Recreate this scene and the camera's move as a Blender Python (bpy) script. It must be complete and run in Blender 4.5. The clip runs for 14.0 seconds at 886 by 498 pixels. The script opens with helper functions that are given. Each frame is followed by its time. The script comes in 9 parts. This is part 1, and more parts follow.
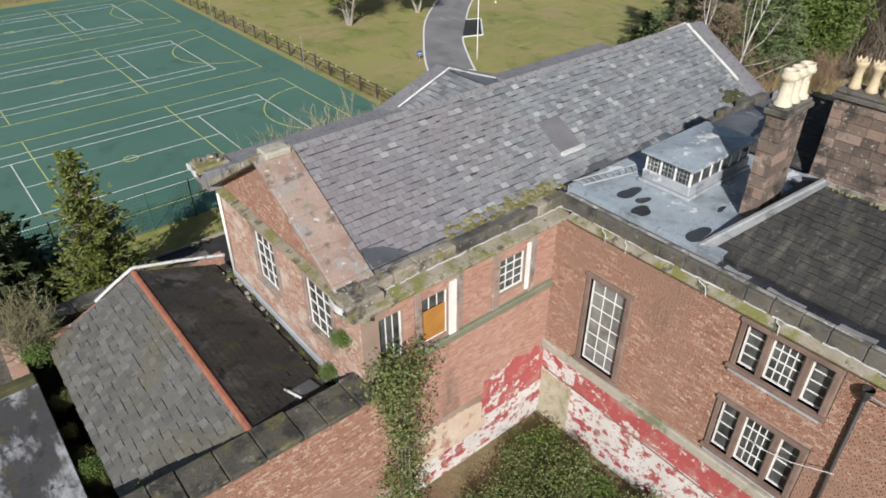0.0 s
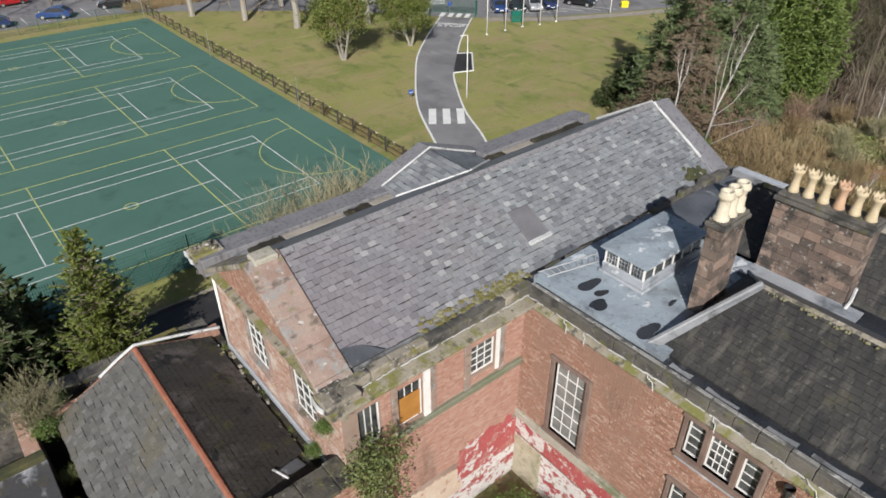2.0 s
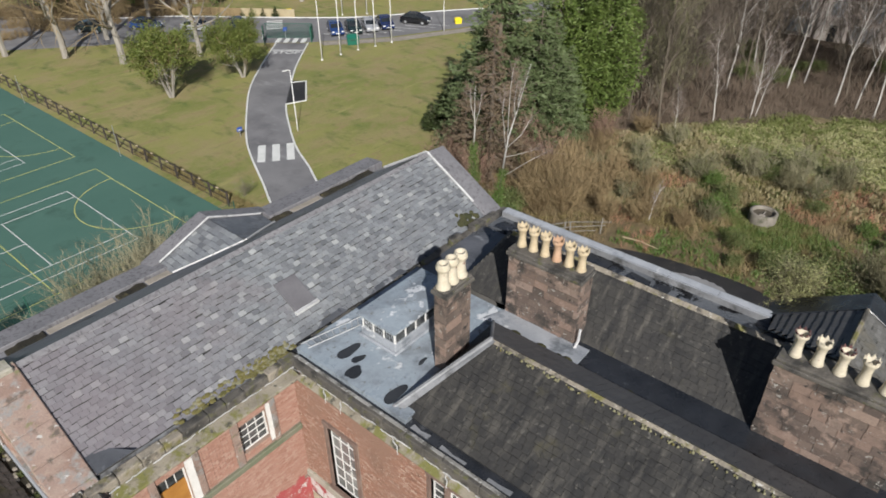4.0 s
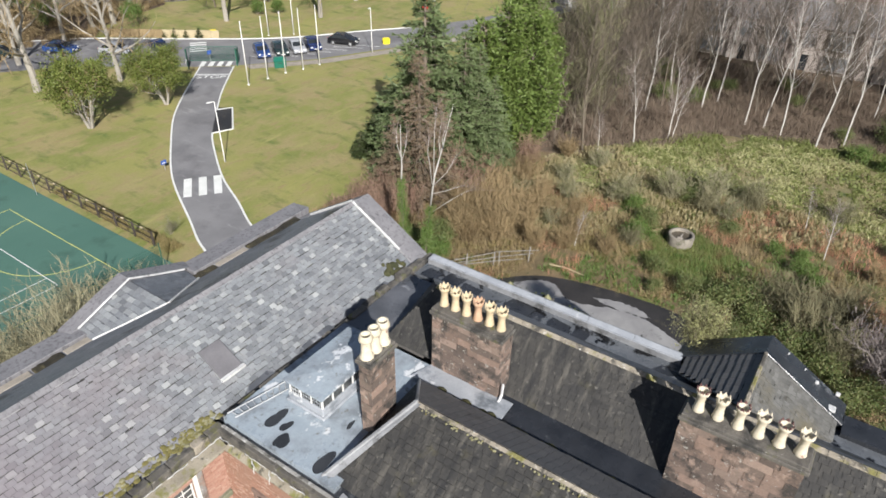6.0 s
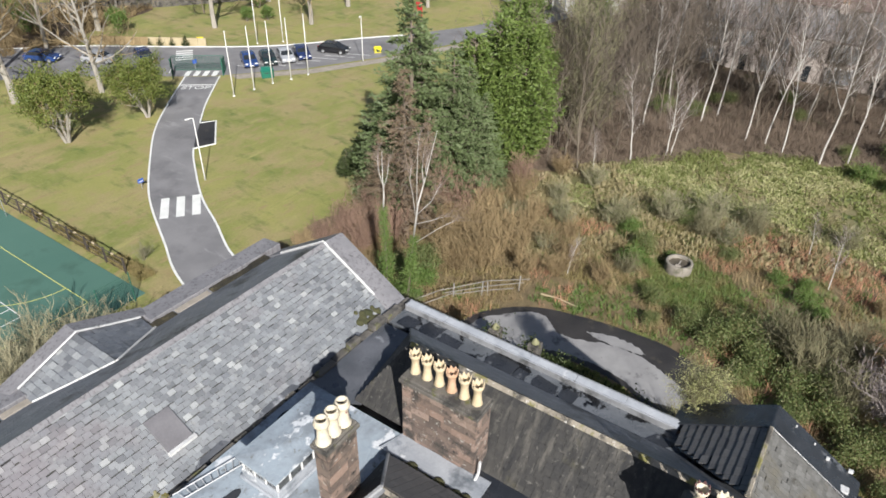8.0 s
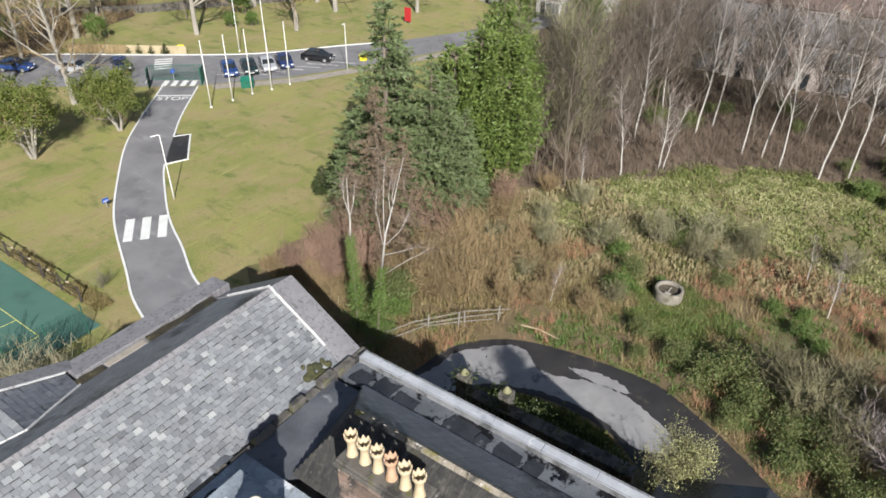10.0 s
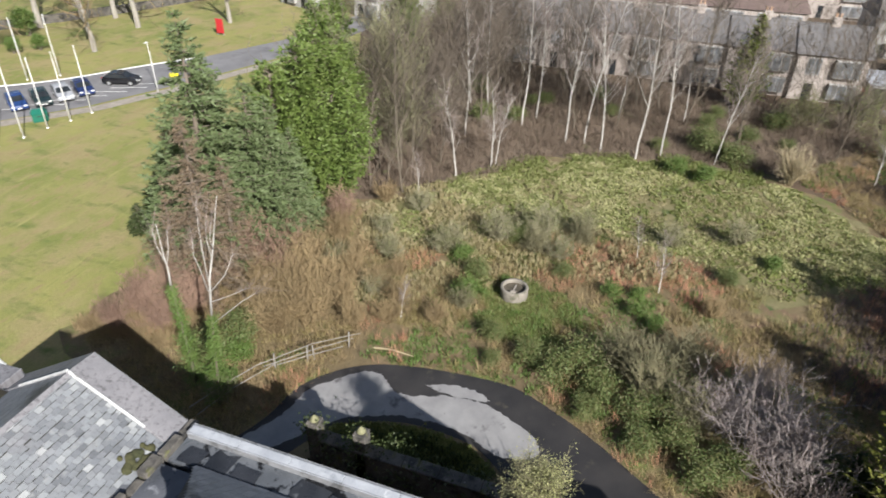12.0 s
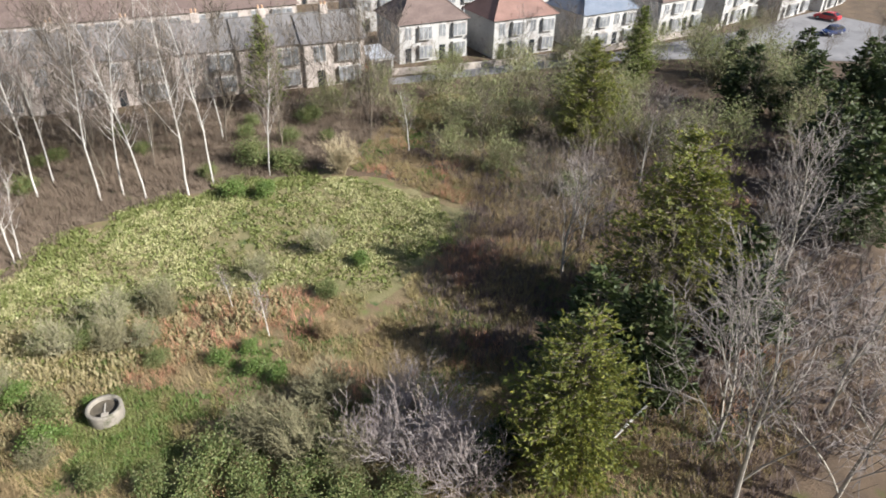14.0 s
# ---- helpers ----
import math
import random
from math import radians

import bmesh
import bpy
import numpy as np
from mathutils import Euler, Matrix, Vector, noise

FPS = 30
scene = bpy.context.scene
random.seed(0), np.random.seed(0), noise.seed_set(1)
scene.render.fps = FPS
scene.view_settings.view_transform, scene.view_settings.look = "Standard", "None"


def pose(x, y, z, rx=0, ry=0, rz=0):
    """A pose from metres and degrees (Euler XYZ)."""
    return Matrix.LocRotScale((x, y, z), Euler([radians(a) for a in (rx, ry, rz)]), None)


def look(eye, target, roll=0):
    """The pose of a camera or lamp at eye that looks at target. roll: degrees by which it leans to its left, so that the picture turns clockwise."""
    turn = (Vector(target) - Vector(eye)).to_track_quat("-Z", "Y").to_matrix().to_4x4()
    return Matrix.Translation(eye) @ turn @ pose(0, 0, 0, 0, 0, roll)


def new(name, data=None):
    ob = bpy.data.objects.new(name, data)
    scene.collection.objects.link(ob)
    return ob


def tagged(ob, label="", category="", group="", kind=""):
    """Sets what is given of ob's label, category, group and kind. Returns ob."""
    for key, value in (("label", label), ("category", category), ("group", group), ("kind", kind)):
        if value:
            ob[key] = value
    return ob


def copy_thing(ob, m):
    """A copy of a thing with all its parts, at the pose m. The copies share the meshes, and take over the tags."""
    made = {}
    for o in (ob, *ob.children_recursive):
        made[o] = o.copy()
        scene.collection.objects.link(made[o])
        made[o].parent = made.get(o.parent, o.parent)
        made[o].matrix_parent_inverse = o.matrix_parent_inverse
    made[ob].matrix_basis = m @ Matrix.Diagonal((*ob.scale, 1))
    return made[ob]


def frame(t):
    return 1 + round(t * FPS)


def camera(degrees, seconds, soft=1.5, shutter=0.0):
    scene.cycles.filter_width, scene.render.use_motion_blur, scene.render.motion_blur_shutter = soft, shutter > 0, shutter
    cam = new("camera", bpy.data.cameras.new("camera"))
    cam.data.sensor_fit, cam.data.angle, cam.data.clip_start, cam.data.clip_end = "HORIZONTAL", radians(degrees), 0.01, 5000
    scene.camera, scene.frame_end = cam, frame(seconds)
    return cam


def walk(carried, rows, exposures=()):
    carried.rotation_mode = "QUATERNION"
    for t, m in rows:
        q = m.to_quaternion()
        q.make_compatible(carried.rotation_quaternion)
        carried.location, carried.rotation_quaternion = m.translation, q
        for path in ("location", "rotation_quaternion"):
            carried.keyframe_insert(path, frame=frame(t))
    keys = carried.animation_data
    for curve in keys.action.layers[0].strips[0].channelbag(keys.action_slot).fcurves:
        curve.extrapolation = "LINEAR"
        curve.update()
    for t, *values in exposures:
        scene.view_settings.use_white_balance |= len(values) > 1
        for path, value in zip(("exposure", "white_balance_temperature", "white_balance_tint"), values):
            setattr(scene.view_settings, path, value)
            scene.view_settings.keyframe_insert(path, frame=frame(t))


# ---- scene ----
cam = camera(67.3, 14.0, soft=1.7, shutter=0.15)
PATH = [
    (0, (-0.616, 0.005, 19.898), (0.432, 1.29, 18.78), -0.2),
    (0.5, (-0.61, -0.004, 20.725), (0.44, 1.283, 19.61), -0.2),
    (1, (-0.505, -0.074, 21.57), (0.545, 1.213, 20.456), -0.2),
    (1.5, (-0.307, -0.227, 22.407), (0.745, 1.06, 21.295), -0.2),
    (2, (0.04, -0.482, 23.315), (1.092, 0.806, 22.203), -0.3),
    (2.5, (0.723, -0.992, 24.172), (1.777, 0.296, 23.062), -0.3),
    (3, (1.679, -1.747, 24.759), (2.785, -0.503, 23.649), -0.3),
    (3.5, (2.816, -2.721, 25.346), (4.006, -1.56, 24.235), -0.2),
    (4, (3.9, -3.6, 25.96), (5.172, -2.53, 24.848), -0.2),
    (4.2, (4.154, -3.843, 26.236), (5.457, -2.812, 25.122), -0.2),
    (6.3, (4.948, -3.581, 28.214), (6.334, -2.65, 27.112), 1.1),
    (6.5, (5.07, -3.486, 28.328), (6.455, -2.556, 27.226), 1.1),
    (7, (5.884, -3.154, 28.392), (7.27, -2.225, 27.29), 1.2),
    (7.5, (6.847, -2.874, 28.406), (8.234, -1.945, 27.305), 1.3),
    (8, (7.961, -2.654, 28.427), (9.347, -1.725, 27.324), 1.3),
    (8.5, (9.064, -2.498, 28.453), (10.448, -1.569, 27.349), 1.2),
    (11, (12.836, -2.139, 28.586), (14.22, -1.208, 27.484), 1.1),
    (11.5, (13.292, -2.144, 28.705), (14.724, -1.287, 27.603), 1.2),
    (12, (14.16, -2.218, 28.85), (15.735, -1.665, 27.749), 1.4),
    (12.5, (15.205, -1.912, 28.834), (16.845, -1.581, 27.738), 1.6),
    (13, (16.537, -2.124, 28.905), (18.185, -1.826, 27.811), 1.5),
    (13.5, (18.425, -2.646, 28.704), (20.086, -2.92, 27.623), 1.5),
    (14, (19.976, -2.984, 29.114), (21.548, -3.575, 28.027), 1.0),
]
walk(cam, [(t, look(eye, target, roll)) for t, eye, target, roll in PATH],
     exposures=[(0.0, 0.24), (2.0, 0.19), (4.2, 0.12), (6.3, 0.63), (11.0, 0.64), (12.0, 0.8), (13.0, 1.06), (14.0, 1.14)])

# ---- daylight ----
SUN_WAY = Vector((0.568, 0.62, -0.542)).normalized()   # the way the sunlight travels
world = bpy.data.worlds.new("sky")
scene.world = world
world.use_nodes = True
sky = world.node_tree.nodes.new("ShaderNodeTexSky")
sky.sky_type, sky.sun_disc = "NISHITA", False
sky.sun_elevation = math.asin(-SUN_WAY.z)
sky.sun_rotation = math.atan2(-SUN_WAY.x, -SUN_WAY.y)
sky.air_density, sky.dust_density = 1.0, 1.5
back = world.node_tree.nodes["Background"]
back.inputs["Strength"].default_value = 0.057
world.node_tree.links.new(sky.outputs[0], back.inputs["Color"])
sun = new("sun", bpy.data.lights.new("sun", "SUN"))
sun.data.energy, sun.data.angle, sun.data.color = 5.0, radians(0.6), (1.0, 0.975, 0.945)
sun.matrix_world = look((0, 0, 60), Vector((0, 0, 60)) + SUN_WAY)

# ---- materials ----


def ramp(nt, fac, stops):
    n = nt.nodes.new("ShaderNodeValToRGB")
    while len(n.color_ramp.elements) < len(stops):
        n.color_ramp.elements.new(0.5)
    for e, (at, c) in zip(n.color_ramp.elements, stops):
        e.position, e.color = at, (*c, 1) if len(c) == 3 else c
    nt.links.new(fac, n.inputs[0])
    return n.outputs[0]


def noise_of(nt, scale, detail=4.0, rough=0.55, stretch=None):
    geo = nt.nodes.new("ShaderNodeNewGeometry")
    n = nt.nodes.new("ShaderNodeTexNoise")
    n.inputs["Scale"].default_value, n.inputs["Detail"].default_value, n.inputs["Roughness"].default_value = scale, detail, rough
    src = geo.outputs["Position"]
    if stretch:
        m = nt.nodes.new("ShaderNodeMapping")
        m.inputs["Scale"].default_value = stretch
        nt.links.new(src, m.inputs[0])
        src = m.outputs[0]
    nt.links.new(src, n.inputs["Vector"])
    return n.outputs[0]


def mixed(nt, fac, a, b, mode="MIX"):
    n = nt.nodes.new("ShaderNodeMix")
    n.data_type, n.blend_type = "RGBA", mode
    for key, v in (("Factor", fac), ("A", a), ("B", b)):
        i = [s for s in n.inputs if s.name == key and s.type in (("VALUE",) if key == "Factor" else ("RGBA",))][0]
        if isinstance(v, (int, float)):
            i.default_value = v
        elif isinstance(v, (tuple, list)):
            i.default_value = (*v, 1)
        else:
            nt.links.new(v, i)
    return [s for s in n.outputs if s.type == "RGBA"][0]


def grey(v):
    return (v, v, v)


def mat(name, c1, c2, rough=0.8, scale=1.0, fine=14.0, grain=0.35, bump=0.3, dist=0.02, metal=0.0, pieces=None, stains=(), stretch=None,
        rough_var=0.0, sheen=0.0):
    """A surface of two colours mixed in large patches, with fine grain and relief. pieces: colours picked at random piece by piece.
    stains: (colour, scale, from, to, stretch) patches laid over it."""
    m = bpy.data.materials.new(name)
    m.use_nodes = True
    nt = m.node_tree
    b = nt.nodes["Principled BSDF"]
    col = ramp(nt, noise_of(nt, scale, stretch=stretch), [(0.33, c1), (0.67, c2)])
    if pieces:
        info, geo = nt.nodes.new("ShaderNodeObjectInfo"), nt.nodes.new("ShaderNodeNewGeometry")
        add, fr = nt.nodes.new("ShaderNodeMath"), nt.nodes.new("ShaderNodeMath")
        fr.operation = "FRACT"
        nt.links.new(info.outputs["Random"], add.inputs[0])
        nt.links.new(geo.outputs["Random Per Island"], add.inputs[1])
        nt.links.new(add.outputs[0], fr.inputs[0])
        k = len(pieces)
        col = mixed(nt, 0.75, col, ramp(nt, fr.outputs[0], [(i / (k - 1), c) for i, c in enumerate(pieces)]))
    for c, sc, lo, hi, st in stains:
        f = ramp(nt, noise_of(nt, sc, 6.0, 0.65, st), [(lo, grey(0)), (hi, grey(1))])
        col = mixed(nt, f, col, c)
    fn = noise_of(nt, fine, 5.0, 0.7)
    col = mixed(nt, grain, col, ramp(nt, fn, [(0.25, grey(0.35)), (0.75, grey(1.0))]), "MULTIPLY")
    nt.links.new(col, b.inputs["Base Color"])
    b.inputs["Metallic"].default_value = metal
    if rough_var:
        r = ramp(nt, noise_of(nt, scale * 2.3), [(0.35, grey(max(0.02, rough - rough_var))), (0.65, grey(min(1, rough + rough_var)))])
        nt.links.new(r, b.inputs["Roughness"])
    else:
        b.inputs["Roughness"].default_value = rough
    if bump:
        bp = nt.nodes.new("ShaderNodeBump")
        bp.inputs["Strength"].default_value, bp.inputs["Distance"].default_value = bump, dist
        nt.links.new(fn, bp.inputs["Height"])
        nt.links.new(bp.outputs[0], b.inputs["Normal"])
    return m


def leaf_mat(name, pieces, rough=0.6, trans=0.25):
    """Foliage: each leaf or spray takes its own green; some light passes through."""
    m = mat(name, pieces[0], pieces[-1], rough, 0.6, 6.0, 0.25, 0, pieces=pieces)
    nt = m.node_tree
    b = nt.nodes["Principled BSDF"]
    tr = nt.nodes.new("ShaderNodeBsdfTranslucent")
    mx = nt.nodes.new("ShaderNodeMixShader")
    mx.inputs[0].default_value = trans
    src = b.inputs["Base Color"].links[0].from_socket
    nt.links.new(src, tr.inputs[0])
    nt.links.new(b.outputs[0], mx.inputs[1])
    nt.links.new(tr.outputs[0], mx.inputs[2])
    nt.links.new(mx.outputs[0], nt.nodes["Material Output"].inputs[0])
    return m


BRICKS = [(0.1824, 0.103, 0.07344), (0.3456, 0.1854, 0.1274), (0.2784, 0.1391, 0.0972), (0.4032, 0.2318, 0.162), (0.3168, 0.1648, 0.1166), (0.4608, 0.309, 0.2322), (0.2592, 0.1236, 0.08856), (0.3744, 0.206, 0.1458), (0.2976, 0.1545, 0.108), (0.528, 0.4017, 0.324), (0.3264, 0.1751, 0.121), (0.288, 0.1442, 0.1026)]
M_brick = mat("brick", (0.29, 0.14, 0.095), (0.4, 0.21, 0.145), 0.88, 0.35, 30, 0.4, 0.4, 0.01, pieces=BRICKS,
              stains=(((0.13, 0.085, 0.06), 0.5, 0.58, 0.78, (1, 1, 0.35)), ((0.52, 0.4, 0.31), 9.0, 0.57, 0.63, None), ((0.3, 0.18, 0.13), 0.25, 0.5, 0.66, None)))
M_brick_pale = mat("weathered_brick", (0.36, 0.2, 0.145), (0.46, 0.29, 0.22), 0.9, 0.6, 30, 0.4, 0.4, 0.01,
                   pieces=[(0.3, 0.15, 0.105), (0.46, 0.29, 0.22), (0.4, 0.22, 0.16), (0.5, 0.38, 0.31), (0.33, 0.165, 0.115)],
                   stains=(((0.55, 0.46, 0.39), 0.8, 0.5, 0.62, (1, 1, 1.6)), ((0.6, 0.54, 0.48), 5.0, 0.56, 0.62, (1, 1, 2.5)), ((0.17, 0.12, 0.09), 1.2, 0.64, 0.72, (1, 1, 0.4))))
M_brick_pink = mat("bleached_brick", (0.38, 0.21, 0.155), (0.48, 0.29, 0.225), 0.9, 0.4, 30, 0.4, 0.4, 0.01,
                   pieces=[(0.33, 0.17, 0.125), (0.46, 0.275, 0.21), (0.4, 0.215, 0.16), (0.5, 0.34, 0.27), (0.36, 0.185, 0.135)],
                   stains=(((0.14, 0.1, 0.075), 0.45, 0.58, 0.76, (1, 1, 0.35)),))
M_mortar = mat("mortar", (0.36, 0.27, 0.22), (0.26, 0.18, 0.14), 0.95, 0.7, 40)
M_stone = mat("weathered_sandstone", (0.25, 0.22, 0.175), (0.38, 0.335, 0.27), 0.9, 1.1, 18, 0.55, 0.6, 0.04,
              stains=(((0.08, 0.074, 0.064), 1.6, 0.5, 0.61, None), ((0.2, 0.185, 0.065), 1.3, 0.53, 0.62, None), ((0.58, 0.56, 0.51), 4.5, 0.6, 0.66, None)))
M_stone_dark = mat("sooty_coping", (0.1, 0.092, 0.082), (0.17, 0.155, 0.135), 0.9, 1.1, 18, 0.55, 0.6, 0.04,
                   stains=(((0.045, 0.043, 0.04), 1.4, 0.48, 0.62, None), ((0.13, 0.13, 0.045), 1.9, 0.57, 0.68, None), ((0.36, 0.35, 0.32), 5.0, 0.64, 0.7, None)))
M_stone_pale = mat("pale_string_stone", (0.36, 0.33, 0.27), (0.47, 0.44, 0.37), 0.9, 1.1, 18, 0.45, 0.5, 0.03, stains=(((0.2, 0.21, 0.13), 1.2, 0.5, 0.64, None),))
M_stone_pink = mat("red_sandstone", (0.27, 0.18, 0.145), (0.38, 0.28, 0.235), 0.9, 0.8, 18, 0.5, 0.5, 0.03,
                   stains=(((0.38, 0.29, 0.24), 1.7, 0.48, 0.64, None), ((0.3, 0.29, 0.28), 1.3, 0.52, 0.6, None), ((0.15, 0.12, 0.1), 2.4, 0.55, 0.66, None), ((0.2, 0.2, 0.1), 1.9, 0.6, 0.68, None), ((0.55, 0.53, 0.5), 3.5, 0.62, 0.67, None)))
M_block = mat("chimney_sandstone", (0.16, 0.12, 0.1), (0.3, 0.215, 0.17), 0.9, 0.8, 16, 0.5, 0.5, 0.03,
              pieces=[(0.075, 0.062, 0.054), (0.34, 0.235, 0.185), (0.12, 0.095, 0.08), (0.38, 0.28, 0.225), (0.09, 0.072, 0.062), (0.2, 0.15, 0.122), (0.065, 0.055, 0.048), (0.3, 0.205, 0.16), (0.14, 0.11, 0.092)],
              stains=(((0.06, 0.052, 0.046), 0.9, 0.5, 0.62, None), ((0.34, 0.25, 0.2), 2.1, 0.57, 0.66, None), ((0.03, 0.028, 0.026), 2.8, 0.6, 0.68, None), ((0.42, 0.4, 0.36), 6.0, 0.61, 0.67, None)))
M_ledge = mat("mossy_ledge_stone", (0.25, 0.22, 0.17), (0.36, 0.32, 0.25), 0.9, 1.1, 18, 0.5, 0.6, 0.03,
              stains=(((0.19, 0.185, 0.06), 1.5, 0.48, 0.58, None), ((0.08, 0.075, 0.06), 2.6, 0.55, 0.64, None), ((0.5, 0.48, 0.43), 5.0, 0.64, 0.7, None)))
M_coping_white = mat("lichen_whitened_coping", (0.22, 0.21, 0.19), (0.4, 0.39, 0.37), 0.9, 1.6, 16, 0.5, 0.5, 0.03,
                     stains=(((0.1, 0.095, 0.085), 1.8, 0.5, 0.6, None), ((0.55, 0.54, 0.52), 3.0, 0.56, 0.64, None)))
M_green_stone = mat("algae_stone", (0.24, 0.23, 0.17), (0.17, 0.19, 0.12), 0.9, 1.2, 18, 0.5, 0.4, 0.02)
SLATES = [(0.1824, 0.196, 0.2142), (0.2784, 0.297, 0.3121), (0.2256, 0.242, 0.2601), (0.312, 0.332, 0.3417), (0.168, 0.179, 0.1938), (0.2208, 0.232, 0.2479), (0.264, 0.277, 0.2866), (0.2064, 0.222, 0.2387), (0.12, 0.128, 0.1397), (0.2352, 0.252, 0.2642), (0.48, 0.495, 0.4896)]
M_slate = mat("slate", (0.19, 0.192, 0.2), (0.25, 0.252, 0.26), 0.5, 0.25, 12, 0.45, 0.3, 0.01, pieces=SLATES,
              stains=(((0.235, 0.208, 0.216), 0.16, 0.54, 0.74, None), ((0.09, 0.09, 0.092), 0.7, 0.63, 0.75, None), ((0.3, 0.305, 0.3), 2.5, 0.6, 0.7, None)))
nt = M_slate.node_tree
geo, sep, fall = nt.nodes.new("ShaderNodeNewGeometry"), nt.nodes.new("ShaderNodeSeparateXYZ"), nt.nodes.new("ShaderNodeMapRange")
nt.links.new(geo.outputs["Position"], sep.inputs[0])
nt.links.new(sep.outputs[0], fall.inputs["Value"])
for key, v in (("From Min", 8.0), ("From Max", 14.5), ("To Min", 0.62), ("To Max", 0.0)):
    fall.inputs[key].default_value = v
wob = nt.nodes.new("ShaderNodeMath")
wob.operation, wob.use_clamp = "MULTIPLY", True
nt.links.new(fall.outputs[0], wob.inputs[0])
nt.links.new(ramp(nt, noise_of(nt, 0.55, 5.0, 0.7), [(0.3, grey(0.55)), (0.6, grey(1.0))]), wob.inputs[1])
base_in = nt.nodes["Principled BSDF"].inputs["Base Color"]
nt.links.new(mixed(nt, wob.outputs[0], base_in.links[0].from_socket, (0.205, 0.172, 0.186)), base_in)
M_slate_dark = mat("lichened_slate", (0.036, 0.0351, 0.0333), (0.0558, 0.0531, 0.0468), 0.8, 0.5, 9, 0.6, 0.5, 0.02,
                   pieces=[(0.0324, 0.0315, 0.0315), (0.0522, 0.0495, 0.0459), (0.0414, 0.0396, 0.0387), (0.0612, 0.0576, 0.0522), (0.045, 0.0432, 0.0414), (0.0369, 0.036, 0.0351)],
                   stains=(((0.1125, 0.1044, 0.09), 1.5, 0.52, 0.68, (0.45, 1.98, 0.45)), ((0.027, 0.027, 0.0279), 1.3, 0.54, 0.66, (0.45, 1.8, 0.45)), ((0.0855, 0.0774, 0.045), 0.8, 0.6, 0.74, None), ((0.018, 0.018, 0.0189), 0.5, 0.57, 0.7, None), ((0.135, 0.1278, 0.1125), 5.0, 0.6, 0.68, None)))
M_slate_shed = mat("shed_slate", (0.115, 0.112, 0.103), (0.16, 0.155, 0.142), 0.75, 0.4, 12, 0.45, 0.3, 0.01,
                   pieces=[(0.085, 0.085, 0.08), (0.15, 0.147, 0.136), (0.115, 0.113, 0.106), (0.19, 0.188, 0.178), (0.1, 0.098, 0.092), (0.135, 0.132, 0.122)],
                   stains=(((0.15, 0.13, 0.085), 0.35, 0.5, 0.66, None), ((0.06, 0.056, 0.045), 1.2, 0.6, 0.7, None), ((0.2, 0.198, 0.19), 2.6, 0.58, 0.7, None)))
M_lead = mat("lead_sheet", (0.3, 0.32, 0.35), (0.42, 0.44, 0.47), 0.5, 0.9, 9, 0.3, 0.25, 0.02,
             stains=(((0.13, 0.15, 0.17), 0.55, 0.55, 0.66, None), ((0.62, 0.63, 0.64), 1.1, 0.62, 0.68, None)), rough_var=0.15)
M_wet = mat("wet_stain", (0.03, 0.032, 0.036), (0.05, 0.053, 0.058), 0.2, 0.8, 8, 0.3, 0.2, 0.01)
M_lead_wet = mat("wet_lead_roof", (0.28, 0.33, 0.375), (0.39, 0.44, 0.485), 0.38, 0.5, 7, 0.2, 0.15, 0.02,
                 stains=(((0.2, 0.225, 0.25), 0.5, 0.46, 0.6, None), ((0.1, 0.11, 0.125), 0.8, 0.59, 0.68, (1, 0.6, 1)), ((0.62, 0.64, 0.66), 0.75, 0.6, 0.63, None), ((0.16, 0.16, 0.15), 3.2, 0.6, 0.7, None)), rough_var=0.2)
M_lead_dark = mat("dark_lead", (0.07, 0.075, 0.085), (0.13, 0.135, 0.15), 0.4, 0.7, 9, 0.3, 0.3, 0.02,
                  stains=(((0.3, 0.31, 0.33), 0.8, 0.6, 0.68, None),), rough_var=0.15)
M_lead_grey = mat("grey_lead_capping", (0.194, 0.19, 0.2009), (0.2522, 0.245, 0.2548), 0.6, 0.9, 9, 0.3, 0.3, 0.02,
                  stains=(((0.12, 0.115, 0.12), 2.2, 0.52, 0.64, (3.0, 3.0, 0.3)),))
M_white_lead = mat("white_flashing", (0.5, 0.5, 0.5), (0.68, 0.68, 0.67), 0.6, 2.0, 14, 0.35, 0.3, 0.01, stains=(((0.25, 0.25, 0.24), 3.0, 0.57, 0.66, None),))
M_white = mat("white_paint", (0.72, 0.71, 0.68), (0.8, 0.79, 0.77), 0.55, 3.0, 20, 0.2, 0.2, 0.005, stains=(((0.4, 0.37, 0.32), 5.0, 0.62, 0.75, None),))
M_moss = mat("moss", (0.14, 0.13, 0.04), (0.2, 0.17, 0.06), 0.95, 2.0, 12, 0.5, 0.8, 0.05)
M_moss_pale = mat("pale_lichen", (0.2, 0.19, 0.1), (0.27, 0.255, 0.16), 0.95, 4.0, 16, 0.4, 0.6, 0.03)
M_lead_old = mat("old_grey_lead", (0.2, 0.205, 0.215), (0.3, 0.305, 0.315), 0.6, 1.2, 9, 0.4, 0.3, 0.02, stains=(((0.09, 0.09, 0.09), 1.5, 0.52, 0.66, None),))
M_board = mat("orange_board", (0.36, 0.16, 0.035), (0.46, 0.22, 0.05), 0.6, 2.0, 18, 0.25)
M_stone_brown = mat("brown_stone_frame", (0.16, 0.105, 0.085), (0.24, 0.17, 0.14), 0.85, 2.0, 18, 0.4)
M_pot = mat("buff_terracotta", (0.5, 0.4, 0.255), (0.6, 0.5, 0.34), 0.8, 4.0, 16, 0.35, 0.3, 0.01, stains=(((0.32, 0.25, 0.17), 4.0, 0.6, 0.72, None),))
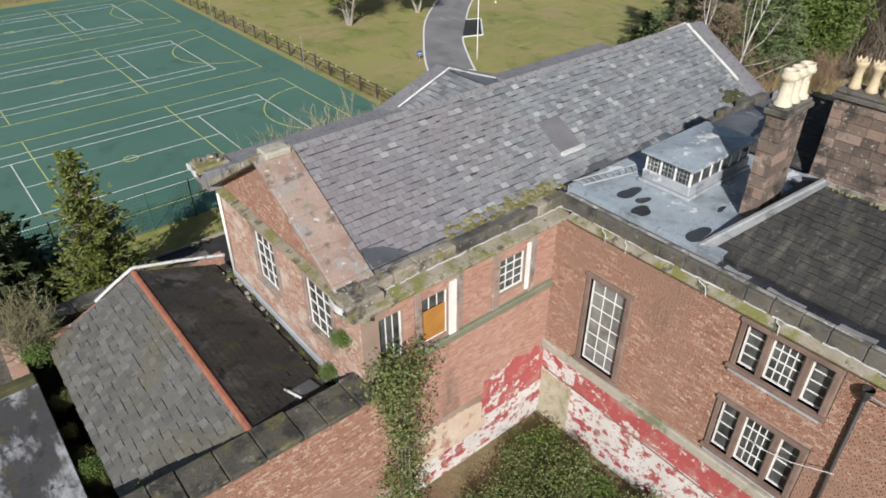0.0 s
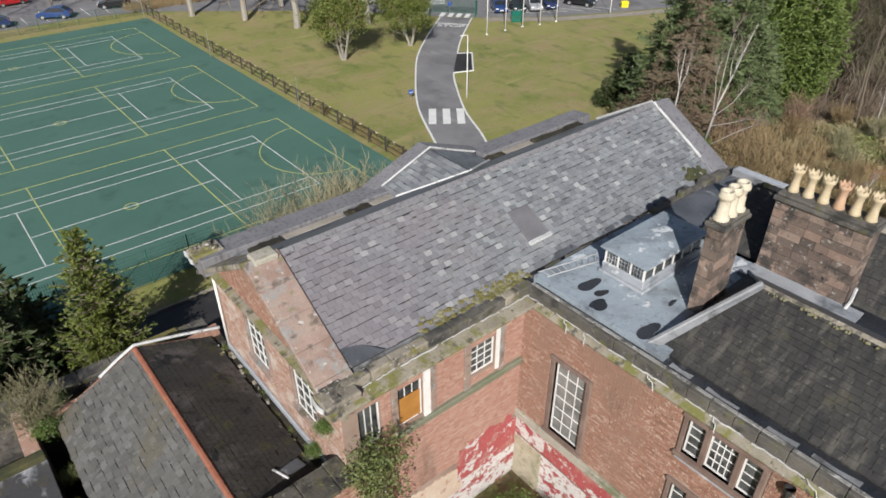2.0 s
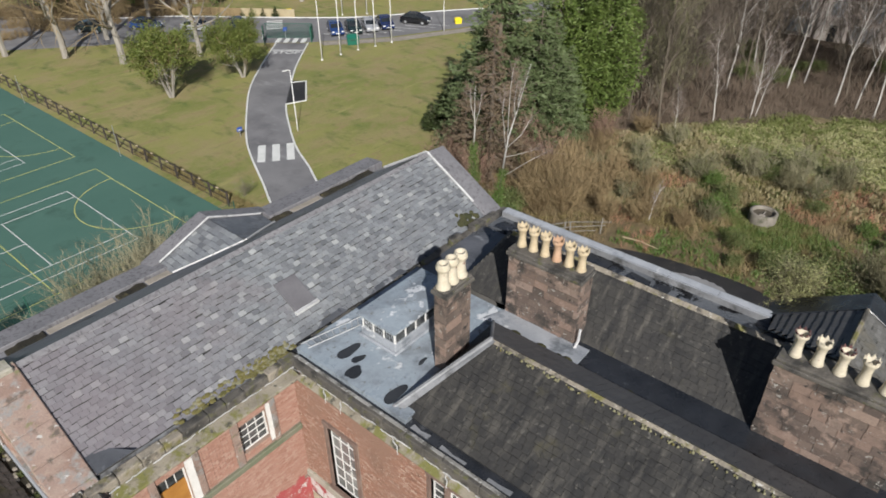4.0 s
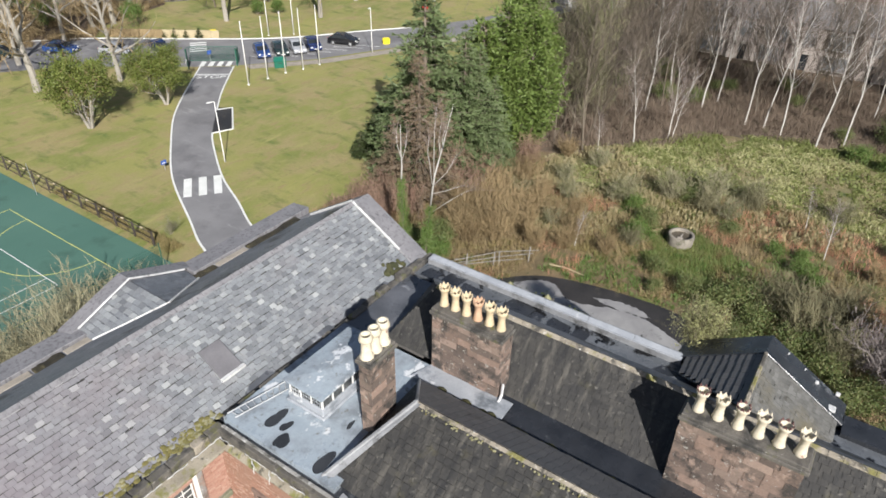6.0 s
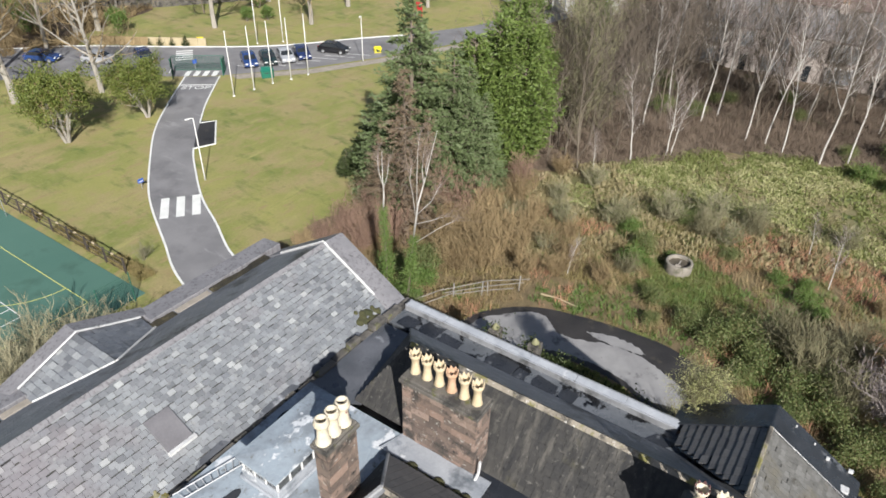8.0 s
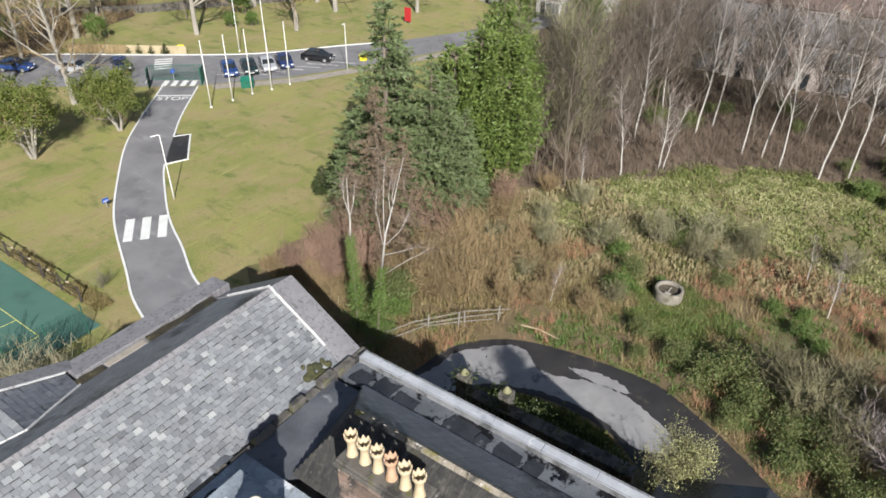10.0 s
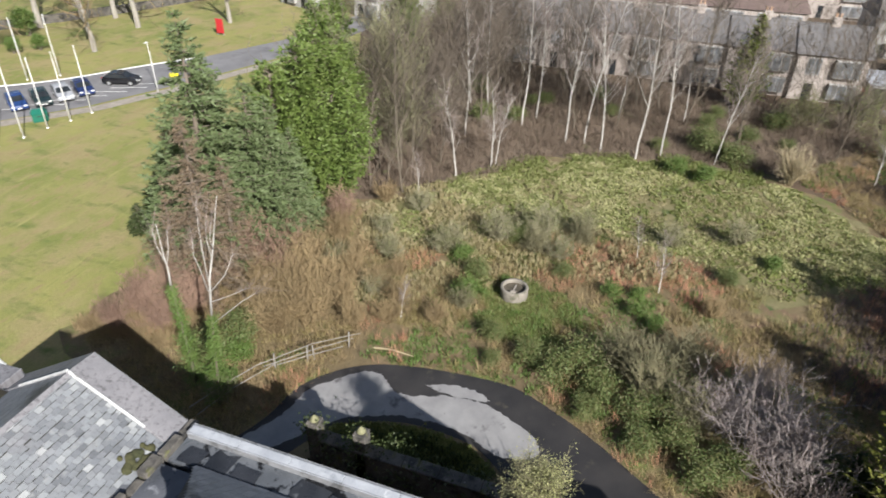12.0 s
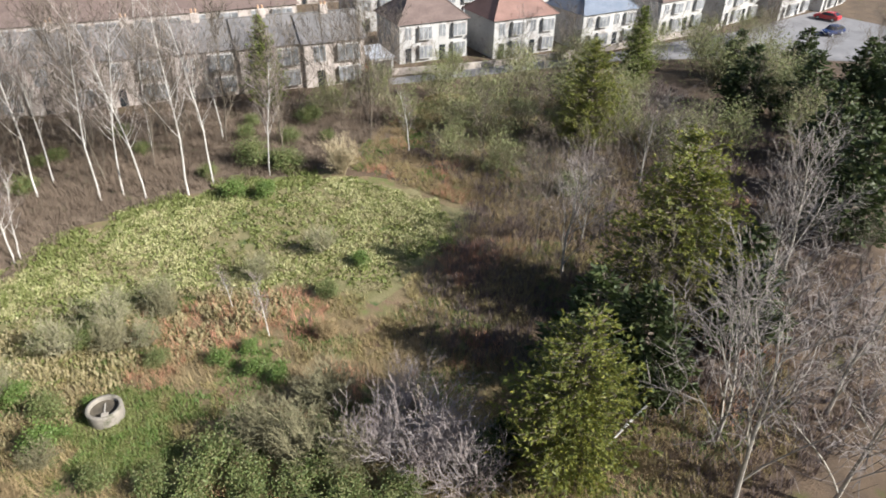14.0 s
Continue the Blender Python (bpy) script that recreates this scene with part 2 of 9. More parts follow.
M_pot_white = mat("pale_terracotta", (0.54, 0.48, 0.36), (0.64, 0.58, 0.46), 0.8, 4.0, 16, 0.35, 0.3, 0.01, stains=(((0.3, 0.18, 0.14), 4.0, 0.6, 0.7, None),))
M_pot_orange = mat("orange_terracotta", (0.48, 0.3, 0.19), (0.55, 0.37, 0.25), 0.8, 4.0, 16, 0.35, 0.3, 0.01)
M_ridge_red = mat("red_ridge_tile", (0.2805, 0.0935, 0.055), (0.357, 0.143, 0.088), 0.8, 3.0, 16, 0.3)
M_black = mat("black_iron", (0.025, 0.025, 0.025), (0.05, 0.048, 0.045), 0.6, 3.0, 16, 0.3)
M_dark = mat("faded_interior", (0.12, 0.115, 0.105), (0.18, 0.17, 0.16), 0.9)
M_paint_wall = mat("peeling_painted_render", (0.58, 0.555, 0.53), (0.68, 0.655, 0.63), 0.75, 1.0, 14, 0.25, 0.4, 0.02,
                   stains=(((0.36, 0.07, 0.075), 1.6, 0.54, 0.57, (1, 1, 1.5)), ((0.38, 0.1, 0.1), 6.0, 0.59, 0.62, None), ((0.36, 0.21, 0.16), 3.2, 0.59, 0.62, None)))
M_red_paint = mat("red_painted_brick", (0.42, 0.09, 0.09), (0.36, 0.075, 0.075), 0.7, 1.0, 14, 0.25, 0.4, 0.02,
                  stains=(((0.42, 0.2, 0.17), 1.1, 0.5, 0.62, None), ((0.6, 0.57, 0.54), 2.0, 0.58, 0.61, None), ((0.56, 0.53, 0.5), 6.0, 0.61, 0.64, None)))
M_plaster = mat("bare_plaster", (0.55, 0.42, 0.32), (0.64, 0.54, 0.44), 0.85, 1.0, 14, 0.3, 0.4, 0.02, stains=(((0.38, 0.2, 0.14), 1.2, 0.52, 0.6, None),))
M_plaster_old = mat("stained_plaster", (0.4, 0.35, 0.25), (0.5, 0.45, 0.34), 0.9, 1.2, 14, 0.35, 0.4, 0.02, stains=(((0.24, 0.25, 0.15), 1.3, 0.52, 0.66, None),))
M_asphalt = mat("asphalt", (0.175, 0.172, 0.178), (0.23, 0.226, 0.23), 0.85, 0.35, 25, 0.3, 0.3, 0.01, stains=(((0.13, 0.126, 0.132), 0.25, 0.52, 0.7, None), ((0.28, 0.277, 0.28), 0.8, 0.58, 0.7, (1.2, 0.25, 1))))
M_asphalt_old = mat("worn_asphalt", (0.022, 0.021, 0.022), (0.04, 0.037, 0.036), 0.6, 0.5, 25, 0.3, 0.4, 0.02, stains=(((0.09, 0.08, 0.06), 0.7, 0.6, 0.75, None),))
# puddle water: silt grey lifted to stand in for the sky's reflection
M_water = mat("sky_pale_silty_water", (0.23, 0.225, 0.225), (0.3, 0.295, 0.29), 0.12, 0.6, 2.0, 0.1, 0.02, 0.01, stains=(((0.12, 0.115, 0.115), 0.5, 0.58, 0.66, None),))
M_line_white = mat("white_line_paint", (0.66, 0.67, 0.64), (0.78, 0.78, 0.76), 0.7, 0.8, 14, 0.3)
M_line_yellow = mat("yellow_line_paint", (0.5, 0.52, 0.13), (0.6, 0.6, 0.2), 0.7, 0.8, 14, 0.3)
M_court = mat("green_court_surface", (0.058, 0.138, 0.108), (0.072, 0.158, 0.124), 0.85, 0.15, 14, 0.2, 0.15, 0.01, stains=(((0.045, 0.105, 0.08), 0.3, 0.55, 0.7, None),))
M_grass = mat("lawn_grass", (0.19, 0.215, 0.052), (0.3, 0.285, 0.09), 0.95, 0.09, 5, 0.45, 0.7, 0.08,
              stains=(((0.32, 0.265, 0.12), 0.2, 0.46, 0.62, None), ((0.3, 0.235, 0.11), 0.7, 0.52, 0.66, (0.6, 1.4, 1)), ((0.12, 0.16, 0.035), 0.35, 0.54, 0.7, (1.6, 0.6, 1)), ((0.33, 0.31, 0.11), 0.9, 0.56, 0.7, (0.25, 1.3, 1)), ((0.14, 0.165, 0.04), 1.4, 0.6, 0.74, (0.3, 1.2, 1))))
M_soil = mat("scrub_soil", (0.152, 0.1125, 0.0598), (0.232, 0.1785, 0.0918), 0.95, 0.5, 6, 0.5, 0.8, 0.1,
             stains=(((0.14, 0.17, 0.045), 0.3, 0.52, 0.64, None), ((0.2, 0.115, 0.08), 0.4, 0.56, 0.7, None)))
M_litter = mat("leaf_litter", (0.0862, 0.0585, 0.037), (0.1466, 0.099, 0.0606), 0.95, 0.4, 6, 0.5, 0.8, 0.1, stains=(((0.0862, 0.0863, 0.0224), 0.3, 0.58, 0.7, None),))
M_meadow = mat("meadow", (0.1591, 0.1532, 0.05801), (0.2467, 0.2115, 0.1077), 0.95, 0.35, 6, 0.5, 0.8, 0.1, stains=(((0.0716, 0.1094, 0.02905), 0.4, 0.55, 0.66, None),))
M_concrete = mat("concrete", (0.27, 0.24, 0.2), (0.38, 0.34, 0.29), 0.9, 1.5, 18, 0.35, 0.4, 0.02)
M_steel = mat("galvanised_steel", (0.5, 0.51, 0.52), (0.62, 0.63, 0.63), 0.4, 2.0, 16, 0.15, 0.1, 0.01, metal=0.7)
M_green_metal = mat("green_steel", (0.02, 0.1, 0.07), (0.03, 0.13, 0.09), 0.5, 2.0, 16, 0.2)
M_bark = mat("bark", (0.14, 0.11, 0.08), (0.24, 0.2, 0.16), 0.95, 2.0, 10, 0.5, 0.8, 0.03, stretch=(1, 1, 0.2))
M_bark_grey = mat("grey_bark", (0.3, 0.27, 0.23), (0.42, 0.39, 0.34), 0.95, 1.5, 10, 0.5, 0.8, 0.03, stretch=(1, 1, 0.2))
M_birch = mat("birch_bark", (0.5, 0.475, 0.435), (0.62, 0.6, 0.56), 0.85, 1.5, 10, 0.3, 0.4, 0.02, stains=(((0.1, 0.085, 0.075), 2.5, 0.62, 0.68, (1, 1, 3)),))
M_twig_grey = mat("grey_twigs", (0.16, 0.135, 0.122), (0.25, 0.22, 0.2), 0.9, 0.5, 6, 0.3, 0)
M_twig_wood = mat("wood_twigs", (0.1079, 0.08471, 0.06421), (0.1637, 0.1348, 0.1027), 0.9, 0.12, 6, 0.3, 0)
# purple-brown stems, darkened to carry the cypress shade
M_twig_dark = mat("shade_toned_brush", (0.11, 0.082, 0.076), (0.17, 0.13, 0.118), 0.9, 0.2, 6, 0.3, 0)
M_twig_brown = mat("brown_twigs", (0.2208, 0.1607, 0.08303), (0.3496, 0.2587, 0.1358), 0.9, 0.3, 6, 0.3, 0)
M_twig_red = mat("reddish_twigs", (0.2376, 0.1527, 0.1091), (0.3508, 0.229, 0.1636), 0.9, 0.4, 6, 0.3, 0)
M_twig_olive = mat("olive_twigs", (0.1615, 0.1487, 0.0808), (0.238, 0.2167, 0.1232), 0.9, 0.4, 6, 0.3, 0)
M_twig_straw = mat("straw_stems", (0.36, 0.29, 0.17), (0.46, 0.39, 0.25), 0.9, 0.6, 6, 0.3, 0)
M_twig_birch = mat("pale_birch_twigs", (0.2025, 0.1613, 0.1387), (0.3, 0.2475, 0.2175), 0.9, 0.4, 6, 0.3, 0)
M_bark_wood = mat("wood_bark", (0.1365, 0.1105, 0.08124), (0.2016, 0.1691, 0.13), 0.95, 2.0, 10, 0.5, 0.6, 0.03, stretch=(1, 1, 0.2))
M_leaf_olive = leaf_mat("olive_leaves", [(0.1283, 0.1646, 0.05468), (0.2308, 0.2576, 0.1003), (0.1795, 0.2075, 0.0729), (0.295, 0.3005, 0.1368)])
M_leaf_oak = leaf_mat("holm_oak_leaves", [(0.07853, 0.1175, 0.02174), (0.1866, 0.2233, 0.04598), (0.1276, 0.1645, 0.03177), (0.2454, 0.2644, 0.0627)])
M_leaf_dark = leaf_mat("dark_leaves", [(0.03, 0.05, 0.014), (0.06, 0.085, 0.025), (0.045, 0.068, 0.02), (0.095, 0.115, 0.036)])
M_leaf_bright = leaf_mat("bright_leaves", [(0.088, 0.1584, 0.0308), (0.1496, 0.2288, 0.0484), (0.1144, 0.1848, 0.0396), (0.176, 0.2376, 0.0704)])
M_leaf_gold = leaf_mat("golden_conifer_sprays", [(0.05453, 0.0818, 0.01969), (0.1527, 0.1745, 0.03272), (0.3599, 0.338, 0.05453), (0.08721, 0.1146, 0.02393), (0.2399, 0.2509, 0.04361)])
M_leaf_blue = leaf_mat("blue_green_needles", [(0.1267, 0.1719, 0.06177), (0.2111, 0.2716, 0.1277), (0.1583, 0.2107, 0.08646), (0.2481, 0.3049, 0.1565), (0.09504, 0.1386, 0.04118)])
M_leaf_conifer = leaf_mat("green_conifer_sprays", [(0.09346, 0.1528, 0.02951), (0.1776, 0.2495, 0.05411), (0.1309, 0.1934, 0.04129), (0.2149, 0.2699, 0.07871)])
M_leaf_rust = leaf_mat("rusty_needles", [(0.2279, 0.1641, 0.1044), (0.3228, 0.2413, 0.1614), (0.2659, 0.1979, 0.1282), (0.1899, 0.1448, 0.09494)])
M_leaf_meadow = leaf_mat("meadow_leaves", [(0.2697, 0.2986, 0.09632), (0.5201, 0.5009, 0.2601), (0.3853, 0.3949, 0.1637), (0.5972, 0.5683, 0.3371), (0.2697, 0.3082, 0.09632), (0.5009, 0.4623, 0.2601)])
M_leaf_straw = leaf_mat("dry_grass", [(0.2796, 0.2159, 0.09596), (0.4301, 0.3476, 0.1645), (0.2043, 0.1686, 0.06586), (0.3548, 0.2845, 0.1279), (0.1935, 0.1792, 0.05484)])
M_leaf_field = leaf_mat("field_grass", [(0.1672, 0.2068, 0.0528), (0.2464, 0.2728, 0.088), (0.132, 0.176, 0.0396), (0.2992, 0.2992, 0.1232)])
M_leaf_mixed = leaf_mat("bramble_leaves", [(0.08032, 0.1263, 0.03443), (0.1606, 0.2066, 0.06304), (0.2295, 0.195, 0.0918), (0.1148, 0.1606, 0.0459), (0.2066, 0.2409, 0.08613)])


M_glass = mat("dark_window_glass", (0.02, 0.022, 0.024), (0.12, 0.125, 0.125), 0.07, 1.7, 8, 0.2, 0.05, 0.01)
M_glass_hazy = mat("hazy_window_glass", (0.13, 0.135, 0.13), (0.3, 0.3, 0.285), 0.15, 1.4, 8, 0.25, 0.05, 0.01)
M_car_glass = mat("tinted_glass", (0.02, 0.024, 0.028), (0.03, 0.034, 0.038), 0.06, 2.0, 10, 0.1, 0)


def paint(name, c, rough=0.25):
    m = mat(name, c, tuple(v * 1.1 for v in c), rough, 1.0, 30, 0.06, 0)
    m.node_tree.nodes["Principled BSDF"].inputs["Coat Weight"].default_value = 0.5
    return m
M_leaf_pale = leaf_mat("pale_budding_leaves", [(0.36, 0.36, 0.15), (0.5, 0.49, 0.24), (0.27, 0.29, 0.1), (0.42, 0.42, 0.19)])
M_twig_tall = mat("olive_brown_twigs", (0.1863, 0.1777, 0.0945), (0.2691, 0.261, 0.1465), 0.9, 0.2, 6, 0.3, 0)
M_twig_mid = mat("wood_floor_brush", (0.1394, 0.1025, 0.0738), (0.205, 0.1558, 0.1148), 0.9, 0.2, 6, 0.3, 0)
M_leaf_tan = leaf_mat("tan_dead_grass", [(0.336, 0.28, 0.152), (0.432, 0.376, 0.224), (0.272, 0.24, 0.112), (0.384, 0.336, 0.176)])
M_twig_pink = mat("pinkish_grey_twigs", (0.234, 0.189, 0.1755), (0.36, 0.3105, 0.2925), 0.9, 0.5, 6, 0.3, 0)
M_bark_dark = mat("dark_creosoted_timber", (0.045, 0.036, 0.03), (0.075, 0.06, 0.05), 0.9, 2.0, 10, 0.4, 0.5, 0.02)
# slate for slopes turned from the sun, skylight put into its blue tone
M_slate_blue = mat("skylit_blue_grey_slate", (0.135, 0.1458, 0.1647), (0.189, 0.1998, 0.2228), 0.5, 0.3, 10, 0.45, 0.3, 0.01, pieces=[(0.1215, 0.131, 0.1485), (0.1823, 0.193, 0.2133), (0.1485, 0.1593, 0.1782), (0.2228, 0.2322, 0.2497)],
                   stains=(((0.04, 0.042, 0.046), 0.5, 0.54, 0.66, None), ((0.24, 0.25, 0.27), 0.9, 0.6, 0.68, None)))
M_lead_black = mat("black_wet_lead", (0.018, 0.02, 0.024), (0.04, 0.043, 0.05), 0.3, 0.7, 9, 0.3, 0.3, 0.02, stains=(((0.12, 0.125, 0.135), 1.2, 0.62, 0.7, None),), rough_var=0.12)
M_soot_pot = mat("sooty_maroon_terracotta", (0.07, 0.03, 0.03), (0.14, 0.065, 0.06), 0.8, 4.0, 16, 0.35, 0.3, 0.01)
M_rail = mat("silvered_timber", (0.24, 0.225, 0.2), (0.34, 0.32, 0.29), 0.85, 2.0, 10, 0.3, 0.4, 0.01)
M_cap_lichen = mat("lichened_stone_cap", (0.1872, 0.1872, 0.0936), (0.2592, 0.252, 0.144), 0.9, 3.0, 14, 0.35, 0.5, 0.03)
M_alu = mat("dull_aluminium", (0.46, 0.47, 0.48), (0.58, 0.59, 0.6), 0.5, 2.0, 16, 0.2, 0.1, 0.01, metal=0.4)
M_twig_haze = mat("olive_willow_twigs", (0.23, 0.2127, 0.1265), (0.3335, 0.3047, 0.1955), 0.9, 0.4, 6, 0.3, 0)
M_twig_rust = mat("rusty_bracken", (0.3542, 0.1746, 0.1035), (0.5313, 0.2803, 0.176), 0.9, 0.4, 6, 0.3, 0)

# ---- mesh tools ----


class Shape:
    """Collects corners and faces for one mesh."""

    def __init__(self):
        self.v, self.f = [], []

    def add(self, verts, faces):
        n = len(self.v)
        self.v.extend(tuple(p) for p in verts)
        self.f.extend(tuple(n + i for i in f) for f in faces)
        return self

    def box(self, x0, x1, y0, y1, z0, z1):
        return self.add([(x, y, z) for z in (z0, z1) for x, y in ((x0, y0), (x1, y0), (x1, y1), (x0, y1))],
                        [(3, 2, 1, 0), (4, 5, 6, 7), (0, 1, 5, 4), (1, 2, 6, 5), (2, 3, 7, 6), (3, 0, 4, 7)])

    def prism(self, pts, z0, z1):
        """An upright prism over a ground outline (counter-clockwise); z0 and z1 may be lists."""
        n = len(pts)
        lo = z0 if isinstance(z0, (list, tuple)) else [z0] * n
        hi = z1 if isinstance(z1, (list, tuple)) else [z1] * n
        return self.add([(p[0], p[1], z) for p, z in zip(pts, lo)] + [(p[0], p[1], z) for p, z in zip(pts, hi)],
                        [tuple(range(n))[::-1], tuple(range(n, 2 * n))] + [(i, (i + 1) % n, n + (i + 1) % n, n + i) for i in range(n)])

    def run(self, pts, axis, a, b):
        """A profile (two coordinates) pushed along axis x or y from a to b."""
        n = len(pts)
        put = (lambda u, p: (u, p[0], p[1])) if axis == "x" else (lambda u, p: (p[0], u, p[1]))
        return self.add([put(a, p) for p in pts] + [put(b, p) for p in pts],
                        [tuple(range(n)), tuple(range(n, 2 * n))[::-1]] + [(i, n + i, n + (i + 1) % n, (i + 1) % n) for i in range(n)])

    def slab(self, quad, t):
        """A plate t thick under four or three corners."""
        q = [Vector(p) for p in quad]
        nrm = (q[1] - q[0]).cross(q[-1] - q[0]).normalized()
        n = len(q)
        return self.add([tuple(p) for p in q] + [tuple(p - nrm * t) for p in q],
                        [tuple(range(n)), tuple(range(n, 2 * n))[::-1]] + [(i, n + i, n + (i + 1) % n, (i + 1) % n) for i in range(n)])

    def tube(self, pts, radii, n=6, caps=True):
        pts = [Vector(p) for p in pts]
        if not isinstance(radii, (list, tuple)):
            radii = [radii] * len(pts)
        vs, fs = [], []
        for i, (p, r) in enumerate(zip(pts, radii)):
            d = (pts[min(i + 1, len(pts) - 1)] - pts[max(i - 1, 0)])
            d = d.normalized() if d.length else Vector((0, 0, 1))
            a = d.cross(Vector((0.31, 0.95, 0.12)) if abs(d.z) > 0.8 else Vector((0, 0, 1))).normalized()
            b = d.cross(a)
            for k in range(n):
                t = 2 * math.pi * k / n
                vs.append(p + r * (math.cos(t) * a + math.sin(t) * b))
        for i in range(len(pts) - 1):
            for k in range(n if n > 2 else 1):
                fs.append((i * n + k, i * n + (k + 1) % n, (i + 1) * n + (k + 1) % n, (i + 1) * n + k))
        if caps and n > 2:
            fs += [tuple(range(n))[::-1], tuple(range(len(vs) - n, len(vs)))]
        return self.add(vs, fs)

    def lathe(self, profile, c=(0, 0, 0), n=14):
        """A turned body: profile of (radius, height)."""
        vs = [(c[0] + r * math.cos(2 * math.pi * k / n), c[1] + r * math.sin(2 * math.pi * k / n), c[2] + z) for r, z in profile for k in range(n)]
        fs = [(i * n + k, i * n + (k + 1) % n, (i + 1) * n + (k + 1) % n, (i + 1) * n + k) for i in range(len(profile) - 1) for k in range(n)]
        return self.add(vs, fs)

    def mesh(self, name, material, smooth=False):
        me = bpy.data.meshes.new(name)
        me.from_pydata(self.v, [], self.f)
        me.materials.append(material)
        if smooth:
            me.shade_smooth()
        me.update()
        return me

    def make(self, name, material, parent=None, label="", smooth=False, bevel=0.0):
        ob = new(name, self.mesh(name, material, smooth))
        if bevel:
            bm = bmesh.new()
            bm.from_mesh(ob.data)
            bmesh.ops.bevel(bm, geom=bm.edges[:], offset=bevel, segments=1, affect="EDGES", clamp_overlap=True)
            bm.to_mesh(ob.data)
            bm.free()
        if parent:
            ob.parent = parent
        if label:
            ob["label"] = label
        return ob


def thing(name, at=(0, 0, 0), label="", category="", group="", kind="", turn=0.0, size=1.0):
    ob = new(name)
    ob.empty_display_size = 0.3
    ob.location, ob.rotation_euler = at, (0, 0, radians(turn))
    ob.scale = (size, size, size)
    return tagged(ob, label, category, group, kind)


def rnd(lo, hi):
    return random.uniform(lo, hi)


def wall_cells(shape, axis, a, b, z0, z1, front, back, holes):
    """A wall along x (axis 'x') or y, between two faces, with openings (a0, a1, z0, z1) left through it."""
    us = sorted({a, b, *[v for h in holes for v in h[:2] if a < v < b]})
    zs = sorted({z0, z1, *[v for h in holes for v in h[2:] if z0 < v < z1]})
    lo, hi = min(front, back), max(front, back)
    for u0, u1 in zip(us, us[1:]):
        for w0, w1 in zip(zs, zs[1:]):
            um, wm = (u0 + u1) / 2, (w0 + w1) / 2
            if any(h[0] < um < h[1] and h[2] < wm < h[3] for h in holes):
                continue
            shape.box(*((u0, u1, lo, hi) if axis == "x" else (lo, hi, u0, u1)), w0, w1)
    return shape


def bricks(axis, a, b, z0, z1, face, out, holes, depth=0.03, limit=None):
    """Courses of bricks that stand proud of a wall's face. Gives (u0, u1, z0, z1) boxes, clipped at the openings."""
    got, row, z = [], 0, z0
    L, Hh, j = 0.225, 0.065, 0.011
    while z + Hh <= z1 + 1e-6:
        u = a - (row % 2) * (L + j) / 2
        k = 0
        while u < b:
            w = L if (row % 4 != 3) else 0.1075
            u0, u1 = max(u, a), min(u + w, b)
            u += w + j
            if u1 - u0 < 0.04:
                continue
            if limit and (z + Hh / 2 > limit((u0 + u1) / 2)):
                continue
            for h in holes:
                if h[2] < z + Hh and h[3] > z and u0 < h[1] and u1 > h[0]:
                    if u0 < h[0] - 0.04:
                        u1 = h[0]
                    elif u1 > h[1] + 0.04:
                        u0 = h[1]
                    else:
                        u1 = u0
            if u1 - u0 > 0.03:
                got.append((u0, u1, z, z + Hh))
        z += Hh + j
        row += 1
    return got


def lay_bricks(name, axis, got, face, out, material, parent, depth=0.03, singles=()):
    """One joined mesh of open-backed bricks; those inside singles (u0, u1, z0, z1) become objects of their own."""
    s, n, mesh_of = Shape(), 0, {}
    fs = [(0, 1, 2, 3), (0, 4, 5, 1), (1, 5, 6, 2), (2, 6, 7, 3), (3, 7, 4, 0)]
    if (axis == "x") == (out > 0):
        fs = [f[::-1] for f in fs]
    for u0, u1, z0, z1 in got:
        d = face + out * (depth + rnd(-0.006, 0.006))
        c = 0.006
        um, zm = (u0 + u1) / 2, (z0 + z1) / 2
        own = singles and n < 300 and singles[0] < um < singles[1] and singles[2] < zm < singles[3]
        if own:
            hu, hz, dd = round((u1 - u0) / 2, 3), (z1 - z0) / 2, out * depth
            q = [(-hu + c, dd, -hz + c), (hu - c, dd, -hz + c), (hu - c, dd, hz - c), (-hu + c, dd, hz - c), (-hu, 0, -hz), (hu, 0, -hz), (hu, 0, hz), (-hu, 0, hz)]
            if axis == "y":
                q = [(p[1], p[0], p[2]) for p in q]
            if hu not in mesh_of:
                mesh_of[hu] = Shape().add(q, fs).mesh("brick", material)
            ob = new("brick", mesh_of[hu])
            ob.location = (um, face, zm) if axis == "x" else (face, um, zm)
            ob.parent = parent
            n += 1
            continue
        q = [(u0 + c, d, z0 + c), (u1 - c, d, z0 + c), (u1 - c, d, z1 - c), (u0 + c, d, z1 - c), (u0, face, z0), (u1, face, z0), (u1, face, z1), (u0, face, z1)]
        s.add([(p[1], p[0], p[2]) for p in q] if axis == "y" else q, fs)
    ob = s.make(name, material, parent)
    return tagged(ob, kind="stuff")


